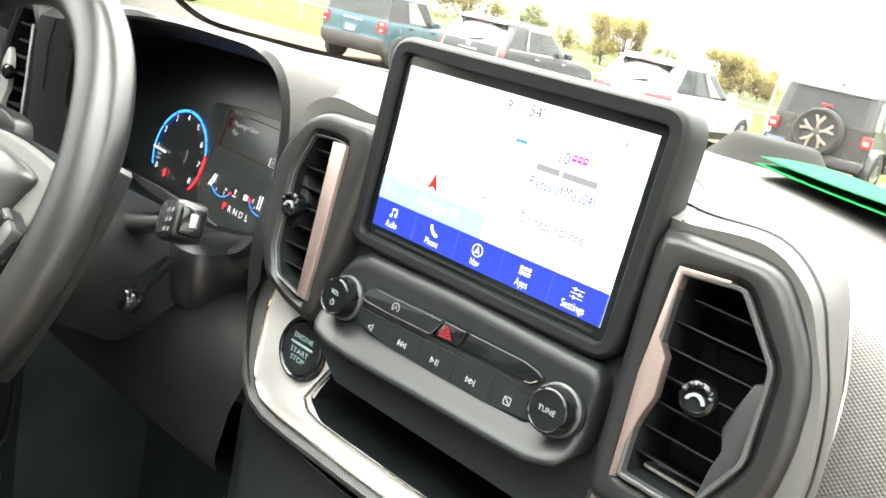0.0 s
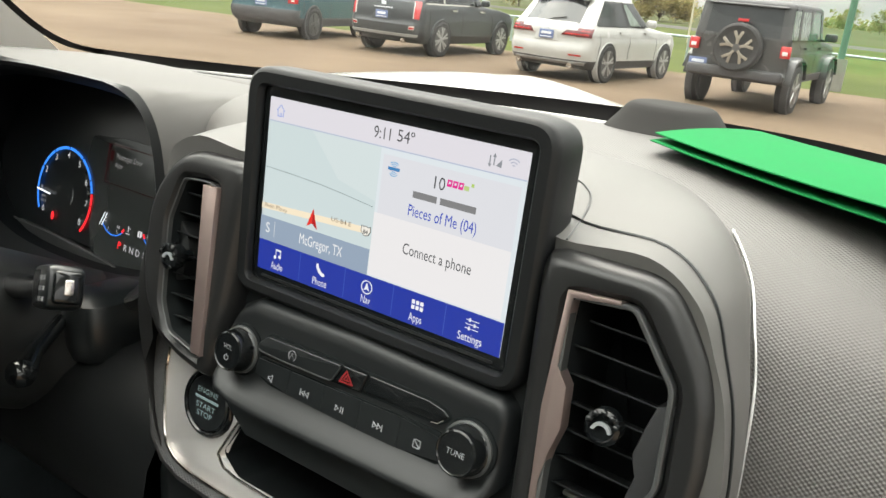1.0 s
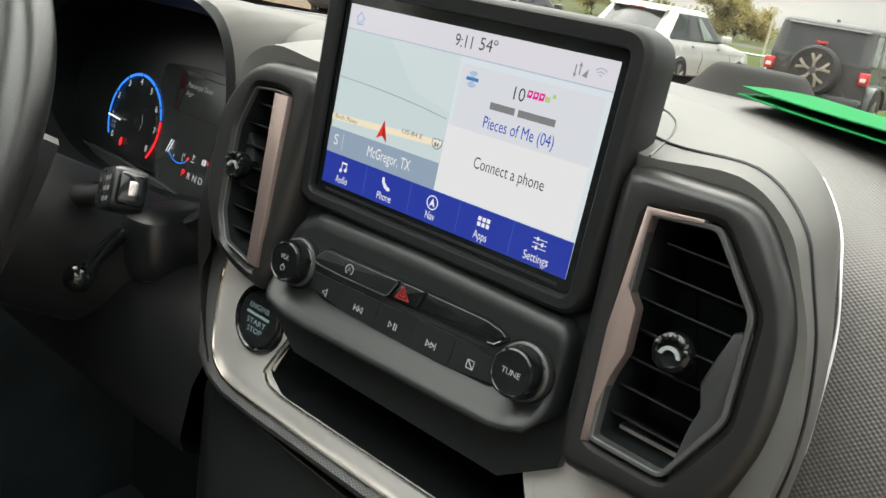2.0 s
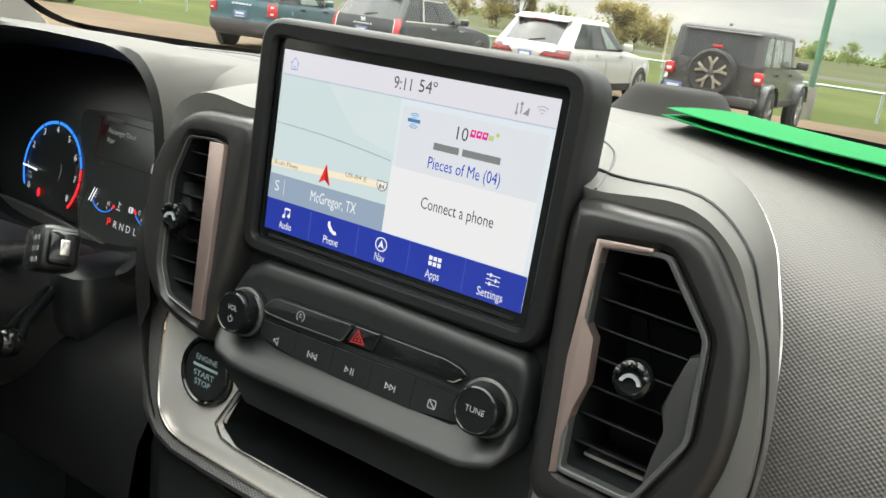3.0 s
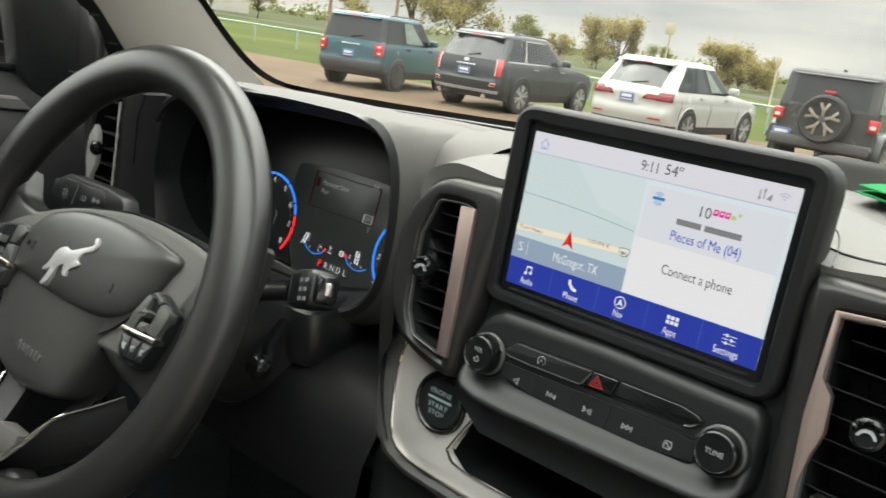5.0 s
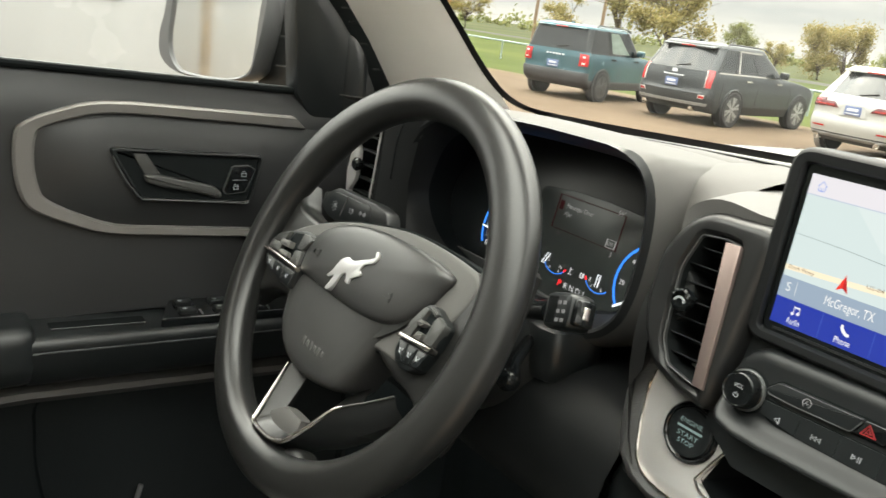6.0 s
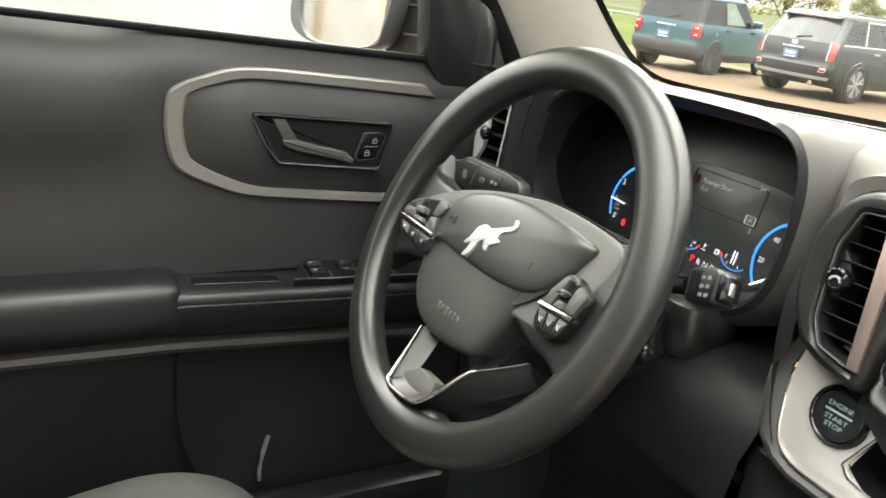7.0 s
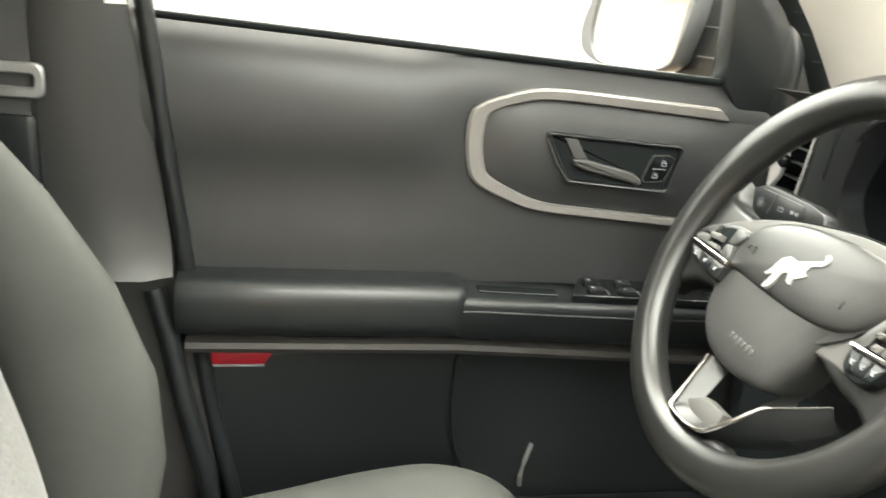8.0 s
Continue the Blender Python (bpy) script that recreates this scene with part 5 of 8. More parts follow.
def pod(hull, bar, slot, toggles, keys, low):
    """A switch pod: pale upper keys round a toggle, a bright bar and three lower keys (low: its corners from the upper inner one round)."""
    ob = part("switch_pod", slab(rounded(hull, 0.004, 3), I4, -0.012, 0.004, 0.002), BLACK, wheel, "black switch pod", world=False)
    part("toggle_slot", slab(rounded(slot, 0.0008, 2), I4, 0.0, 0.0048), PIT, ob, world=False)
    for pts, top in toggles:
        part("toggle", slab(rounded(pts, 0.0012, 3), I4, 0.0, top, 0.0012), SATIN, ob, "grey toggle", world=False)
    for pts in keys:
        part("switch_key", slab(rounded(inset(pts, 0.0003), 0.0014, 3), I4, 0.0, 0.0078, 0.0010), KEY, ob, "dark grey push key", world=False)
    part("switch_bar", slab(rounded(bar, 0.0006, 2), I4, 0.0, 0.0092, 0.0007), CHROME, ob, "bright switch divider", world=False)
    a, b, c, d = [Vector((*q, 0)) for q in low]
    for j in range(3):
        q = [a.lerp(b, j / 3), a.lerp(b, (j + 1) / 3), d.lerp(c, (j + 1) / 3), d.lerp(c, j / 3)]
        part("phone_key", slab(rounded(inset([(v.x, v.y) for v in q], 0.00025), 0.001, 3), I4, 0.0, 0.0070, 0.0012), BLACK, ob, world=False)
        m = sum(q, Vector()) / 4
        part("key_symbol", tube([m + Vector((-0.002, 0.0018, 0.0072)), m + Vector((-0.0006, -0.0012, 0.0072)), m + Vector((0.0016, -0.0016, 0.0072))], 0.0006, 5), WHITE_MARK, ob, world=False)
        part("key_symbol", box(m + Vector((0.0012, 0.0012, 0.0072)), (0.0012, 0.0022, 0.0006)), WHITE_MARK, ob, world=False)


pod([(0.1071, 0.0165), (0.117, 0.0183), (0.1395, 0.0094), (0.1375, -0.0118), (0.132, -0.0307), (0.1187, -0.0375), (0.1039, -0.0363), (0.0963, -0.0297), (0.0950, -0.0172), (0.099, -0.0007)],
    [(0.0965, -0.0168), (0.0985, -0.0132), (0.1385, -0.0105), (0.1380, -0.0146)], [(0.1114, -0.0129), (0.1167, 0.013), (0.1286, 0.0122), (0.1238, -0.0121)],
    (([(0.1122, -0.0004), (0.1159, 0.0042), (0.1228, 0.0032), (0.1191, -0.0014)], 0.0115), ([(0.1140, -0.0108), (0.1160, -0.0050), (0.1240, -0.0045), (0.1235, -0.0108)], 0.0095)),
    ([(0.0996, -0.0128), (0.1017, -0.001), (0.1092, 0.0138), (0.1159, 0.0132), (0.1119, -0.0036), (0.1102, -0.0121)], [(0.1161, 0.0138), (0.1123, 0.0156), (0.1195, 0.0172), (0.1276, 0.0137), (0.1254, 0.0098)], [(0.1245, -0.0106), (0.1257, 0.0088), (0.1287, 0.0131), (0.1392, 0.0090), (0.1400, 0.0063), (0.1365, -0.0102)]),
    [(0.0985, -0.0183), (0.1372, -0.0157), (0.132, -0.0304), (0.1057, -0.0335)])
pod([(-0.1504, -0.023), (-0.1548, -0.0132), (-0.1464, -0.0014), (-0.1256, 0.0074), (-0.0991, 0.0143), (-0.0841, 0.0149), (-0.0741, 0.0111), (-0.0762, -0.0082), (-0.0788, -0.0215), (-0.080, -0.0417), (-0.1035, -0.0413), (-0.1338, -0.0372), (-0.1453, -0.0299)],
    [(-0.1505, -0.0218), (-0.1440, -0.0190), (-0.0785, -0.0196), (-0.0795, -0.0240)], [(-0.1228, -0.0185), (-0.1164, 0.0063), (-0.0971, 0.0114), (-0.0991, -0.0177)],
    (([(-0.1234, -0.0038), (-0.1063, -0.0018), (-0.1054, -0.0085), (-0.1229, -0.0102)], 0.0115), ([(-0.1210, -0.0135), (-0.1060, -0.0125), (-0.1010, -0.0172), (-0.1225, -0.0180)], 0.0095)),
    ([(-0.1444, -0.009), (-0.1337, 0.0018), (-0.1204, 0.0068), (-0.1240, -0.0062)], [(-0.1472, -0.0180), (-0.1443, -0.0103), (-0.1240, -0.0075), (-0.1236, -0.0176)], [(-0.0965, -0.0049), (-0.086, -0.0036), (-0.0760, 0.0100), (-0.0845, 0.0130), (-0.0960, 0.0112)], [(-0.0975, -0.0065), (-0.085, -0.0048), (-0.0807, -0.0188), (-0.0982, -0.0184)]),
    [(-0.1452, -0.0255), (-0.0799, -0.0252), (-0.0805, -0.0403), (-0.1369, -0.0352)])

# lower spoke: a silver chevron that stands proud of a dark wall, with a satin floor inside
chev = smooth_path([(-0.0494, -0.1012, -0.014), (-0.0382, -0.1284, -0.004), (-0.029, -0.1472, 0.004), (-0.0251, -0.1532, 0.007), (-0.0147, -0.1555, 0.008), (0.0106, -0.1540, 0.008), (0.0261, -0.1488, 0.008), (0.0333, -0.1413, 0.006), (0.042, -0.1237, 0.0), (0.0469, -0.1058, -0.008), (0.0531, -0.0966, -0.013), (0.0695, -0.0825, -0.020), (0.0873, -0.0659, -0.028)], 4)
foot = smooth_path([(-0.060, -0.104, -0.030), (-0.052, -0.132, -0.024), (-0.047, -0.152, -0.018), (-0.043, -0.162, -0.014), (-0.030, -0.169, -0.012), (-0.004, -0.169, -0.012), (0.0120, -0.161, -0.013), (0.0298, -0.1453, -0.016), (0.0393, -0.137, -0.026), (0.0500, -0.127, -0.030), (0.0574, -0.1196, -0.032), (0.0777, -0.1019, -0.036), (0.0962, -0.0802, -0.042)], 4)
mid = [a.lerp(b, 0.5) + Vector((0, 0, 0.003)) for a, b in zip(chev, foot)]
part("lower_spoke", loft([[p - Vector((0, 0, 0.001)) for p in chev], [a.lerp(b, 0.12) for a, b in zip(chev, foot)], mid, foot, [p - Vector((0, 0, 0.02)) for p in foot]], closed=False), DARK, wheel, "dark lower spoke", world=False)
part("chevron_trim", tube(chev[:41], [0.0012 + 0.0010 * min(1.0, i / 8) for i in range(33)] + [0.0022 - 0.00016 * i for i in range(8)], 8, up=(0, 0, 1)), CHROME, wheel, "bright silver chevron trim", world=False)
part("chevron_tail", tube(chev[40:], 0.0009, 6), SATIN, wheel, "thin grey end of the chevron", world=False)
part("chevron_wall", loft([[p - Vector((0, 0, 0.002)) for p in chev[:44]], [Vector((p.x * 0.72 + 0.004, p.y + 0.012, p.z - 0.016)) for p in chev[:44]]], closed=False), LEATHER, wheel, "dark inner wall of the chevron", world=False)
part("chevron_plate", slab([(-0.0339, -0.1474), (-0.0079, -0.1282), (0.0234, -0.1277), (0.0240, -0.1420), (0.0069, -0.1525), (-0.0260, -0.1525)], I4, -0.018, -0.004, 0.002), SATIN, wheel, "satin grey plate inside the chevron", world=False)
toe = smooth2([(-0.065, -0.163), (-0.044, -0.166), (-0.02, -0.164), (0.015, -0.160), (0.034, -0.148), (0.050, -0.146), (0.066, -0.155), (0.03, -0.182), (-0.03, -0.182)], 3)
part("spoke_toe", slab(toe, I4, -0.016, 0.002, 0.006, 4), LEATHER, wheel, "leather-grain foot of the spoke", world=False)
col = [[Vector((0.065 * math.cos(a) * k, 0.06 * math.sin(a) * k - 0.005, z)) for a in [2 * math.pi * i / 24 for i in range(24)]] for z, k in ((-0.02, 0.9), (-0.05, 1.0), (-0.10, 1.08), (-0.25, 1.12))]
part("column_shroud", loft(col), DARK, wheel, "dark steering column shroud", world=False)

# stalks on the column
for nm, lab, root, tip, s in (("indicator_stalk", "black light and indicator stalk beside the wheel", (-0.43, 0.56, 1.36), (-0.592, 0.566, 1.372), -1), ("wiper_stalk", "black wiper stalk with a ribbed switch end", (-0.32, 0.60, 1.352), (-0.212, 0.572, 1.390), 1)):
    st = thing(nm, lab, "control stalk", root)
    d = Vector(tip) - Vector(root)
    part("arm", tube([Vector(root) - d * 0.2, Vector(root) + d * 0.25, Vector(root) + d * 0.62], [0.011, 0.009, 0.009], 12), GLOSS, st, "black stalk arm")
    E = axes(Vector(root) + d * 0.86, d, (0, 0.25, 1))
    if s < 0:
        E = axes((-0.56, 0.572, 1.377), (1, 0.05, 0), (0, 0.25, 1))
        o = rounded([(-0.068, -0.008), (-0.060, 0.008), (-0.042, 0.018), (0.036, 0.0185), (0.058, 0.014), (0.068, -0.001), (0.060, -0.012), (0.04, -0.008), (-0.028, -0.020), (-0.05, -0.017)], 0.006, 3)
        part("switch_end", slab(o, E, -0.012, 0.006, 0.003), DARK, st, "flat black switch end")
        face_o = rounded([(-0.058, -0.006), (-0.052, 0.006), (-0.040, 0.0125), (0.028, 0.0135), (0.034, 0.004), (0.036, -0.006), (-0.026, -0.017), (-0.048, -0.014)], 0.004, 3)
        part("switch_face", slab(face_o, E, 0.004, 0.0075, 0.001), BLACK, st, "black switch face")
        part("end_tip", box((-0.066, 0.0, -0.003), (0.008, 0.016, 0.012), 0.003, E), DARK, st)
        part("end_seam", box((-0.017, -0.002, 0.0076), (0.0010, 0.026, 0.0012), 0, E @ pose(0, 0, 0, 0, 0, -12)), SATIN, st)
        hub_sym = [Matrix.Translation((x, y, 0.0076)) for x, y in ((-0.036, -0.003), (-0.001, -0.0005), (0.020, 0.002))]
        for k in range(8):
            part("lamp_symbol", box((0.0048, 0, 0), (0.0022, 0.0007, 0.0008), 0, E @ hub_sym[0] @ pose(0, 0, 0, 0, 0, k * 45)), FAINT_MARK, st)
        part("lamp_symbol", slab(arc(0, 0, 0.0017, 0.0024, 0, 350, 14), E @ hub_sym[0], -0.0004, 0.0004), FAINT_MARK, st)
        part("lamp_symbol", slab(arc(0, 0, 0.0022, 0.0031, -90, 90, 10), E @ hub_sym[1], -0.0004, 0.0004), FAINT_MARK, st)
        for k in range(3):
            part("lamp_symbol", box((-0.0035, -0.002 + k * 0.002, 0), (0.0032, 0.0007, 0.0008), 0, E @ hub_sym[1]), FAINT_MARK, st)
        for k in (-1, 1):
            part("lamp_symbol", slab([(k * 0.0012, 0.0013), (k * 0.0035, 0.0013), (k * 0.0035, 0.003), (k * 0.0065, 0.0), (k * 0.0035, -0.003), (k * 0.0035, -0.0013), (k * 0.0012, -0.0013)], E @ hub_sym[2], -0.0004, 0.0004), FAINT_MARK, st)
    else:
        part("switch_end", box((0, 0, 0), (0.040, 0.030, 0.024), 0.005, E), BLACK, st, "ribbed black switch end")
        part("end_cap", box((0.022, 0, 0), (0.008, 0.022, 0.018), 0.003, E), GLOSS, st, "gloss end cap")
        part("end_glint", box((0.0262, 0.0, 0.0), (0.002, 0.010, 0.006), 0.0008, E), CHROME, st)
        for j in range(5):
            part("grip_rib", box((-0.012 + j * 0.003, 0.0, 0.0121), (0.0012, 0.022, 0.0012), 0, E), GLOSS, st)
        for j in range(2):
            for k in range(3):
                part("wash_symbol", box((0.004 + j * 0.008, -0.008 + k * 0.007, 0.0121), (0.0045, 0.003, 0.0008), 0, E), FAINT_MARK, st)
lever = thing("tilt_lever", "small black lever below the steering column", "lever", (-0.31, 0.60, 1.30))
part("arm", tube([(-0.32, 0.63, 1.315), (-0.30, 0.595, 1.305), (-0.285, 0.58, 1.30)], [0.006, 0.007, 0.009], 10), GLOSS, lever, "black lever arm")
part("tip", lathe([(0.006, -0.008), (0.010, -0.004), (0.011, 0.004), (0.008, 0.009), (0.001, 0.010)], axes((-0.283, 0.577, 1.30), (1, 0, 0), (0, 0.3, 1)), 18), GLOSS, lever, "rounded black tip")
part("shroud_side", box((-0.315, 0.67, 1.305), (0.06, 0.08, 0.06), 0.018), BLACK, lever, "dark column side")

# ---------------------------------------------------------------- driver's door
DX = -0.765
D_M = axes((DX, 0, 0), (0, 1, 0), (0, 0, 1))  # x along the car, y up, z into the cabin
door = thing("car_door", "closed black driver's door with a silver-grey angular trim loop", "car door", (DX, 0.25, 0.85))
rows = []
for z, d in ((0.64, -0.005), (0.90, -0.004), (1.00, 0.0), (1.10, 0.004), (1.14, 0.006), (1.22, -0.004), (1.30, -0.006), (1.38, -0.002), (1.43, -0.012), (1.46, -0.02), (1.478, -0.03), (1.487, -0.036), (1.487, -0.06)):
    row = []
    for y in (-0.135, -0.06, 0.05, 0.16, 0.27, 0.38, 0.49, 0.60, 0.66, 0.72):
        zz = z - (0.037 * (y - 0.1) if z > 1.45 else 0) + (0.012 if z > 1.45 else 0)
        row.append((DX + d, y, zz))
    rows.append(row)
part("inner_panel", loft(rows, closed=False), DOORP, door, "black grained door panel")
rows = []
for z, d in ((1.205, 0.001), (1.25, 0.002), (1.275, 0.000), (1.305, -0.003), (1.335, -0.002), (1.355, 0.003), (1.375, 0.009), (1.395, 0.0115), (1.415, 0.0105), (1.435, 0.006), (1.452, 0.0), (1.467, -0.006), (1.478, -0.010), (1.487, -0.014)):
    row = []
    for y in [-0.13 + 0.02 * i for i in range(41)]:
        # the swelling fades out before the trim loop
        fade = max(0.0, min(1.0, (0.275 - y) / 0.10))
        fade = fade * fade * (3 - 2 * fade)
        zz = z + (0.012 - 0.037 * (y - 0.1)) * max(0.0, min(1.0, (z - 1.40) / 0.06))
        sill = -0.020 * max(0.0, (z - 1.445) / 0.041) ** 1.2
        row.append((DX + 0.0042 + d * fade + sill, y, zz))
    rows.append(row)
part("upper_insert", loft(rows, closed=False), DOORW, door, "fine-textured upper door insert")
loop_out = [(0.582, 1.450), (0.47, 1.4555), (0.353, 1.459), (0.300, 1.447), (0.270, 1.434), (0.260, 1.42), (0.259, 1.385), (0.266, 1.352), (0.280, 1.335), (0.318, 1.318), (0.356, 1.3065), (0.43, 1.300), (0.542, 1.2925), (0.66, 1.286)]
loop_in = [(0.600, 1.434), (0.47, 1.4415), (0.362, 1.446), (0.318, 1.439), (0.292, 1.430), (0.2825, 1.42), (0.280, 1.388), (0.286, 1.358), (0.296, 1.346), (0.325, 1.331), (0.366, 1.3165), (0.43, 1.311), (0.54, 1.304), (0.66, 1.298)]
loop_out, loop_in = ([(v.x, v.y) for v in smooth_path([(a, b, 0) for a, b in q], 4)] for q in (loop_out, loop_in))
loop = [[D_M @ Vector((x, y, z)) for x, y in smooth2l] for smooth2l, z in ((loop_out, 0.0), (loop_out, 0.010), ([(a[0] * 0.85 + b[0] * 0.15, a[1] * 0.85 + b[1] * 0.15) for a, b in zip(loop_out, loop_in)], 0.0125), ([(a[0] * 0.15 + b[0] * 0.85, a[1] * 0.15 + b[1] * 0.85) for a, b in zip(loop_out, loop_in)], 0.012), (loop_in, 0.009), (loop_in, 0.0))]
part("trim_loop", loft(loop, closed=False), TRIM, door, "angular silver-grey trim loop", sharp=18)
field = []
for k in range(11):
    v = k / 10
    row = []
    for y in (0.279, 0.284, 0.30, 0.33, 0.37, 0.42, 0.47, 0.52, 0.57, 0.62, 0.66):
        lo = 1.315 + max(0.0, 0.37 - y) * 0.32 - max(0.0, y - 0.37) * 0.066
        hi = 1.4465 - max(0.0, 0.362 - y) * 0.22 - max(0.0, y - 0.362) * 0.054
        side = min(1.0, (y - 0.279) / 0.05)
        row.append((DX + 0.004 + 0.015 * side * math.sin(math.pi * v) ** 0.75, y, lo + (hi - lo) * v))
    field.append(row)
part("handle_field", loft(field, closed=False), DOORW, door, "dark barrel-shaped field inside the loop")
D_P, D_M = D_M, D_M @ Matrix.Translation((0, 0, 0.0135))
hb_out = rounded([(0.353, 1.4098), (0.538, 1.4018), (0.5238, 1.3403), (0.3885, 1.3478)], 0.008, 3)
hb_in = inset(hb_out, 0.0035)
part("handle_bezel", frame_ring(hb_out, hb_in, D_M, 0.0, 0.0115, 0.0014), BLACK, door, "black handle bezel")
low_edge = [D_M @ Vector((x, y, 0.0105)) for x, y in ((0.356, 1.402), (0.372, 1.372), (0.390, 1.3500), (0.46, 1.3455), (0.5215, 1.3418))]
part("bezel_edge", tube(low_edge, 0.0012, 6), LIP, door, "bright lower bezel edge")
part("handle_cup", slab(inset(hb_in, 0.0004), D_M, 0.002, 0.0064), PIT, door, "black handle recess")
part("handle_arm", slab([(0.379, 1.4037), (0.3945, 1.4034), (0.4120, 1.3784), (0.3950, 1.3760)], D_M, 0.003, 0.0085, 0.0015), KEY, door, "dark arm of the door handle")
handle = rounded([(0.3915, 1.3783), (0.4063, 1.3792), (0.4746, 1.3651), (0.4871, 1.3543), (0.4839, 1.3477), (0.4666, 1.3535), (0.4108, 1.3646), (0.3955, 1.3701)], 0.003, 3)
part("door_handle", slab(handle, D_M, 0.004, 0.0125, 0.003, 3), KEY, door, "satin grey inner door handle")
lock_o = rounded([(0.4984, 1.3881), (0.5193, 1.3892), (0.5286, 1.3842), (0.5166, 1.3561), (0.4919, 1.3531), (0.4883, 1.3582)], 0.003, 3)
lk = part("lock_switch", slab(lock_o, D_M, 0.0, 0.0095, 0.0012), GLOSS, door, "gloss black lock switch")
part("switch_rim", frame_ring(inset(lock_o, -0.0006), inset(lock_o, 0.0004), D_M, 0.004, 0.0092), LIP, lk)
part("switch_split", box((0.5085, 1.3712, 0.0096), (0.018, 0.0007, 0.0006), 0, D_M), WHITE_MARK, lk)
for y, z in ((0.5135, 1.3785), (0.5040, 1.3625)):
    part("lock_mark", frame_ring(rect(0.0065, 0.0045, y, z - 0.001), rect(0.005, 0.003, y, z - 0.001), D_M, 0.0088, 0.0101), WHITE_MARK, lk)
    part("lock_mark", slab(arc(y, z + 0.0015, 0.0018, 0.0025, 0, 180, 8), D_M, 0.0088, 0.0101), WHITE_MARK, lk)

D_M = D_P
# armrest: a fat padded rear part and a thinner flat rail ahead of it
ar = []
for y, k in ((-0.075, 0.94), (-0.06, 1.0), (0.05, 1.0), (0.16, 1.0), (0.255, 1.0), (0.266, 0.97), (0.271, 0.9)):
    prof = [(0.0, 1.2165), (0.030, 1.2175), (0.048, 1.2165), (0.056, 1.2140), (0.0615, 1.2090), (0.0645, 1.2020), (0.0655, 1.192), (0.0640, 1.172), (0.058, 1.153), (0.050, 1.1465), (0.0, 1.142)]
    ar.append([(DX + d * k, y, 1.18 + (z - 1.18) * k) for d, z in prof])
part("armrest", loft(ar), DOORP, door, "padded black armrest", sharp=60)
pl = []
for y, k in ((0.264, 1.0), (0.30, 1.0), (0.45, 1.0), (0.60, 0.95), (0.68, 0.85)):
    prof = [(0.0, 1.2062), (0.028, 1.2056), (0.050, 1.2046), (0.0575, 1.2025), (0.0620, 1.1985), (0.0632, 1.1930), (0.0626, 1.1898), (0.0612, 1.1888), (0.0630, 1.1872), (0.056, 1.152), (0.048, 1.144), (0.0, 1.140)]
    pl.append([(DX + d * k, y, z - 0.013 * (y - 0.27) / 0.4) for d, z in prof])
part("pull_rail", loft(pl), DOORP, door, "black door pull rail")
# the highlight along the rail is a thin pale bar
part("rail_glint", tube([(DX + 0.0632, 0.275, 1.1888), (DX + 0.0632, 0.45, 1.1830), (DX + 0.060, 0.6, 1.1782)], 0.0005, 5), LIP, door, "fine pale line that stands in for the rail's highlight")
lowt = [[(DX + d, y, z - 0.018 * max(0, y - 0.27) / 0.4) for d, z in ((0.0, 1.146), (0.030, 1.140), (0.044, 1.133), (0.046, 1.126), (0.040, 1.118), (0.0, 1.110))] for y in (-0.065, 0.1, 0.27, 0.45, 0.6, 0.68)]
part("rail_ledge", loft(lowt), LEDGE, door, "narrow satin ledge below the armrest")
slot_m = axes((DX + 0.030, 0.342, 1.2036), (0, 1, -0.033), (-1, 0, 0))
part("pull_slot", slab(rounded(rect(0.106, 0.020), 0.003, 3), slot_m, -0.004, 0.0008), PIT, door, "dark pull slot")
part("slot_edge", tube([slot_m @ Vector((x, -0.0102, 0.0009)) for x in (-0.052, 0.052)], 0.0006, 5), LIP, door)
pod_m = axes((DX + 0.033, 0.505, 1.2040), (0, 1, -0.033), (-1, 0, 0.12))
pod_o = rounded([(-0.098, -0.022), (0.10, -0.022), (0.10, 0.026), (-0.075, 0.026)], 0.006, 3)
pod_ = part("window_switch_pod", slab(pod_o, pod_m, -0.010, 0.006, 0.0025, 3), GLOSS, door, "gloss black window switch pod")
for j in range(3):
    for k in range(2):
        part("window_switch", box((-0.062 + j * 0.044, -0.009 + k * 0.020, 0.0075), (0.022, 0.013, 0.007), 0.0018, pod_m), BLACK, pod_, "black window switch")
        part("switch_mark", box((-0.066 + j * 0.044, -0.009 + k * 0.020, 0.0112), (0.0045, 0.0030, 0.0006), 0, pod_m), WHITE_MARK, pod_)
    # highlight on the gloss pod, built as a small bright bar
    part("switch_glint", box((-0.046 + j * 0.044, -0.012, 0.0066), (0.0020, 0.012, 0.0014), 0, pod_m), STEEL, pod_)

# pocket, speaker mark, red reflector
pk = smooth2([(0.280, 1.100), (0.276, 1.06), (0.279, 1.00), (0.296, 0.93), (0.335, 0.87), (0.40, 0.845), (0.68, 0.85), (0.70, 1.06), (0.66, 1.095), (0.5, 1.10), (0.32, 1.108)], 4)
rings = [[D_M @ Vector((x, y, z)) for x, y in inset(pk, d)] for d, z in ((0, 0.006), (0.004, 0.004), (0.012, -0.03), (0.03, -0.045))]
part("door_pocket", loft(rings, cap=(False, True)), HOLLOWM, door, "recessed door pocket, its shade deepened in the colour")
part("pocket_lip", box((DX + 0.03, 0.5, 0.855), (0.05, 0.36, 0.03), 0.01), DOORP, door, "pocket lip")
part("pocket_handle", tube([(DX + 0.004, 0.405, 0.955), (DX + 0.008, 0.397, 0.93), (DX + 0.009, 0.393, 0.905), (DX + 0.004, 0.396, 0.885)], 0.0035, 8), STEEL, door, "small bright curved edge")
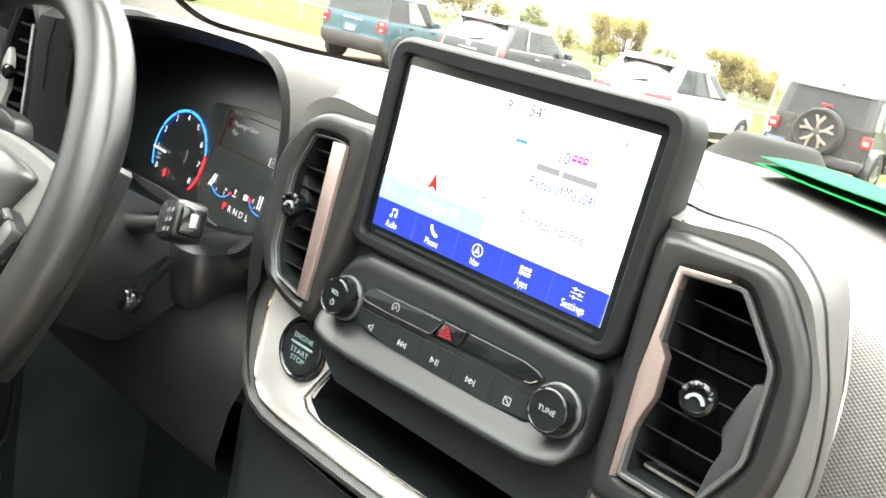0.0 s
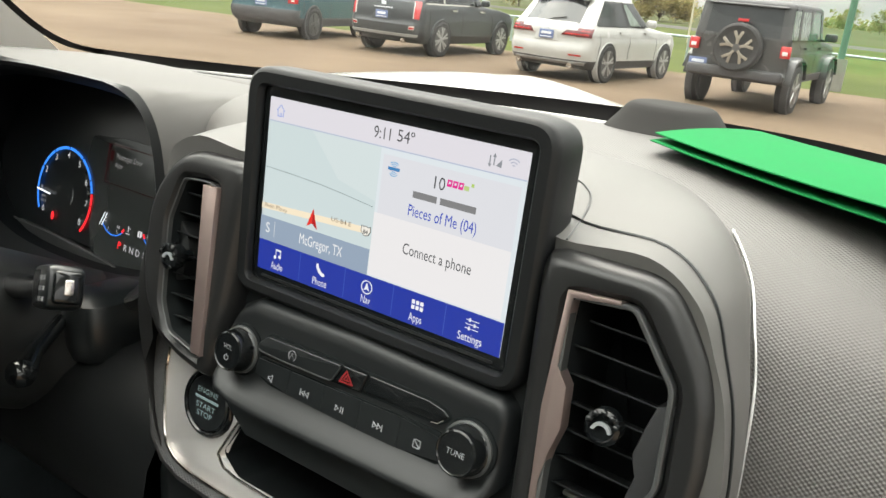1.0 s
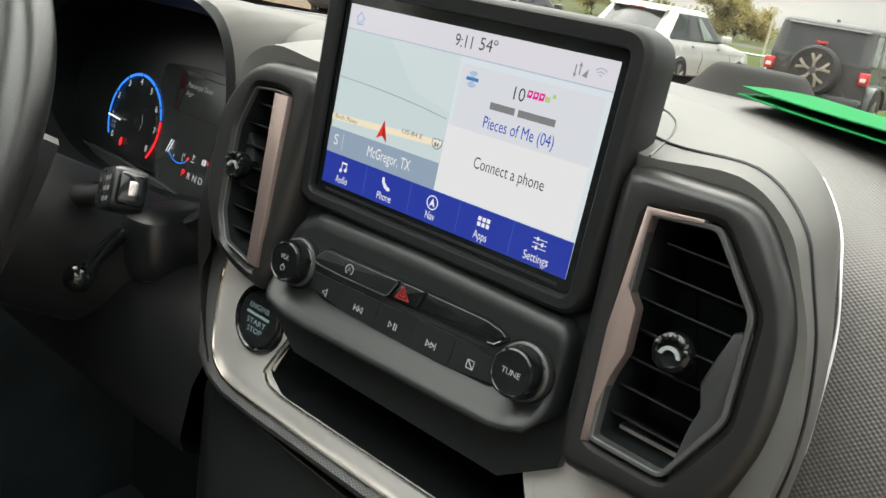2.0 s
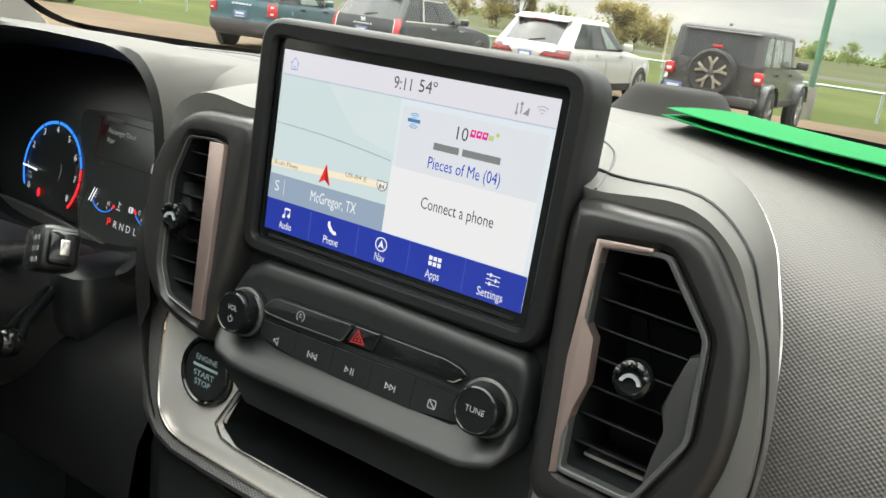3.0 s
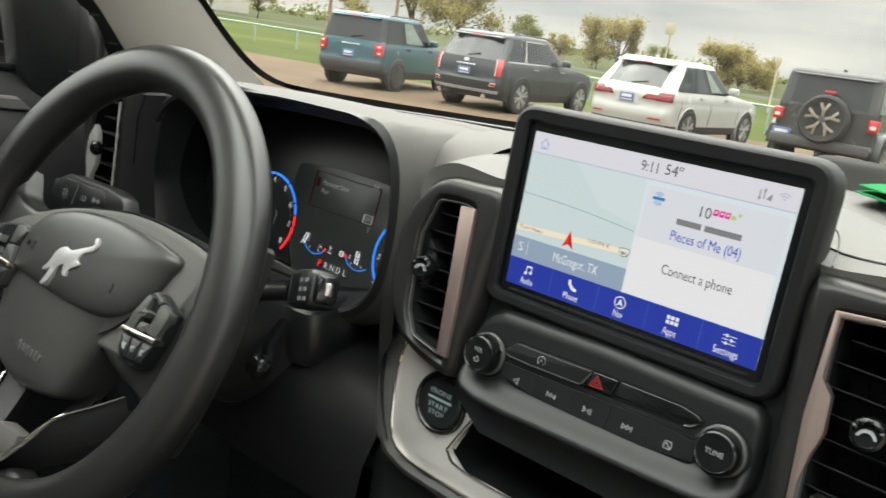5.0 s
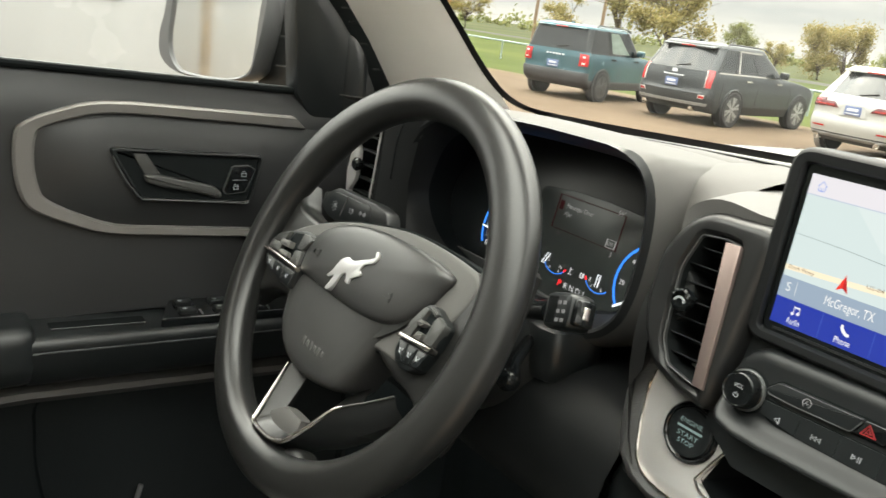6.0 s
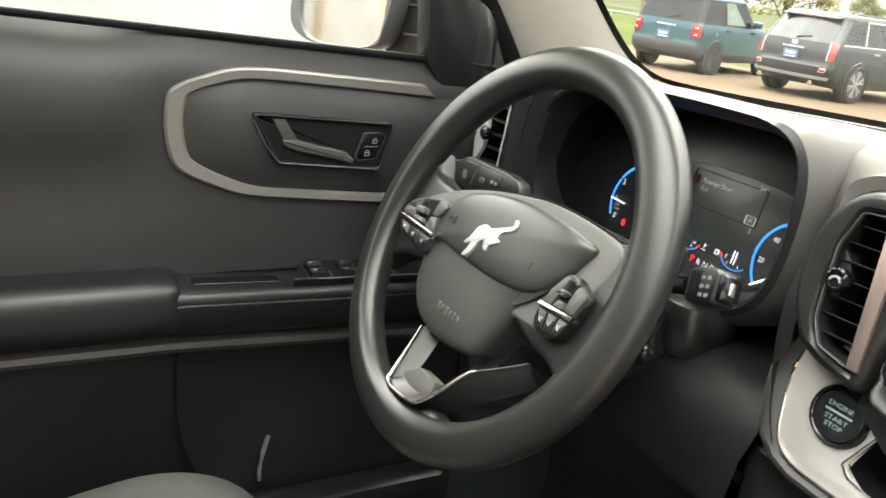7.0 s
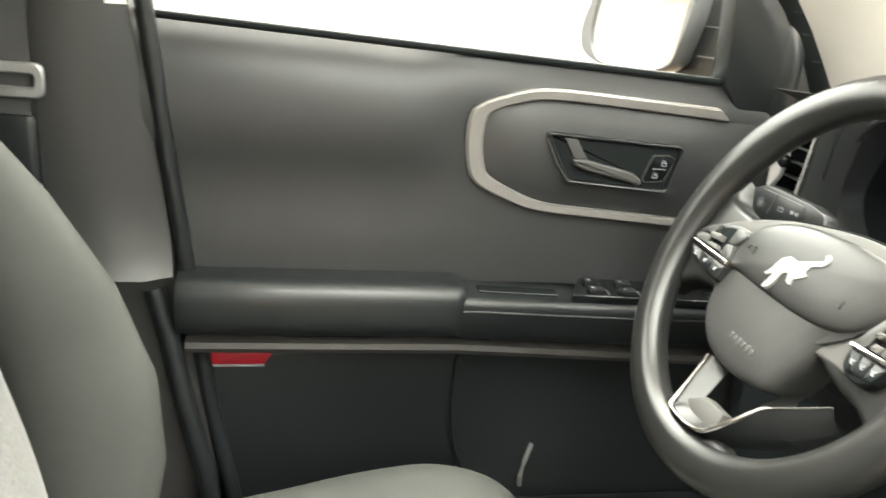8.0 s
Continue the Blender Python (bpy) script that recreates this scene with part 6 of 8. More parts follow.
part("reflector", slab([(-0.046, 1.118), (0.046, 1.112), (0.028, 1.084), (-0.037, 1.083)], D_M, -0.004, 0.006, 0.001), REFLECT, door, "red door reflector")
part("reflector_lip", tube([D_M @ Vector(p) for p in ((-0.038, 1.0815, 0.006), (0.028, 1.082, 0.006))], 0.0018, 6), FAINT_MARK, door)
# window frame bits and glass
seal = [(DX - 0.012, y, 1.4985 - 0.037 * (y - 0.1)) for y in (-0.13, 0.1, 0.3, 0.5, 0.63)]
part("window_seal", tube(seal, 0.0045, 8), PIT, door, "black rubber window seal")
sail = [(0.588, 1.478), (0.618, 1.438), (0.70, 1.43), (0.78, 1.46), (0.74, 1.51), (0.655, 1.60), (0.60, 1.68), (0.574, 1.68), (0.577, 1.582)]
part("sail_panel", slab(sail, axes((DX - 0.012, 0, 0), (0, 1, 0), (0, 0, 1)), -0.02, 0.012, 0.004), BLACK, door, "black corner panel by the mirror")
gl = bmesh.new()
gl.faces.new([gl.verts.new(p) for p in ((DX - 0.03, -0.13, 1.47), (DX - 0.03, 0.60, 1.45), (DX + 0.0, 0.50, 1.83), (DX + 0.0, -0.13, 1.83))])
g = part("door_glass", gl, SIDEGLASS, door, "clear side window glass")
g.visible_shadow = False
inwards(g, Vector((1, 0, 0)))

# door mirror
MM = axes((-1.055, 0.592, 1.535), Vector((0.93, 0.35, 0)), (0, 0, 1))
mir = thing("door_mirror", "black door mirror outside the driver's window", "door mirror", (-0.95, 0.62, 1.45))
m_out = smooth2([(-0.1226, 0.0133), (-0.134, -0.021), (-0.132, -0.056), (-0.110, -0.0755), (-0.0703, -0.0825), (-0.0021, -0.081), (0.0559, -0.0735), (0.0827, -0.0614), (0.0911, -0.0388), (0.1038, 0.0078), (0.112, 0.075), (0.095, 0.105), (0.0, 0.112), (-0.085, 0.105), (-0.108, 0.08)], 3)
m_in = smooth2([(-0.1007, 0.0157), (-0.1065, -0.033), (-0.0938, -0.0635), (-0.0668, -0.0765), (-0.0047, -0.0765), (0.0421, -0.0708), (0.0725, -0.0573), (0.0832, -0.036), (0.0919, 0.036), (0.100, 0.075), (0.085, 0.095), (0.0, 0.102), (-0.070, 0.095), (-0.090, 0.07)], 3)
rings = [[MM @ Vector((x, y, z)) for x, y in inset(m_out, d)] for d, z in ((0.05, -0.10), (0.02, -0.07), (0.0, -0.02), (0.001, 0.004), (0.004, 0.009))]
rings += [[MM @ Vector((x, y, z)) for x, y in inset(radial(m_in, (0.0, 0.01)), d)] for d, z in ((-0.002, 0.009), (0.002, 0.003))]
rings[:5] = [[MM @ Vector((x, y, z)) for x, y in radial(inset(m_out, d), (0.0, 0.01))] for d, z in ((0.05, -0.10), (0.02, -0.07), (0.0, -0.02), (0.001, 0.004), (0.004, 0.009))]
part("housing", loft(rings, cap=(True, False)), surface("mirror_shell", (0.10, 0.10, 0.102), 0.35, vary=0.08), mir, "dark grey mirror shell")
part("mirror_glass", slab(inset(m_in, -0.001), MM, 0.0, 0.004), MIRROR, mir, "silvered mirror glass")
part("mount_arm", slab([(0.053, 0.13), (0.150, 0.13), (0.165, -0.085), (0.11, -0.083), (0.0529, -0.076), (0.0582, -0.0425)], MM, -0.07, -0.03, 0.008, 3), DARK, mir, "black mounting arm")
part("arm_root", box((-0.845, 0.672, 1.50), (0.17, 0.045, 0.13), 0.012), BLACK, mir, "black root of the mirror arm")
for a, b in [[(0.096, 0.0012), (0.1364, 0.0024)], [(0.0961, -0.0426), (0.1392, -0.0409)]]:
    part("arm_line", tube([MM @ Vector((*a, -0.0295)), MM @ Vector((*b, -0.0295))], 0.0022, 6), LIP, mir, "pale moulded line")
pole_ = thing("light_pole", "weathered brown pole that shows in the door mirror", "pole", (-3.0, -2.93, 0))
part("shaft", lathe([(0.036, 0.0), (0.034, 0.3), (0.031, 2.0), (0.029, 4.0), (0.001, 4.01)], pose(-3.0, -2.93, 0), 16), surface("weathered_pole", (0.20, 0.15, 0.10), 0.8, vary=0.3), pole_)

# ---------------------------------------------------------------- windscreen, pillars, roof
def screen_pt(x, z):
    return (x, 1.14 - 0.9 * x * x - (z - 1.475) * 1.05, z)


wxs = [-0.62 + i * 0.0775 for i in range(17)]
wzs = [1.476, 1.53, 1.6, 1.7, 1.84]
windscreen = solid("windscreen", loft([[screen_pt(x, z) for x in wxs] for z in wzs], closed=False), WINDSCREEN, "clear raked car windscreen with faint reflections", "windscreen", "structure")
windscreen.visible_shadow = False
inwards(windscreen, Vector((0, -1, 0)))
edge_line = [(-0.583, 1.9), (-0.585, 1.75), (-0.588, 1.606), (-0.590, 1.555), (-0.588, 1.525), (-0.580, 1.508), (-0.562, 1.500), (-0.50, 1.4955), (-0.4, 1.493), (-0.2, 1.495), (0.0, 1.499), (0.2, 1.499), (0.4, 1.493), (0.52, 1.494), (0.575, 1.504), (0.590, 1.53), (0.588, 1.65), (0.583, 1.9)]
inner = [Vector(screen_pt(x, z)) - Vector((0, 0.004, 0)) for x, z in edge_line]
outer = [Vector(screen_pt(x * 1.012, 1.478 if abs(x) < 0.56 else z - 0.006)) - Vector((0, 0.003, 0)) for x, z in edge_line]
solid("windscreen_band", loft([smooth_path(inner, 3), smooth_path(outer, 3)], closed=False), FRIT, "black printed band round the windscreen", "trim", "structure")

for s in (-1, 1):
    p_in = [Vector(screen_pt(0.5935 * s, z)) - Vector((0, 0.002, 0)) for z in (1.49, 1.53, 1.57, 1.62, 1.72, 1.84)]
    p_out = [Vector((s * x, y, z)) for x, y, z in ((0.735, 0.722, 1.478), (0.732, 0.692, 1.52), (0.728, 0.664, 1.556), (0.72, 0.622, 1.60), (0.70, 0.53, 1.70), (0.67, 0.42, 1.83))]
    mid = [a.lerp(b, 0.5) + Vector((0.01 * -s, -0.028, 0.0)) for a, b in zip(p_in, p_out)]
    q1 = [a.lerp(b, 0.12) + Vector((0, -0.008, 0.0)) for a, b in zip(p_in, p_out)]
    q2 = [a.lerp(b, 0.85) + Vector((0.008 * -s, -0.014, 0.0)) for a, b in zip(p_in, p_out)]
    pil = thing("windscreen_pillar", "pale grey cloth-textured windscreen pillar trim", "pillar trim", (0.66 * s, 0.7, 1.5), kind="structure")
    part("pillar_cover", loft([p_in, q1, mid, q2, p_out], closed=False), LINER, pil, "pale pillar cover")
    if s < 0:
        for t in (0.35, 0.6, 0.8, 0.93):
            a = p_out[0].lerp(p_out[3], t)
            part("airbag_tab", box(a + Vector((0.012, -0.014, 0)), (0.003, 0.010, 0.002)), DARK, pil)
door_post = loft([[(-0.745, 0.745, 1.44), (-0.74, 0.70, 1.53), (-0.728, 0.63, 1.61), (-0.70, 0.45, 1.83)], [(-0.79, 0.73, 1.43), (-0.79, 0.66, 1.53), (-0.785, 0.60, 1.61), (-0.76, 0.43, 1.83)]], closed=False)
solid("door_weatherstrip", door_post, BLACK, "black rubber door weatherstrip by the pillar", "trim", "structure")

roof_y = ((0.72, 1.842), (0.56, 1.862), (0.54, 1.866), (0.0, 1.896), (-0.9, 1.89), (-1.7, 1.85))
roof_x = (-0.76, -0.62, -0.52, 0.52, 0.62, 0.76)


def roof_pt(i, j):
    (y, z), x = roof_y[i], roof_x[j]
    return (x, y - 0.25 * x * x * (i < 2), z - 0.10 * (abs(x) / 0.72) ** 3)


liner = bmesh.new()
grid = [[liner.verts.new(roof_pt(i, j)) for j in range(6)] for i in range(6)]
for i in range(5):
    for j in range(5):
        if not (i == 2 and j == 2):
            liner.faces.new((grid[i][j], grid[i][j + 1], grid[i + 1][j + 1], grid[i + 1][j]))
solid("headliner", liner, LINER, "pale grey cloth headliner with an added opening for top light", "ceiling", "structure")
# unseen opening, added so that daylight reaches the wheel and dash from above
rg = bmesh.new()
rg.faces.new([rg.verts.new(roof_pt(i, j)) for i, j in ((2, 2), (2, 3), (3, 3), (3, 2))])
roof_glass = solid("roof_window", rg, SIDEGLASS, "unseen clear roof panel, added to let daylight onto the wheel and dash", "window", "structure")
roof_glass.visible_shadow = False
inwards(roof_glass, Vector((0, 0, -1)))
rl = [(-0.76, y, z) for y, z in ((0.5, 1.80), (-0.13, 1.81), (-0.9, 1.80), (-1.7, 1.76))]
solid("roof_rail", tube(rl, 0.03, 8), LINER, "pale roof rail trim over the door", "trim", "structure")

# centre pillar beside the seat
bp = thing("centre_pillar", "dark grey centre pillar trim beside the driver's seat", "pillar trim", (-0.76, -0.2, 0.9), kind="structure")
pr = []
for z, y0, y1, d in ((0.70, -0.02, -0.45, 0.0), (0.93, -0.03, -0.42, 0.0), (1.10, -0.058, -0.40, 0.0), (1.19, -0.072, -0.38, 0.004), (1.213, -0.08, -0.38, 0.02), (1.24, -0.082, -0.37, 0.004), (1.32, -0.092, -0.35, 0.0), (1.42, -0.11, -0.33, 0.0), (1.52, -0.125, -0.30, -0.004)):
    pr.append([(DX - 0.03, y0 + 0.005, z), (DX + 0.012 + d, y0, z), (DX + 0.03 + d, y0 - 0.03, z), (DX + 0.032 + d, (y0 + y1) / 2, z), (DX + 0.02, y1, z), (DX - 0.03, y1, z)])
part("pillar_cover", loft(pr, closed=False), surface("pillar_plastic", (0.026, 0.026, 0.0255), 0.38, grain=0.3, vary=0.1), bp, "dark grey plastic pillar cover")
pr = []
for z, y0, y1 in ((1.515, -0.125, -0.30), (1.62, -0.15, -0.29), (1.83, -0.18, -0.28)):
    pr.append([(DX - 0.03, y0 + 0.005, z), (DX + 0.010, y0, z), (DX + 0.026, y0 - 0.03, z), (DX + 0.028, (y0 + y1) / 2, z), (DX + 0.016, y1, z), (DX - 0.03, y1, z)])
part("upper_cover", loft(pr, closed=False), LINER, bp, "pale upper pillar cover")
part("pillar_seal", tube(smooth_path([(DX + 0.010, -0.110, 1.53), (DX + 0.012, -0.082, 1.33), (DX + 0.013, -0.060, 1.18), (DX + 0.012, -0.040, 1.05), (DX + 0.010, -0.010, 0.9), (DX + 0.008, 0.022, 0.75)], 4), 0.010, 10), BLACK, bp, "black rubber door seal")
part("lower_rib", tube([(DX + 0.035, -0.10, 1.20), (DX + 0.042, -0.085, 1.15), (DX + 0.045, -0.065, 1.05), (DX + 0.045, -0.04, 0.95), (DX + 0.045, -0.02, 0.8)], 0.012, 10), DOORP, bp, "rounded lower pillar rib")

belt = thing("seat_belt", "dark seat belt with a metal guide loop on the pillar", "seat belt", (-0.70, -0.22, 1.0))
part("webbing", loft([[(-0.716, -0.215, 1.56), (-0.716, -0.262, 1.56)], [(-0.712, -0.213, 1.45), (-0.712, -0.26, 1.45)], [(-0.705, -0.22, 1.2), (-0.705, -0.265, 1.2)], [(-0.70, -0.22, 0.85), (-0.70, -0.265, 0.85)]], closed=False), WEB, belt, "dark woven webbing")
part("guide_loop", frame_ring(rounded(rect(0.068, 0.036), 0.010, 4), rounded(rect(0.050, 0.014), 0.005, 4), axes((-0.708, -0.233, 1.436), (0, 1, 0), (0, 0, 1)), -0.004, 0.006, 0.002), STEEL, belt, "bright guide loop")
part("height_slider", box((-0.716, -0.235, 1.30), (0.02, 0.05, 0.20), 0.006), BLACK, belt, "black height slider")

# ---------------------------------------------------------------- driver's seat
seat = thing("driver_seat", "grey cloth driver's seat with darker smooth side bolsters", "car seat", (-0.385, 0.05, 0.7))


def seat_slab(sections):
    return loft(sections)


def oval(cx, cy, cz, w, h, tilt=0.0, n=20, p=0.6):
    out = []
    for i in range(n):
        a = 2 * math.pi * i / n
        c, s = math.cos(a), math.sin(a)
        out.append((cx + w * math.copysign(abs(c) ** p, c), cy + tilt * h * math.copysign(abs(s) ** p, s), cz + h * math.copysign(abs(s) ** p, s)))
    return out


def dense(rings, n=4):
    """More rings along a smooth curve through those given."""
    return [list(r) for r in zip(*[smooth_path(c, n) for c in zip(*rings)])]


part("cushion", seat_slab(dense([oval(-0.385, y, z + 0.02, w, h) for y, z, w, h in ((-0.16, 0.84, 0.17, 0.06), (-0.12, 0.855, 0.185, 0.075), (0.1, 0.905, 0.19, 0.082), (0.24, 0.935, 0.19, 0.08), (0.32, 0.935, 0.18, 0.07), (0.365, 0.905, 0.16, 0.05), (0.383, 0.88, 0.13, 0.025))])), CLOTH, seat, "light grey woven cloth cushion")
for s in (-1, 1):
    part("cushion_bolster", seat_slab(dense([oval(-0.385 + s * x, y, z + 0.028, w, h, p=0.8) for y, z, x, w, h in ((-0.18, 0.82, 0.215, 0.03, 0.04), (-0.13, 0.84, 0.215, 0.055, 0.08), (0.05, 0.875, 0.215, 0.06, 0.09), (0.16, 0.902, 0.213, 0.06, 0.09), (0.24, 0.915, 0.208, 0.06, 0.086), (0.31, 0.903, 0.203, 0.057, 0.076), (0.36, 0.870, 0.195, 0.05, 0.055), (0.385, 0.845, 0.185, 0.03, 0.02))])), BOLSTER, seat, "smooth dark grey cushion bolster")
    seamp = [(-0.385 + s * x, y, z + 0.022) for y, x, z in ((-0.1, 0.168, 0.917), (0.1, 0.168, 0.964), (0.22, 0.168, 0.990), (0.30, 0.163, 0.988), (0.345, 0.152, 0.962))]
    part("piping", tube(smooth_path(seamp, 4), 0.0022, 6), DARK, seat, "dark seam piping")


def back_ring(z, w, th, lean, bulge=0.0):
    cy = -0.20 - lean
    return [(-0.385 + w * math.copysign(abs(math.cos(a)) ** 0.6, math.cos(a)), cy + th * math.copysign(abs(math.sin(a)) ** 0.7, math.sin(a)), z) for a in [2 * math.pi * i / 24 for i in range(24)]]


part("backrest", loft(dense([back_ring(z, w, th, ln) for z, w, th, ln in ((0.86, 0.15, 0.05, 0.0), (0.95, 0.17, 0.065, 0.01), (1.1, 0.175, 0.07, 0.035), (1.25, 0.175, 0.065, 0.07), (1.4, 0.165, 0.06, 0.11), (1.5, 0.14, 0.05, 0.145), (1.54, 0.11, 0.03, 0.155))])), CLOTH, seat, "light grey woven cloth backrest")
for s in (-1, 1):
    bol = []
    for z, x, y, r in ((0.87, 0.20, -0.16, 0.035), (0.95, 0.215, -0.135, 0.06), (1.05, 0.222, -0.13, 0.07), (1.15, 0.222, -0.14, 0.072), (1.25, 0.215, -0.17, 0.068), (1.35, 0.20, -0.215, 0.06), (1.45, 0.175, -0.27, 0.05), (1.52, 0.14, -0.32, 0.035)):
        bol.append([(-0.385 + s * (x + 0.75 * r * math.cos(a)), y + r * 1.1 * math.sin(a) - 0.02, z) for a in [2 * math.pi * i / 16 for i in range(16)]])
    part("back_bolster", loft(bol), BOLSTER, seat, "smooth grey backrest bolster")
hr = [[(-0.385 + 0.13 * k * math.copysign(abs(math.cos(a)) ** 0.6, math.cos(a)), -0.40 + 0.05 * k * math.sin(a), z) for a in [2 * math.pi * i / 20 for i in range(20)]] for z, k in ((1.57, 0.7), (1.60, 0.95), (1.68, 1.0), (1.74, 0.85), (1.76, 0.5))]
part("headrest", loft(hr), CLOTH, seat, "grey cloth headrest")
part("seat_base", box((-0.385, 0.1, 0.76), (0.46, 0.50, 0.14), 0.03), BLACK, seat, "black seat base")

# floor, pedals, sides that close the cabin
solid("cabin_floor", box((0.0, -0.38, 0.66), (1.60, 2.8, 0.05), 0.0), CARPET, "dark carpeted cabin floor", "floor", "structure")
solid("kick_panel", box((-0.785, 0.93, 1.0), (0.03, 0.66, 0.76), 0.0), CARPET, "dark lining at the side of the footwell", "wall", "structure")
solid("rear_side_wall", box((DX - 0.03, -1.05, 1.05), (0.05, 1.2, 0.86), 0.01), DOORP, "dark rear door panel on the driver's side", "wall", "structure")
# the passenger door stands open on its front hinge
def swung(p, turn=58.0):
    """A point of the passenger door after it has swung out."""
    a = radians(turn)
    u, w = 0.70 - p[1], p[0] - 0.80
    return (0.80 + u * math.sin(a) + w * math.cos(a), 0.70 - u * math.cos(a) + w * math.sin(a), p[2])


solid("passenger_door", loft([[swung((0.80 - d, y, z)) for y in (-0.42, -0.2, 0.1, 0.4, 0.70)] for z, d in ((0.64, 0.0), (1.0, 0.01), (1.12, 0.05), (1.22, 0.055), (1.25, 0.01), (1.40, 0.02), (1.47, 0.0), (1.485, -0.03))], closed=False), DOORP, "dark grained passenger door panel, standing open", "door", "structure")
solid("passenger_side_wall", box((0.80, -1.05, 1.04), (0.06, 1.30, 0.76), 0.02), DARK, "dark rear door panel on the passenger side", "wall", "structure")
solid("passenger_kick_panel", box((0.80, 0.96, 1.0), (0.06, 0.60, 0.76), 0.0), CARPET, "dark lining at the passenger side of the footwell", "wall", "structure")
solid("rear_wall", box((0.0, -1.72, 1.05), (1.56, 0.05, 0.86), 0.01), DARK, "dark tailgate lining behind the seats", "wall", "structure")
TINT = pane("privacy_glass", (0.20, 0.22, 0.21), 0.0, 1.45, 0.8)
for nm, pts, way, lab in (("rear_side_window", ((-0.79, -0.30, 1.46), (-0.79, -1.70, 1.46), (-0.72, -1.70, 1.84), (-0.72, -0.30, 1.86)), (1, 0, 0), "dark tinted rear side window"), ("rear_side_window", ((0.79, -0.30, 1.40), (0.79, -1.70, 1.40), (0.72, -1.70, 1.84), (0.72, -0.30, 1.86)), (-1, 0, 0), "dark tinted rear side window"), ("passenger_window", ((0.80, -0.30, 1.48), (0.80, 0.66, 1.46), (0.75, 0.46, 1.84), (0.74, -0.30, 1.85)), (-1, 0, 0), "clear passenger door window"), ("rear_window", ((-0.78, -1.72, 1.46), (0.78, -1.72, 1.46), (0.74, -1.70, 1.86), (-0.74, -1.70, 1.86)), (0, 1, 0), "dark tinted tailgate window")):
    bm = bmesh.new()
    clear = nm == "passenger_window"
    bm.faces.new([bm.verts.new(swung(p) if clear else p) for p in pts])
    g = solid(nm, bm, SIDEGLASS if clear else TINT, lab, "window", "structure")
    g.visible_shadow = not clear
    inwards(g, Vector(way))
pedal = thing("pedal", "dark pedal in the driver's footwell", "pedal", (-0.36, 0.78, 0.9))
part("pad", box((0, 0, 0), (0.07, 0.11, 0.02), 0.006, axes((-0.36, 0.78, 0.93), (1, 0, 0), (0, 0.4, 1))), BLACK, pedal, "ribbed rubber pedal pad")
part("arm", tube([(-0.36, 0.80, 0.95), (-0.36, 0.84, 1.1)], 0.008, 8), DARK, pedal)

# ---------------------------------------------------------------- green card folder on the dashboard
folder = thing("paper_folder", "bright green folded card folder lying on the dashboard", "folder", (0.3, 0.9, 1.506))
for (lift, curl, dx, dy) in ((0.0, 0.010, 0.0, 0.0), (0.003, 0.014, 0.001, 0.005)):
    rows = []
    for i in range(13):
        u = i / 12
        row = []
        for j in range(9):
            v = j / 8
            p = Vector((0.062 + dx, 0.848 + dy, 0)).lerp(Vector((0.30 + dx, 0.722, 0)), u)
            q = Vector((0.088 + dx, 1.045 + dy * 0.3, 0)).lerp(Vector((0.40 + dx, 0.955, 0)), u)
            w = p.lerp(q, v)
            z = 1.5065 - 0.012 * v ** 2 + lift + curl * (1 - u) ** 3 * 0.5 + (0.006 * lift / 0.003) * (1 - v) * u
            row.append((w.x, w.y, z))
        rows.append(row)
    bm = loft(rows, closed=False)
    geo = bmesh.ops.extrude_face_region(bm, geom=bm.faces[:])
    bmesh.ops.translate(bm, verts=[v for v in geo["geom"] if isinstance(v, bmesh.types.BMVert)], vec=(0, 0, 0.0008))
    part("cover_sheet", bm, GREEN, folder, "bright green card sheet")

# ---------------------------------------------------------------- bonnet of this car
bon = []
for y, z in ((1.17, 1.40), (1.3, 1.40), (1.5, 1.398), (1.75, 1.392), (1.95, 1.38), (2.08, 1.355), (2.14, 1.31), (2.16, 1.2)):
    row = []
    for x in [-0.95 + 0.05 * i for i in range(39)]:
        k = 0.052 * math.exp(-((abs(x) - 0.60) / 0.2) ** 2) - (0.12 * (abs(x) - 0.8) / 0.15 if abs(x) > 0.8 else 0)
        row.append((x, max(y - 0.25 * x * x, base_y(min(abs(x), 0.6)) + 0.03), z + k))
    bon.append(row)
solid("bonnet", loft(bon, closed=False), HOODW, "white painted bonnet of the car ahead of the windscreen", "bonnet", "structure")
solid("wiper_cowl", loft([[(x, base_y(x) + dy, z) for x in [-0.6 + 0.1 * i for i in range(13)]] for dy, z in ((-0.06, 1.40), (0.02, 1.41), (0.10, 1.43))], closed=False), BLACK, "black plastic cowl below the windscreen", "trim", "structure")


def at_az(az, d):
    return 0.22 + d * math.sin(radians(az)), 0.2 + d * math.cos(radians(az))


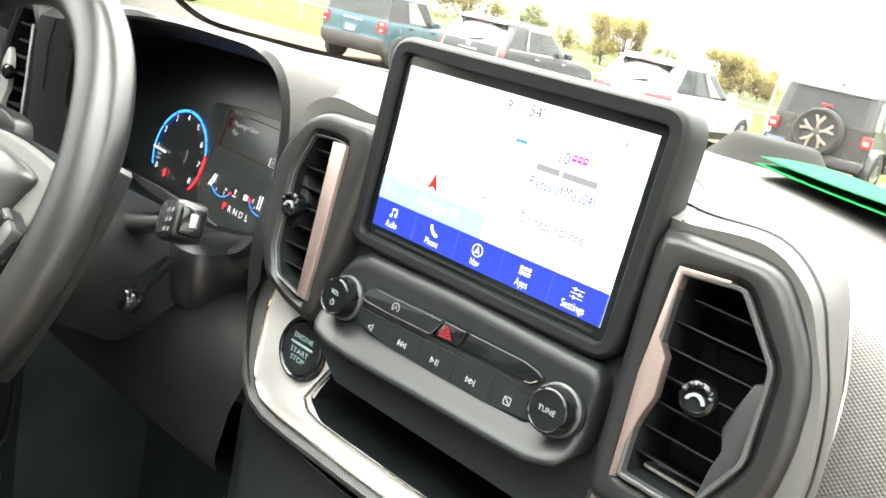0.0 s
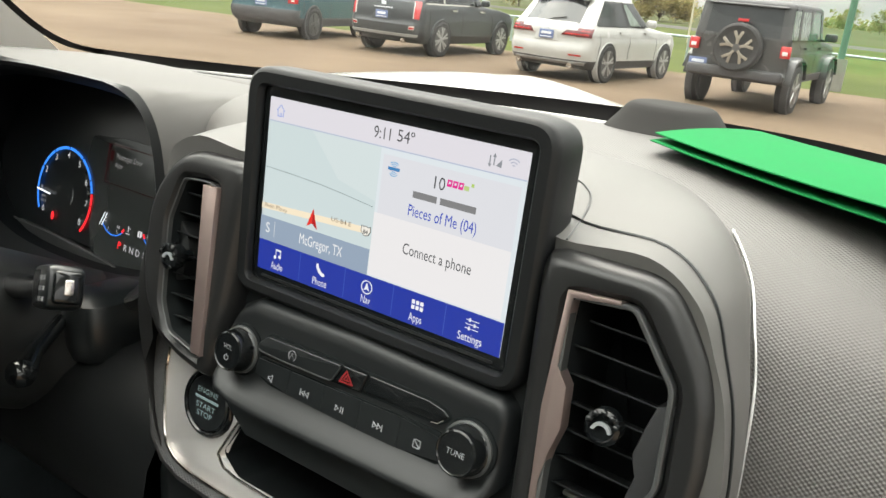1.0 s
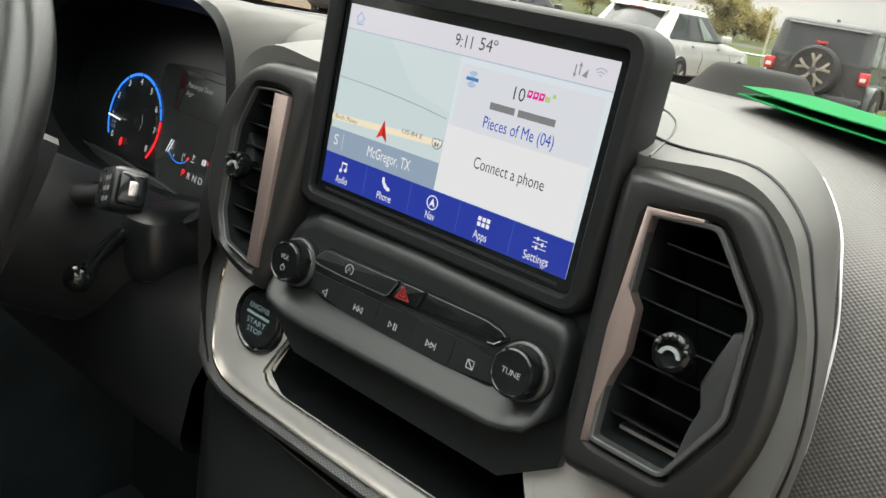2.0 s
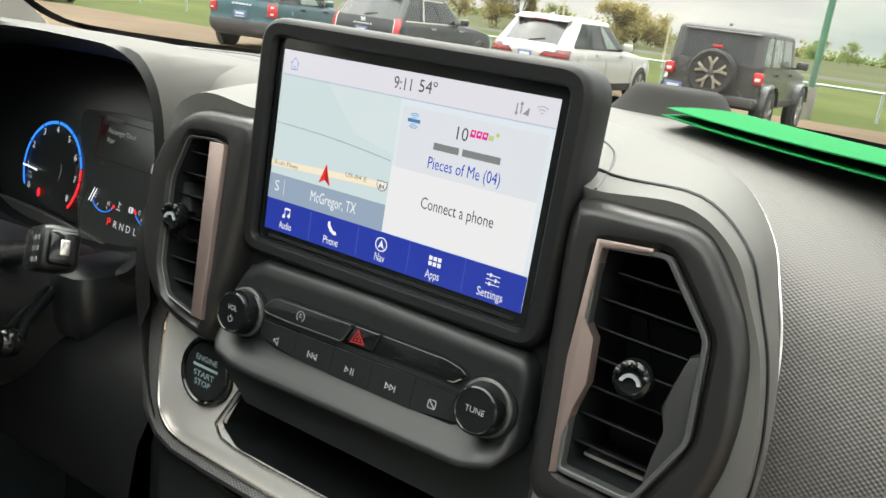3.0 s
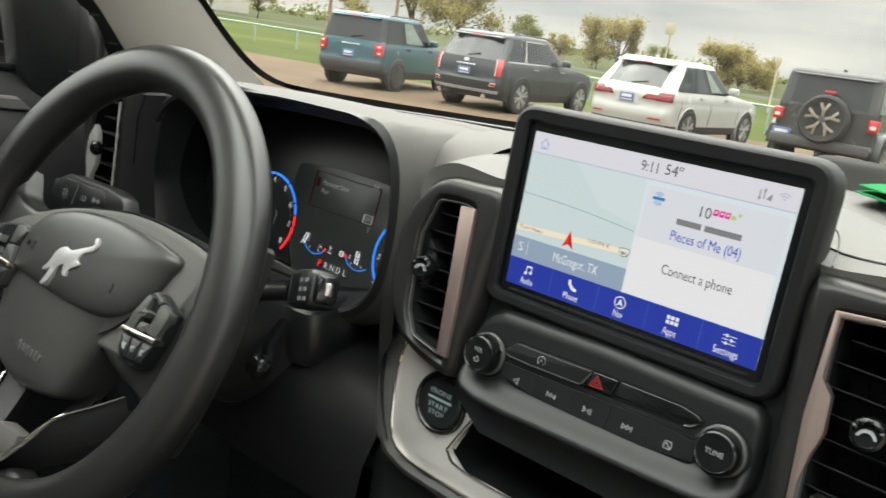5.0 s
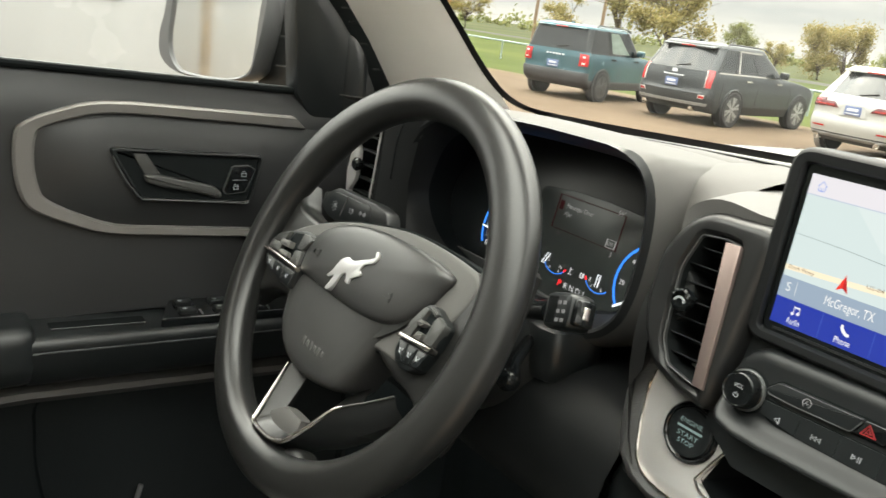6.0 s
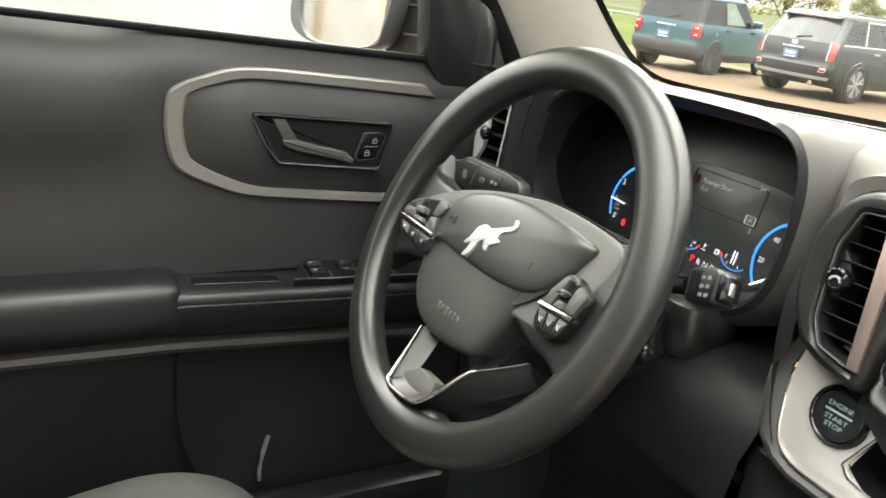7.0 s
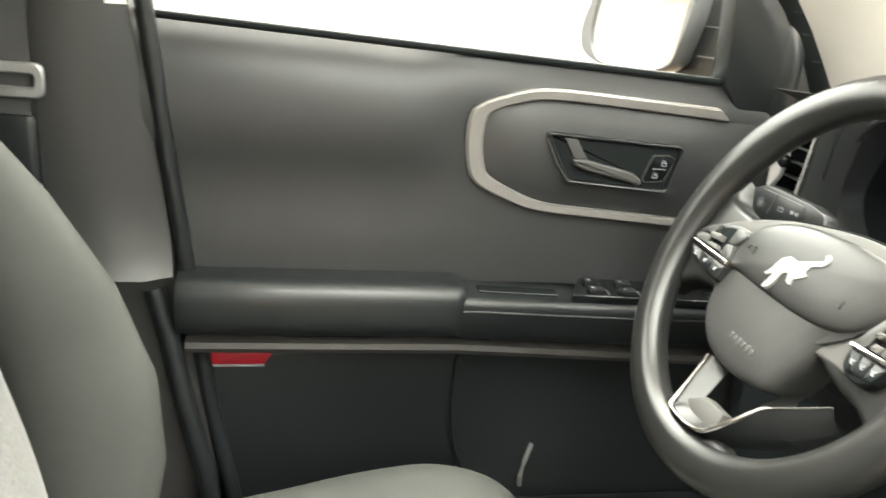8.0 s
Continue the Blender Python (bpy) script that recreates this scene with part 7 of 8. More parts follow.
# ---------------------------------------------------------------- outside: ground, road, fence
def ground_mat(name, a, b, scale, fine, c=None, rough=0.95, bumpy=0.3):
    m, n, l, bs = shader(name)
    co = n.new("ShaderNodeTexCoord")
    n1, n2 = n.new("ShaderNodeTexNoise"), n.new("ShaderNodeTexNoise")
    n1.inputs["Scale"].default_value, n1.inputs["Detail"].default_value = scale, 6
    n2.inputs["Scale"].default_value, n2.inputs["Detail"].default_value = fine, 4
    r = n.new("ShaderNodeValToRGB")
    r.color_ramp.elements[0].position, r.color_ramp.elements[0].color = 0.35, (*a, 1)
    r.color_ramp.elements[1].position, r.color_ramp.elements[1].color = 0.68, (*b, 1)
    r2 = n.new("ShaderNodeValToRGB")
    r2.color_ramp.elements[0].color, r2.color_ramp.elements[1].color = (0.7, 0.7, 0.7, 1), (1.25, 1.25, 1.25, 1)
    mx = n.new("ShaderNodeMix")
    mx.data_type, mx.blend_type = "RGBA", "MULTIPLY"
    mx.inputs[0].default_value = 1.0
    bump = n.new("ShaderNodeBump")
    bump.inputs["Strength"].default_value, bump.inputs["Distance"].default_value = bumpy, 0.03
    for q in (n1, n2):
        l.new(co.outputs["Object"], q.inputs["Vector"])
    l.new(n1.outputs["Fac"], r.inputs[0])
    l.new(n2.outputs["Fac"], r2.inputs[0])
    l.new(r.outputs[0], mx.inputs[6])
    l.new(r2.outputs[0], mx.inputs[7])
    l.new(mx.outputs[2], bs.inputs["Base Color"])
    l.new(n2.outputs["Fac"], bump.inputs["Height"])
    l.new(bump.outputs[0], bs.inputs["Normal"])
    bs.inputs["Roughness"].default_value = rough
    bs.inputs["Specular IOR Level"].default_value = 0.2
    # thin leaves let part of the light through
    through_leaf = n.new("ShaderNodeBsdfTranslucent")
    mix = n.new("ShaderNodeMixShader")
    mix.inputs[0].default_value = 0.45
    l.new(r.outputs[0], through_leaf.inputs[0])
    l.new(bs.outputs[0], mix.inputs[1])
    l.new(through_leaf.outputs[0], mix.inputs[2])
    l.new(mix.outputs[0], n["Material Output"].inputs[0])
    return m


GRASS = ground_mat("grass", (0.056, 0.08, 0.016), (0.105, 0.126, 0.032), 0.12, 9.0)
FIELD = ground_mat("dry_field", (0.065, 0.08, 0.03), (0.105, 0.11, 0.05), 0.05, 3.0)
LOT = ground_mat("dusty_lot", (0.158, 0.113, 0.078), (0.225, 0.166, 0.116), 0.25, 14.0, rough=0.9)
ROADM = ground_mat("road_asphalt", (0.1, 0.098, 0.093), (0.14, 0.135, 0.128), 0.2, 20.0)
CONC = ground_mat("concrete", (0.25, 0.24, 0.21), (0.34, 0.33, 0.29), 1.5, 30.0)


def sheet(name, pts, z, mat, label, category):
    bm = bmesh.new()
    bm.faces.new([bm.verts.new((x, y, z)) for x, y in pts])
    return solid(name, bm, mat, label, category, "structure")


sheet("ground", [(-3000, -3000), (3000, -3000), (3000, 3000), (-3000, 3000)], 0.0, GRASS, "mown green grass that reaches to the horizon", "ground")
sheet("pavement", [(-80, -60), (60, -60), (60, 26.5), (16, 25.5), (4, 23.6), (-3.0, 22.0), (-9, 21.0), (-16, 19.4), (-24, 18.2), (-45, 15), (-80, 10)], 0.012, LOT, "dusty tan car lot surface", "ground")
sheet("verge", [(-900, 64), (900, 40), (900, 56), (-900, 80)], 0.01, GRASS, "green roadside verge", "ground")
sheet("road", [(-900, 75), (900, 52), (900, 62), (-900, 85)], 0.02, ROADM, "pale grey country road", "road")
sheet("field", [(-2500, 92), (2500, 68), (2500, 2900), (-2500, 2900)], 0.012, FIELD, "dry olive and straw field beyond the road", "ground")

PIPE = surface("galvanised_pipe", (0.30, 0.36, 0.35), 0.5, metal=0.4, vary=0.1)
fence = thing("pipe_fence", "low grey-green pipe fence along the edge of the lot", "fence", (-15, 25, 0))
for i in range(34):
    x = -62 + i * 3.0
    part("post", tube([(x, 25 + 0.02 * x, 0), (x, 25 + 0.02 * x, 0.82)], 0.04, 8), PIPE, fence)
    part("rail", tube([(x, 25 + 0.02 * x, 0.80), (x + 3.0, 25 + 0.02 * (x + 3), 0.80)], 0.035, 8), PIPE, fence)

GREENP = surface("green_painted_steel", (0.07, 0.14, 0.10), 0.45, vary=0.12)
pole = thing("lamp_post", "tall green painted steel post on a concrete foot", "lamp post", (-3.42, 22.6, 0))
part("shaft", tube([(-3.42, 22.6, 0.6), (-3.42, 22.6, 9.0)], 0.085, 14), GREENP, pole, "green steel shaft")
part("foot", lathe([(0.17, 0), (0.17, 0.72), (0.15, 0.78), (0.05, 0.78)], Matrix.Translation((-3.42, 22.6, 0)), 20), CONC, pole, "round concrete foot")
part("banner", box((-3.24, 22.6, 3.70), (0.20, 0.03, 1.5), 0.005), surface("green_banner", (0.18, 0.34, 0.24), 0.6, vary=0.25, scale=4), pole, "small green banner")
part("banner_arm", tube([(-3.42, 22.6, 4.46), (-3.1, 22.6, 4.46)], 0.02, 6), GREENP, pole)
WOOD = surface("weathered_wood", (0.22, 0.15, 0.10), 0.85, vary=0.3, grain=0.6, grain_scale=60)
for x, y, h, lab in ((-8.6, -12.7, 9.0, "brown wooden utility pole behind the car"), (-58, 52, 9.5, "brown wooden utility pole near the road"), (-52.5, 55, 9.5, "brown wooden utility pole near the road")):
    up = thing("utility_pole", lab, "utility pole", (x, y, 0), group="utility poles")
    part("shaft", tube([(x, y, 0), (x, y, h)], [0.17, 0.12], 12), WOOD, up, "round wooden shaft")
    part("crossarm", box((x, y, h - 0.6), (2.0, 0.1, 0.12), 0.01), WOOD, up, "wooden crossarm")
SIGNB = surface("sign_back", (0.42, 0.38, 0.28), 0.6, vary=0.1)
for x, y, z, w in ((*at_az(-25.6, 41), 3.2, 0.46), (*at_az(-18.6, 43), 2.45, 0.30)):
    sg = thing("road_sign", "road sign on a thin post seen from behind", "road sign", (x, y, 0), group="road signs")
    part("post", tube([(x, y, 0), (x, y, z + w * 0.6)], 0.05, 8), SIGNB, sg, "thin sign post")
    part("plate", box((x, y - 0.06, z), (w, 0.02, w * 1.15), 0.006), SIGNB, sg, "tan sign plate")

# ---------------------------------------------------------------- parked cars
TYRE = surface("tyre_rubber", (0.018, 0.018, 0.018), 0.85, vary=0.2, scale=30)
ALLOY = surface("alloy_wheel", (0.42, 0.42, 0.42), 0.32, metal=0.8, vary=0.1)
DARKALLOY = surface("dark_alloy", (0.10, 0.10, 0.10), 0.35, metal=0.7, vary=0.1)
CLAD = surface("black_cladding", (0.045, 0.045, 0.047), 0.6, vary=0.15)
TINT = surface("tinted_glass", (0.022, 0.025, 0.026), 0.08, vary=0.1, spec=0.45)
LIGHTGLASS = surface("clear_tint_glass", (0.16, 0.20, 0.17), 0.08, vary=0.2, spec=0.6)
TAIL = surface("tail_lamp_red", (0.42, 0.012, 0.015), 0.15, vary=0.15, coat=1)
DARKTAIL = surface("dark_tail_lamp", (0.10, 0.008, 0.012), 0.15, vary=0.15, coat=1)
LAMPW = surface("lamp_white", (0.55, 0.52, 0.5), 0.2, coat=1)
PLATE = surface("blue_dealer_plate", (0.10, 0.14, 0.28), 0.4, vary=0.1)
PLATEW = surface("plate_white", (0.6, 0.62, 0.66), 0.4)


def paint(name, c, rough=0.25, metal=0.3):
    return surface(name, c, rough, metal=metal, vary=0.06, scale=3, coat=0.15)


def suv(name, label, spec, at, az):
    """A parked car: y forward from the rear axle, x to its right. at: where the rear right tyre stands; az: degrees that it is turned to its right."""
    W, wb, R = spec["w"] / 2, spec["wb"], spec["r"]
    a = radians(az)
    fwd, right = Vector((math.sin(a), math.cos(a), 0)), Vector((math.cos(a), -math.sin(a), 0))
    o = Vector((*at, 0.012)) - right * (W - 0.11)
    M = Matrix(((right.x, fwd.x, 0, o.x), (right.y, fwd.y, 0, o.y), (0, 0, 1, o.z), (0, 0, 0, 1)))
    car = thing(name, label, "car", m=M, group="cars parked on the lot")
    P = spec["paint"]
    low, clad, belt, gtop, H = spec["low"], spec["clad"], spec["belt"], spec["gtop"], spec["h"]

    def p(nm, bm, mat, parent=car, lab="", sharp=38):
        return part(nm, bm, mat, parent, lab, world=False, sharp=sharp)

    def curve(key, z):
        zs, vs = zip(*spec[key])
        return float(np.interp(z, zs, vs))

    def ring(z):
        """The plan outline at height z: rear edge from left to right (17 points), corner (5), right side (16), front and back again."""
        yr, yf, w, rr, rf = curve("rear", z), wb + curve("front", z), W * curve("width", z), curve("corner", z), min(0.45, curve("width", z) * W * 0.5)
        pts = []
        bow = spec["bow"]
        for i in range(17):
            u = -1 + i / 8
            pts.append(((w - rr) * u, yr + bow * u * u))
        yc = yr + bow
        for i in range(1, 6):
            t = math.pi / 2 * i / 6
            pts.append((w - rr + rr * math.sin(t), yc + rr * (1 - math.cos(t))))
        for i in range(16):
            t = i / 15
            pts.append((w * (1 - 0.012 * (2 * t - 1) ** 2), yc + rr + (yf - rf - yc - rr) * t))
        for i in range(1, 7):
            t = math.pi / 2 * i / 6
            pts.append((w - rf + rf * math.cos(t), yf - rf + rf * math.sin(t)))
        half = pts[17:]
        pts += [(-x, y) for x, y in reversed(half)]
        return [Vector((x, y, z)) for x, y in pts]

    def band(nm, z0, z1, n, mat, lab, closed_top=False):
        zs = [z0 + (z1 - z0) * i / n for i in range(n + 1)]
        p(nm, loft([ring(z) for z in zs], cap=(False, closed_top)), mat, lab=lab, sharp=30)

    def patch(nm, side, i0, i1, z0, z1, mat, off=0.008, n=4, lab="", parent=car, lean=(0.0, 0.0), thick=0.03):
        """A panel that follows the body's skin between two steps of the outline and two heights; lean shifts its ends by steps at the top."""
        rows_ = []
        for j in range(n + 1):
            z = z0 + (z1 - z0) * j / n
            rg = ring(z)
            a0, a1 = i0 + lean[0] * j / n, i1 + lean[1] * j / n
            k = max(2, int(math.ceil(i1 - i0)) * 2)
            line = []
            for q in range(k + 1):
                u = a0 + (a1 - a0) * q / k
                b = min(len(rg) - 2, int(u))
                v = rg[b].lerp(rg[b + 1], u - b)
                e = (rg[b + 1] - rg[b]).normalized()
                nrm = Vector((e.y, -e.x, 0))
                line.append((v, nrm))
            row = [line[0][0] - line[0][1] * thick] + [v + nv * off for v, nv in line] + [line[-1][0] - line[-1][1] * thick]
            rows_.append([Vector((v.x * side, v.y, v.z)) for v in row])
        dip = [[v + Vector((0, 0.02 if i0 < 17 else 0, dz)) * 1 for v in r] for r, dz in ((rows_[0], -0.004), (rows_[-1], 0.004))]
        return p(nm, loft([dip[0]] + rows_ + [dip[1]], closed=False), mat, parent, lab)
    if spec.get("bumper"):
        for s in (-1, 1):
            patch("rear_bumper", s, 8.0, 21.0, low, spec["bumper"], CLAD, 0.018, 6, "dark rear bumper", lean=(0.0, 0.5))
    band("lower_cladding", low, clad, 5, spec["cladmat"], "lower body cladding")
    band("body", clad, belt, 10, P, spec["colour"] + " painted body")
    band("glass_band", belt, gtop, 8, TINT, "dark tinted windows")
    roof = [ring(gtop), ring(gtop + (H - gtop) * 0.35)]
    top = ring(gtop + (H - gtop) * 0.35)
    cy = sum(v.y for v in top) / len(top)
    for k, z in ((0.97, 0.62), (0.90, 0.84), (0.75, 0.96), (0.4, 1.0)):
        roof.append([Vector((v.x * k, cy + (v.y - cy) * k, gtop + (H - gtop) * z)) for v in top])
    p("roof", loft(roof, cap=(False, True)), spec.get("roofmat", P), lab="painted roof")
    p("underbody", box((0, wb / 2, low + 0.03), (2 * W * 0.84, wb + 1.0, 0.10), 0.02), TYRE, lab="dark underbody")
    d0, d1, d2 = spec["dpillar"]
    for s in (-1, 1):
        if d1 > d0:
            patch("rear_pillar", s, d0, d1, belt - 0.01, gtop + 0.005, P, 0.008, 8, "painted rear pillar", lean=(d2, d2 * 0.6))
        for i0, i1, ln in spec["pillars"]:
            patch("pillar", s, i0, i1, belt - 0.005, gtop + 0.004, spec.get("pilmat", GLOSS), 0.007, 6, lean=(ln, ln))
        for i0, i1, l0, l1 in spec["clear"]:
            patch("side_window", s, i0, i1, belt + 0.03, gtop - 0.03, LIGHTGLASS, 0.004, 5, "clear front side window", lean=(l0, l1))
        patch("sill_line", s, 22, 36, belt - 0.012, belt + 0.012, CHROME if spec.get("chrome") else GLOSS, 0.010, 1, "line under the side windows", thick=0.0)
        if spec.get("chrome"):
            patch("roof_line", s, 26.5, 36.2, gtop - 0.016, gtop + 0.012, CHROME, 0.012, 1, "bright line over the side windows", thick=0.0)
            patch("window_edge", s, 26.2, 26.6, belt, gtop, CHROME, 0.012, 4, "bright rear edge of the side windows", lean=(0.5, 0.5))
        for u in spec["gaps"]:
            patch("door_gap", s, u, u + 0.07, clad + 0.04, belt - 0.01, TYRE, 0.003, 4, "dark door gap", thick=0.0)
        for u in spec["handles"]:
            zb = belt - 0.12
            patch("door_handle", s, u, u + 0.9, zb - 0.015, zb + 0.015, spec.get("handmat", P), 0.03, 1, "door handle")
        patch("side_crease", s, 19, 38, belt - 0.20, belt - 0.17, P, 0.012, 2, "raised shoulder line", thick=0.0)
        for nm, i0, i1, z0, z1, mat, off, l0, l1 in spec["lamps"]:
            patch(nm, s, i0, i1, z0, z1, mat, off, 4, "rear lamp", lean=(l0, l1))
        patch("reflector", s, *spec["reflector"], TAIL, 0.012, 1, "low red reflector")
        y_m = wb + curve("front", belt + 0.1) - 0.30
        p("door_mirror", box((s * (W + 0.09), y_m - 0.12, belt + 0.09), (0.22, 0.12, 0.15), 0.045), spec.get("mirmat", P), lab="door mirror")
        p("mirror_foot", box((s * (W - 0.03), y_m - 0.10, belt + 0.03), (0.12, 0.06, 0.04), 0.01), GLOSS)
        if spec.get("exhaust"):
            p("exhaust_tip", lathe([(0.05, 0), (0.055, 0.10), (0.043, 0.10), (0.038, 0.02)], axes((s * W * 0.62, curve("rear", low + 0.08) + 0.03, low + 0.05), (1, 0, 0), (0, 0, 1)), 14), CHROME, lab="bright exhaust tip")
        if spec.get("rails"):
            x = s * W * curve("width", gtop) * 0.93
            y0, y1 = curve("rear", gtop) + 0.25, wb + curve("front", gtop) - 0.15
            p("roof_rail", tube([(x, y0, H - 0.07), (x, y0 + 0.12, H + 0.005), (x, y1 - 0.2, H + 0.005), (x, y1, H - 0.06)], 0.018, 8), CLAD, lab="dark roof rail")
        for y in (0.0, wb):
            cx = s * (W - 0.11)
            wm = axes((cx, y, R), (0, 1, 0), (0, 0, s))
            k = spec["archk"]
            well = p("wheel_arch", lathe([(R * k, 0.0), (R * k, 0.106), (R * (k - 0.03), 0.118), (R * 1.09, 0.116), (R * 1.05, 0.09), (R * 1.05, -0.1)], axes((cx, y, R + 0.015), (0, 1, 0), (0, 0, s)), 40), spec["archmat"], lab="wheel arch")
            # no hollow here: a flat dark disc stands in for the shade behind the wheel
            p("arch_shadow", lathe([(R * 1.08, -0.1), (R * 1.08, 0.1155), (0.01, 0.1156)], axes((cx, y, R + 0.015), (0, 1, 0), (0, 0, s)), 36), TYRE, well, "dark disc that stands in for the wheel well's shade")
            wh = p("wheel", lathe([(R * 0.70, 0.05), (R * 0.74, 0.128), (R * 0.93, 0.134), (R * 0.985, 0.12), (R, 0.08), (R, -0.08), (R * 0.9, -0.12), (R * 0.6, -0.12)], wm, 32), TYRE, lab="black tyre and wheel")
            p("rim", lathe([(R * 0.74, 0.122), (R * 0.745, 0.131), (R * 0.70, 0.132), (R * 0.67, 0.10), (R * 0.62, 0.085), (0.02, 0.085)], wm, 32), DARKALLOY, wh, "dark disc that stands in for the wheel well's shade of the rim")
            for j in range(spec["spokes"]):
                m2 = wm @ Matrix.Rotation(2 * math.pi * j / spec["spokes"] + 0.3, 4, "Z")
                for dv in ((-0.5, 0.5) if spec.get("split") else (0.0,)):
                    w0, w1, c1 = 0.020 * spec["sw"], 0.030 * spec["sw"], dv * 0.09
                    p("spoke", slab([(0.03, -w0), (R * 0.70, c1 - w1), (R * 0.70, c1 + w1), (0.03, w0)], m2, 0.088, 0.132, 0.006), spec["alloy"], wh)
            p("hub", lathe([(0.06, 0.09), (0.06, 0.128), (0.045, 0.136), (0.01, 0.136)], wm, 14), spec["alloy"], wh)
    # tailgate: window surround, spoiler, plate, wiper, badge bars
    if spec.get("backwin"):
        # painted frame strips above and below the rear window
        patch("tailgate_frame", 1, 1.0, 15.0, belt - 0.03, belt + spec["backwin"], P, 0.006, 2, "painted lower frame of the rear window")
    ys = curve("rear", gtop)
    w = W * curve("width", gtop)
    sp_ = [[(x, ys + y, gtop + z) for x in [-w * 0.84 + w * 1.68 * i / 8 for i in range(9)]] for y, z in ((0.16, 0.040), (0.0, 0.024), (-0.05, 0.008), (-0.05, -0.010), (0.10, -0.012))]
    p("roof_spoiler", loft(sp_, closed=False), spec.get("spoilmat", P), lab="roof spoiler")
    if not spec.get("spare"):
        p("high_brake_lamp", box((0, ys - 0.045, gtop + 0.002), (0.34, 0.03, 0.026), 0.005), TAIL, lab="red high brake lamp")
        p("rear_wiper", tube([(-0.02, curve("rear", belt + 0.06) - 0.02, belt + 0.05), (0.30, curve("rear", belt + 0.12) - 0.015, belt + 0.11)], 0.012, 6), TYRE, lab="rear wiper")
    p("roof_fin", box((0, ys + 0.42, H + 0.01), (0.035, 0.13, 0.07), 0.012), spec.get("roofmat", P), lab="small roof aerial fin")
    px_, pz = spec["plate"]
    yp = curve("rear", pz) - 0.012
    rec = [[(px_ + x * k, yp + y, pz + z * k) for x, z in ((-0.27, -0.11), (0.27, -0.11), (0.20, 0.12), (-0.20, 0.12))] for y, k in ((0.004, 1.0), (0.0, 0.97))]
    p("plate_recess", loft(rec, cap=(False, True)), spec.get("recessmat", P), lab="panel round the plate")
    pl_ = p("number_plate", box((px_, yp - 0.012, pz), (0.32, 0.02, 0.165), 0.006), PLATE, lab="blue dealer plate")
    p("plate_bar", box((px_, yp - 0.0235, pz + 0.02), (0.22, 0.006, 0.05)), PLATEW, pl_, "pale line of lettering")
    p("plate_bar", box((px_, yp - 0.0235, pz - 0.05), (0.26, 0.006, 0.018)), PLATEW, pl_, "pale line of lettering")
    for x, z, n_, w_ in spec["badges"]:
        for j in range(n_):
            xx = x + (j - (n_ - 1) / 2) * w_ * 1.45
            p("badge_bar", box((xx, curve("rear", z) - 0.008 + spec["bow"] * (xx / W) ** 2, z), (w_, 0.02, w_ * 0.62), 0.004), PLATEW, lab="pale badge bar")
    for z in spec["creases"]:
        patch("tailgate_crease", 1, 0.6, 15.4, z - 0.010, z + 0.010, TYRE, 0.003, 1, "dark tailgate gap", thick=0.0)
    if spec.get("strip"):
        z = spec["strip"]
        patch("bumper_strip", 1, 0.5, 15.5, z - 0.028, z + 0.028, SKID, 0.022, 2, "bright bumper strip")
        for s in (-1, 1):
            patch("bumper_strip_end", s, 15.3, 18.6, z - 0.026, z + 0.03, SKID, 0.020, 2, "bright bumper strip", lean=(0.0, 0.3))
    return car, p


TEAL = paint("teal_blue_paint", (0.050, 0.112, 0.135))
SLATE = paint("dark_slate_paint", (0.020, 0.025, 0.028), 0.38, 0.1)
WHITEP = paint("white_car_paint", (0.40, 0.40, 0.385), metal=0.0)
GREYP = paint("grey_car_paint", (0.046, 0.048, 0.047), metal=0.1)
BOTTLE = paint("dark_green_paint", (0.02, 0.065, 0.038))
SKID = surface("silver_bumper_plastic", (0.30, 0.30, 0.29), 0.4, metal=0.4, vary=0.1)
BASE = dict(archk=1.20, bow=0.05, cladmat=CLAD, archmat=CLAD, alloy=ALLOY, spokes=5, sw=1.0, pillars=(), clear=(), creases=(), badges=(), gaps=(22.6, 27.9, 33.4), handles=(26.2, 31.4))

BRO = dict(BASE, w=1.89, h=1.79, wb=2.67, r=0.36, low=0.30, clad=0.50, belt=1.15, gtop=1.685, paint=TEAL, colour="teal blue",
           rear=((0.30, -0.66), (0.40, -0.80), (0.58, -0.84), (0.66, -0.82), (0.70, -0.80), (1.0, -0.80), (1.15, -0.77), (1.66, -0.64), (1.8, -0.62)),
           front=((0.30, 0.62), (0.45, 0.80), (0.85, 0.82), (1.0, 0.72), (1.06, 0.50), (1.13, -0.45), (1.16, -0.52), (1.66, -1.12), (1.8, -1.2)),
           width=((0.30, 0.93), (0.45, 0.985), (0.9, 1.0), (1.12, 0.975), (1.16, 0.945), (1.66, 0.875), (1.8, 0.84)), corner=((0.3, 0.20), (0.7, 0.16), (1.15, 0.13), (1.8, 0.16)), bow=0.03,
           dpillar=(15.0, 15.0, 0.0), pillars=((27.6, 28.2, 0.1), (35.5, 38.5, 0.6)), clear=((28.6, 34.5, 0.2, -1.8),), rails=True, plate=(-0.02, 0.80), recessmat=TEAL,
           lamps=(("tail_lamp", 15.0, 19.3, 0.82, 1.10, TAIL, 0.022, 0.0, 0.0), ("lamp_core", 15.8, 17.4, 0.86, 0.90, LAMPW, 0.027, 0.0, 0.0), ("lamp_core", 15.8, 17.4, 1.01, 1.05, LAMPW, 0.027, 0.0, 0.0)), reflector=(14.8, 16.2, 0.60, 0.65),
           badges=((0.0, 1.03, 6, 0.062),), bumper=0.67, alloy=DARKALLOY, split=True, handmat=GLOSS)
suv("teal_off_roader", "teal blue boxy off-road car with dark cladding parked on the lot", BRO, (-14.1, 15.2), -14)
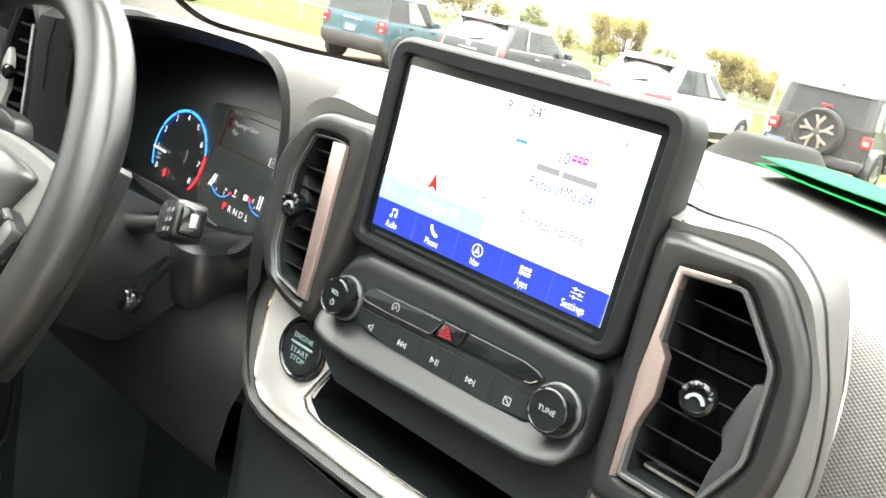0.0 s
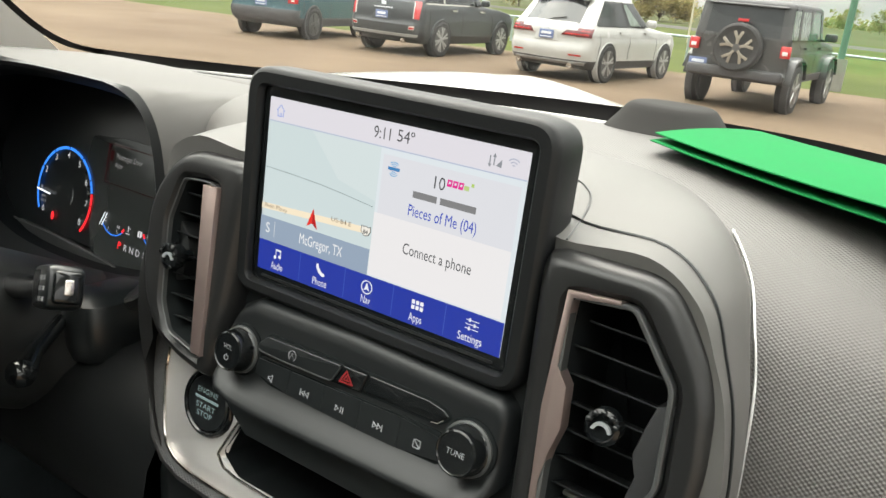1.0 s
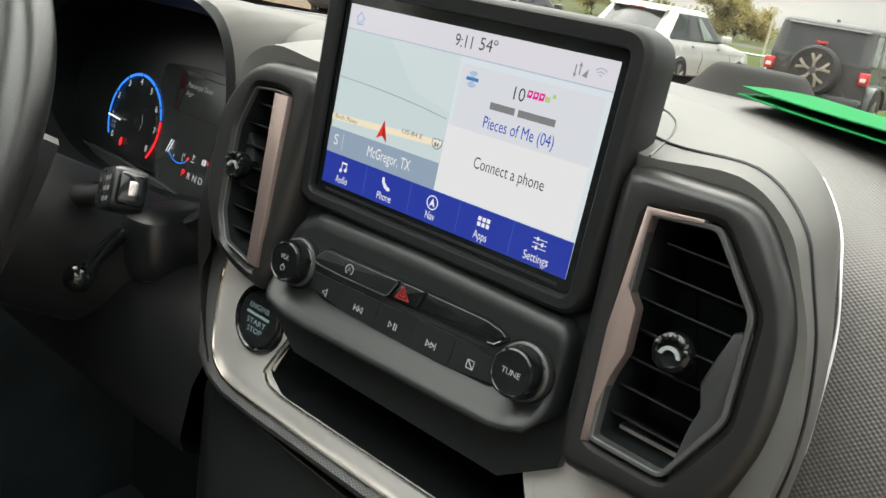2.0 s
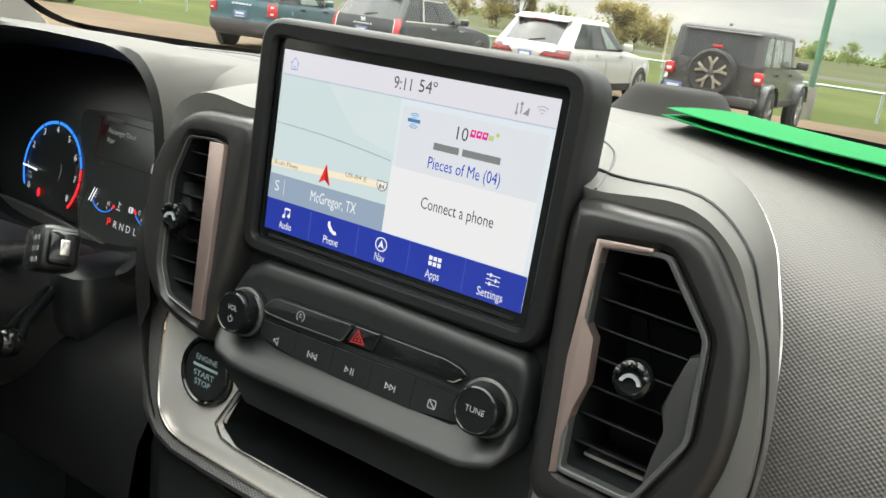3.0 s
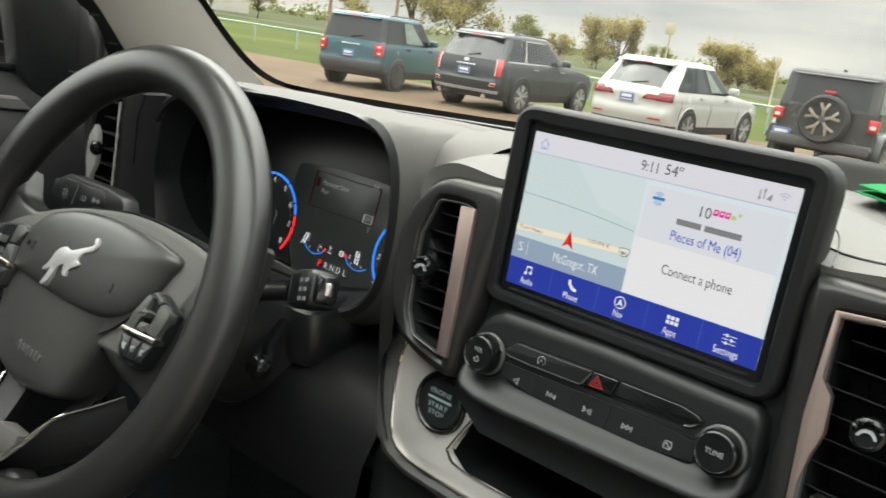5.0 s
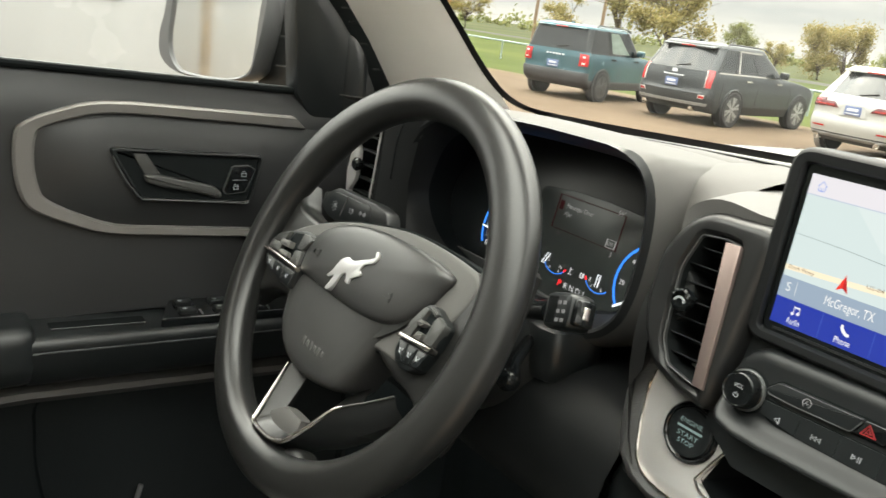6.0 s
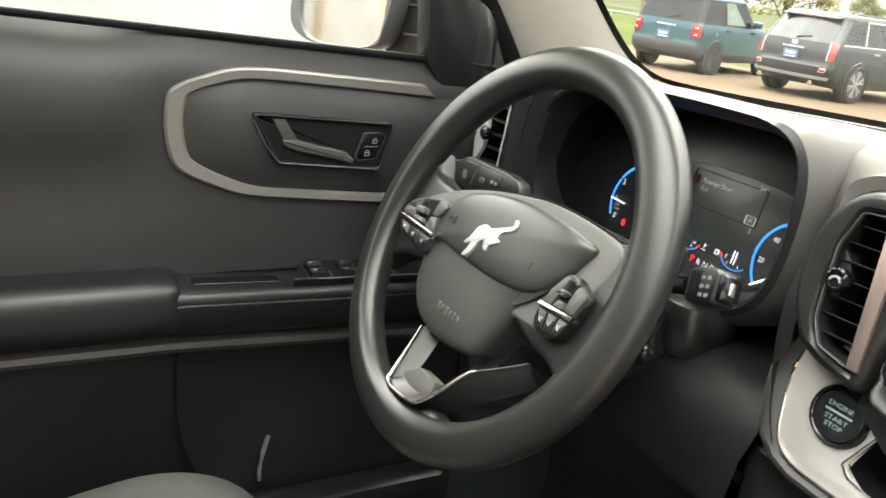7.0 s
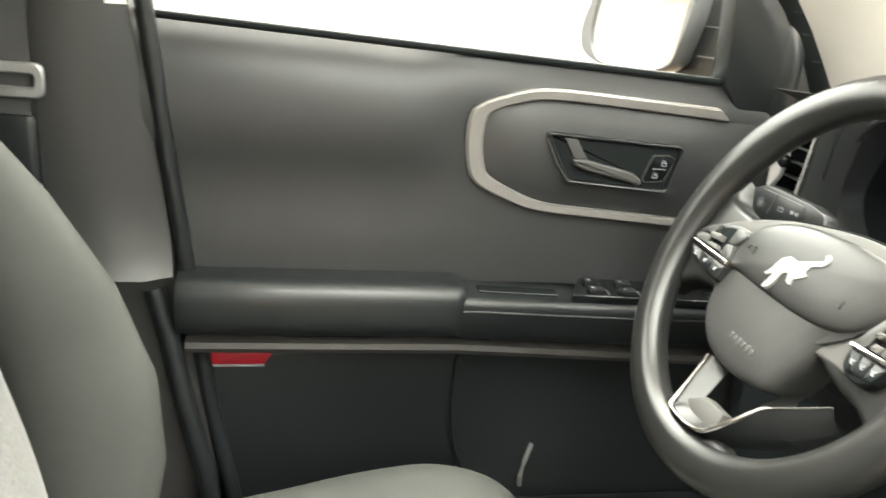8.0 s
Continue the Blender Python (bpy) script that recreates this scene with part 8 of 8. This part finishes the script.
PAL = dict(BASE, archk=1.12, w=1.975, h=1.75, wb=2.90, r=0.385, low=0.28, clad=0.46, belt=1.14, gtop=1.635, paint=SLATE, colour="dark slate grey", cladmat=SLATE, archmat=SLATE,
           rear=((0.28, -0.80), (0.36, -0.93), (0.55, -0.99), (0.66, -1.0), (0.72, -0.96), (0.95, -0.95), (1.14, -0.90), (1.60, -0.58), (1.75, -0.52)),
           front=((0.28, 0.70), (0.45, 0.90), (0.85, 0.92), (0.98, 0.80), (1.05, 0.55), (1.12, -0.45), (1.15, -0.55), (1.60, -1.30), (1.75, -1.45)),
           width=((0.28, 0.92), (0.45, 0.985), (0.8, 1.0), (1.08, 0.965), (1.15, 0.93), (1.60, 0.825), (1.75, 0.78)), corner=((0.28, 0.26), (0.7, 0.24), (1.14, 0.20), (1.75, 0.20)), bow=0.08,
           dpillar=(17.3, 20.4, 0.8), pillars=((25.6, 26.3, 0.4), (31.2, 31.7, 0.1)), chrome=True, rails=True, plate=(0.0, 0.84), strip=0.44, exhaust=True, spokes=6, sw=0.8, split=True, handmat=CHROME, spoilmat=SLATE,
           lamps=(("tail_lamp", 16.6, 18.6, 0.80, 1.17, TAIL, 0.014, 0.2, 0.9), ("lamp_bracket", 16.25, 16.6, 0.80, 1.16, LAMPW, 0.020, 0.2, 0.2), ("lamp_bracket", 15.5, 17.4, 0.565, 0.645, LAMPW, 0.010, 0.2, 0.2)), reflector=(15.7, 17.4, 0.575, 0.62),
           badges=((0.0, 0.99, 8, 0.045), (0.0, 1.08, 1, 0.12)), creases=(0.72,), recessmat=SLATE)
suv("dark_suv", "large dark slate grey car with bright window line", PAL, (-10.76, 15.85), -3.6)
BMW = dict(BASE, archk=1.11, w=1.89, h=1.676, wb=2.864, r=0.370, low=0.26, clad=0.42, belt=1.10, gtop=1.565, paint=WHITEP, colour="white", cladmat=CLAD, archmat=WHITEP,
           rear=((0.26, -0.72), (0.36, -0.86), (0.55, -0.92), (0.66, -0.92), (0.74, -0.87), (0.92, -0.88), (1.0, -0.86), (1.10, -0.80), (1.53, -0.40), (1.68, -0.34)),
           front=((0.26, 0.65), (0.42, 0.84), (0.80, 0.86), (0.93, 0.74), (1.0, 0.50), (1.08, -0.45), (1.11, -0.60), (1.53, -1.30), (1.68, -1.45)),
           width=((0.26, 0.92), (0.42, 0.98), (0.78, 1.0), (1.02, 0.965), (1.11, 0.92), (1.53, 0.80), (1.68, 0.74)), corner=((0.26, 0.28), (0.7, 0.26), (1.1, 0.24), (1.68, 0.22)), bow=0.09,
           dpillar=(15.6, 20.8, 0.9), backwin=0.02, pillars=((26.4, 26.9, 0.3), (31.0, 31.5, 0.1)), clear=((31.8, 35.2, 0.0, -1.6),), plate=(0.0, 0.86), exhaust=True, spokes=5, sw=0.8, split=True, mirmat=WHITEP,
           lamps=(("tail_lamp", 15.0, 19.6, 0.865, 1.03, DARKTAIL, 0.020, 0.5, 0.5), ("tail_lamp", 11.6, 15.2, 0.875, 0.975, DARKTAIL, 0.020, 1.2, 0.4), ("lamp_glow", 12.6, 18.6, 0.90, 0.925, TAIL, 0.026, 0.2, 0.2), ("lamp_glow", 16.2, 18.8, 0.965, 0.985, TAIL, 0.026, 0.2, 0.2)), reflector=(14.2, 17.4, 0.50, 0.53), badges=((0.0, 0.99, 1, 0.09),), creases=(0.72,), strip=0.36)
suv("white_suv", "white mid-size car with dark red lamps parked on the lot", BMW, (-6.66, 15.85), 2)
JEEP = dict(BASE, w=1.78, h=1.85, wb=3.0, r=0.405, low=0.50, clad=0.64, belt=1.22, gtop=1.74, paint=GREYP, colour="grey",
            rear=((0.50, -0.62), (0.58, -0.72), (0.66, -0.72), (0.70, -0.66), (1.22, -0.66), (1.74, -0.58), (1.85, -0.56)),
            front=((0.50, 0.45), (0.6, 0.55), (1.05, 0.58), (1.14, 0.50), (1.20, -0.55), (1.24, -0.70), (1.74, -0.98), (1.85, -1.02)),
            width=((0.50, 0.90), (0.62, 0.93), (1.0, 0.93), (1.22, 0.92), (1.74, 0.875), (1.85, 0.85)), corner=((0.5, 0.08), (1.85, 0.09)), bow=0.012,
            dpillar=(14.9, 18.9, 0.0), backwin=0.03, pillars=((18.0, 19.2, 0.0), (24.4, 25.3, 0.0), (30.0, 30.9, 0.0), (36.0, 38.0, 0.4)), pilmat=GREYP, clear=((19.6, 24.2, 0.0, 0.0), (25.5, 29.8, 0.0, 0.0), (31.1, 35.8, 0.0, -0.5)), plate=(-0.66, 0.72),
            lamps=(), reflector=(13.6, 14.8, 0.58, 0.62), spare=True, roofmat=CLAD, sw=1.3, mirmat=CLAD, spoilmat=CLAD, gaps=(19.4, 25.0, 30.5, 36.0))
SPAREM = surface("bronze_alloy", (0.30, 0.27, 0.22), 0.38, metal=0.6, vary=0.15)
jeep, jp = suv("grey_off_roader", "grey upright off-road car with a spare wheel on its tailgate", JEEP, (-3.0, 15.6), -0.5)
for s in (-1, 1):
    lm = jp("tail_lamp", box((s * 0.77, -0.685, 1.04), (0.17, 0.09, 0.20), 0.02), TAIL, lab="square red rear lamp")
    jp("lamp_core", box((s * 0.77, -0.734, 1.02), (0.09, 0.012, 0.06), 0.004), LAMPW, lm, "pale lamp centre")
sm = axes((0.02, -0.84, 1.04), (1, 0, 0), (0, 0, 1))
sp = jp("spare_wheel", lathe([(0.25, -0.1), (0.28, 0.10), (0.36, 0.125), (0.395, 0.10), (0.405, 0.05), (0.405, -0.06), (0.37, -0.10)], sm, 36), TYRE, lab="spare wheel with black tyre")
jp("spare_rim", lathe([(0.285, 0.09), (0.285, 0.10), (0.265, 0.10), (0.25, 0.06), (0.02, 0.06)], sm, 32), TYRE, sp, "dark rim")
for j in range(5):
    a2 = 2 * math.pi * j / 5 + math.pi / 2
    yoke = [(0.055, -0.020), (0.135, -0.026), (0.262, -0.092), (0.276, -0.048), (0.185, 0.0), (0.276, 0.048), (0.262, 0.092), (0.135, 0.026), (0.055, 0.020)]
    jp("spare_spoke", slab(yoke, sm @ Matrix.Rotation(a2, 4, "Z"), 0.06, 0.112, 0.005), SPAREM, sp, "bronze-grey forked alloy spoke")
jp("spare_hub", lathe([(0.07, 0.06), (0.07, 0.11), (0.01, 0.115)], sm, 16), DARKALLOY, sp, "dark hub")
jp("brake_lamp_pod", box((0.02, -0.80, 1.49), (0.18, 0.06, 0.05), 0.01), TAIL, lab="red brake lamp over the spare wheel")
jp("lamp_stalk", box((0.02, -0.72, 1.42), (0.06, 0.12, 0.14), 0.01), CLAD)
jp("rear_bumper", box((0, -0.76, 0.62), (1.62, 0.18, 0.17), 0.04), CLAD, lab="black rear bumper")
for s in (-1, 1):
    for y in (0.0, 3.0):
        crest = smooth_path([(0, y + a, z) for a, z in ((-0.56, 0.56), (-0.50, 0.78), (-0.38, 0.91), (-0.12, 0.955), (0.25, 0.945), (0.46, 0.83), (0.56, 0.62))], 3)
        jp("fender_flare", loft([[(s * x, v.y, v.z - dz) for x, dz in ((0.76, -0.01), (0.88, 0.0), (0.925, 0.015), (0.93, 0.055), (0.90, 0.06), (0.76, 0.05))] for v in crest]), GREYP, lab="wide body-coloured fender flare")
suv("white_suv", "white car at the far end of the parked row", dict(BMW, badges=()), (-31.9, 17.5), 95)
suv("dark_green_suv", "dark green car parked at the near end of the row", dict(PAL, paint=BOTTLE, colour="dark green", chrome=False, cladmat=BOTTLE, archmat=BOTTLE, handmat=BOTTLE, recessmat=BOTTLE, badges=()), (1.15, 16.6), -2)

# white van beside the driver's window
van = thing("white_van", "tall white van parked beside the driver's window", "van", (-3.0, -1.2, 0))
vr = []
for z, x in ((0.35, -3.22), (0.5, -3.16), (1.0, -3.14), (1.5, -3.15), (1.75, -3.2), (1.92, -3.32), (1.98, -3.55)):
    vr.append([(x, y, z) for y in (-4.2, -3.0, -1.5, 0.0, 1.4, 1.9)] + [(x - 0.06, 2.0, z), (-5.0, 2.02, z), (-5.0, -4.25, z), (x - 0.06, -4.25, z)])
part("body", loft(vr), paint("dusty_white_paint", (0.30, 0.30, 0.295), metal=0.0), van, "white van body")
part("body_seam", box((-3.152, -1.5, 1.50), (0.012, 5.0, 0.02)), FAINT_MARK, van, "grey body seam")
part("side_moulding", box((-3.135, -1.5, 0.80), (0.03, 5.0, 0.10), 0.01), CLAD, van, "dark side moulding")
for y in (-3.3, 0.2):
    part("wheel", lathe([(0.2, 0.0), (0.22, 0.10), (0.33, 0.10), (0.35, 0.06), (0.35, -0.1)], axes((-3.30, y, 0.362), (0, 1, 0), (0, 0, 1)), 24), TYRE, van, "black tyre")

# ---------------------------------------------------------------- trees and far growth
BARK = surface("bark", (0.10, 0.075, 0.055), 0.9, vary=0.3, scale=5)


def leaf_mat(name, a, b):
    m, n, l, bs = shader(name)
    g = n.new("ShaderNodeNewGeometry")
    r = n.new("ShaderNodeValToRGB")
    r.color_ramp.elements[0].color, r.color_ramp.elements[1].color = (*a, 1), (*b, 1)
    l.new(g.outputs["Random Per Island"], r.inputs[0])
    l.new(r.outputs[0], bs.inputs["Base Color"])
    bs.inputs["Roughness"].default_value = 0.7
    bs.inputs["Specular IOR Level"].default_value = 0.2
    # thin leaves let part of the light through
    through_leaf = n.new("ShaderNodeBsdfTranslucent")
    mix = n.new("ShaderNodeMixShader")
    mix.inputs[0].default_value = 0.45
    l.new(r.outputs[0], through_leaf.inputs[0])
    l.new(bs.outputs[0], mix.inputs[1])
    l.new(through_leaf.outputs[0], mix.inputs[2])
    l.new(mix.outputs[0], n["Material Output"].inputs[0])
    return m


LEAF = leaf_mat("autumn_leaves", (0.20, 0.18, 0.070), (0.38, 0.31, 0.135))
LEAF2 = leaf_mat("green_leaves", (0.14, 0.16, 0.060), (0.26, 0.26, 0.11))
rng = random.Random(7)


def leaves(blobs, n, size):
    """Small leaf clumps scattered in uneven balls: each a bent scrap of leaves."""
    vs, fs = [], []
    for cx, cy, cz, r, k in blobs:
        for _ in range(int(n * k)):
            d = Vector((rng.gauss(0, 1), rng.gauss(0, 1), rng.gauss(0, 0.8))).normalized() * r * min(1.7, abs(rng.gauss(0.55, 0.42)))
            c = Vector((cx, cy, cz)) + d
            s = size * (0.5 + rng.random())
            u = Vector((rng.gauss(0, 1), rng.gauss(0, 1), rng.gauss(0, 1))).normalized()
            w = u.orthogonal().normalized()
            q = u.cross(w)
            i = len(vs)
            vs += [c + w * s, c + q * s * 0.6 + u * s * 0.2, c - w * s, c - q * s * 0.6 + u * s * 0.2]
            fs += [(i, i + 1, i + 2), (i, i + 2, i + 3)]
    return vs, fs


def raw_part(name, vs, fs, mat, parent, label, kind=""):
    me = bpy.data.meshes.new(name)
    inv = WM[parent].inverted()
    me.from_pydata([inv @ Vector(v) for v in vs], [], fs)
    me.materials.append(mat)
    ob = new(name, me)
    ob.parent = parent
    WM[ob] = WM[parent].copy()
    return tagged(ob, label, kind=kind)


def tree(x, y, h, spread, mat, label, n=900, low=0.42):
    t = thing("tree", label, "tree", (x, y, 0), group="trees beyond the road")
    trunk = tube([(x, y, -0.1), (x + 0.1, y, h * 0.2), (x - 0.1, y, h * 0.42)], [h * 0.020, h * 0.015, h * 0.010], 8)
    blobs = []
    for i in range(16):
        a, b = rng.random() * 6.28, rng.random()
        e = Vector((x + spread * (0.25 + 0.6 * b) * math.cos(a), y + spread * (0.25 + 0.6 * b) * math.sin(a), h * (low + (0.87 - low) * rng.random())))
        s = Vector((x, y, h * low * (0.4 + 0.5 * rng.random())))
        tube([s, s.lerp(e, 0.5) + Vector((0, 0, h * 0.05)), e], [h * 0.008, h * 0.005, h * 0.0015], 5, bm=trunk)
        for _ in range(3):
            f = e + Vector((rng.gauss(0, 0.14), rng.gauss(0, 0.14), rng.gauss(0.04, 0.08))) * h
            tube([e.lerp(s, 0.35), f], [h * 0.004, h * 0.001], 4, bm=trunk)
        blobs.append((e.x, e.y, e.z, spread * (0.22 + 0.22 * rng.random()), 0.6 + 0.5 * rng.random()))
    part("trunk", trunk, BARK, t, "forked brown trunk and limbs")
    vs, fs = leaves(blobs, n / 2.2, 0.095)
    raw_part("crown", vs, fs, mat, t, "thin uneven crown of olive and brown leaves", kind="stuff")


for az, d, h, sp_, mat, n, low in ((-42.8, 62, 9.5, 3.0, LEAF, 1500, 0.4), (-39.6, 60, 8.2, 3.2, LEAF, 2600, 0.3), (-46.5, 75, 5.0, 2.4, LEAF, 700, 0.3), (-35.0, 120, 6.3, 2.4, LEAF2, 1200, 0.3), (-32.6, 110, 4.0, 1.8, LEAF, 500, 0.3), (-30.0, 95, 6.0, 2.6, LEAF, 2200, 0.18), (-28.6, 98, 6.2, 2.7, LEAF, 2300, 0.15), (-26.0, 150, 4.6, 3.0, LEAF2, 700, 0.2), (-21.9, 90, 4.4, 2.4, LEAF, 1800, 0.15), (-20.7, 92, 4.6, 2.6, LEAF, 2000, 0.15), (-19.6, 94, 3.6, 2.2, LEAF, 1200, 0.15), (-9.5, 190, 5.0, 3.0, LEAF2, 900, 0.2), (-7.6, 200, 5.5, 3.0, LEAF2, 900, 0.2), (-5.0, 210, 4.5, 3.5, LEAF2, 800, 0.2), (-53, 120, 7.5, 3.4, LEAF, 1200, 0.3), (-56, 125, 6.5, 3.4, LEAF, 1200, 0.3)):
    x, y = at_az(az, d)
    tree(x, y, h, sp_, mat, "roadside tree with thin olive and brown foliage", n, low)
# low hedge line on the horizon
vs, fs = [], []
for i in range(150):
    az = -75 + i * 0.62
    d = 330 + 60 * math.sin(i * 0.7)
    x, y = at_az(az, d)
    r = 1.6 + 2.2 * rng.random() + (2.0 if rng.random() < 0.12 else 0)
    a, b = leaves([(x, y, r * 0.55, r, 1.0)], 60, 0.8)
    k = len(vs)
    vs += a
    fs += [tuple(q + k for q in f) for f in b]
hedge = thing("far_hedge", "distant line of low trees and scrub along the horizon", "hedge", (0, 300, 0), kind="stuff")
raw_part("scrub", vs, fs, LEAF2, hedge, "distant olive scrub", kind="stuff")
barn = thing("distant_building", "far low building with a reddish roof", "building", at_az(-57, 170) + (0,))
bx, by = at_az(-57, 170)
part("wall", box((bx, by, 1.6), (22, 9, 3.2), 0.05), surface("pale_siding", (0.5, 0.48, 0.44), 0.7), barn, "pale wall")
part("roof", loft([[(bx - 11.5, by - 5, 3.2), (bx - 11.5, by, 5.4), (bx - 11.5, by + 5, 3.2)], [(bx + 11.5, by - 5, 3.2), (bx + 11.5, by, 5.4), (bx + 11.5, by + 5, 3.2)]], closed=True), surface("red_roof", (0.38, 0.12, 0.07), 0.7), barn, "reddish roof")
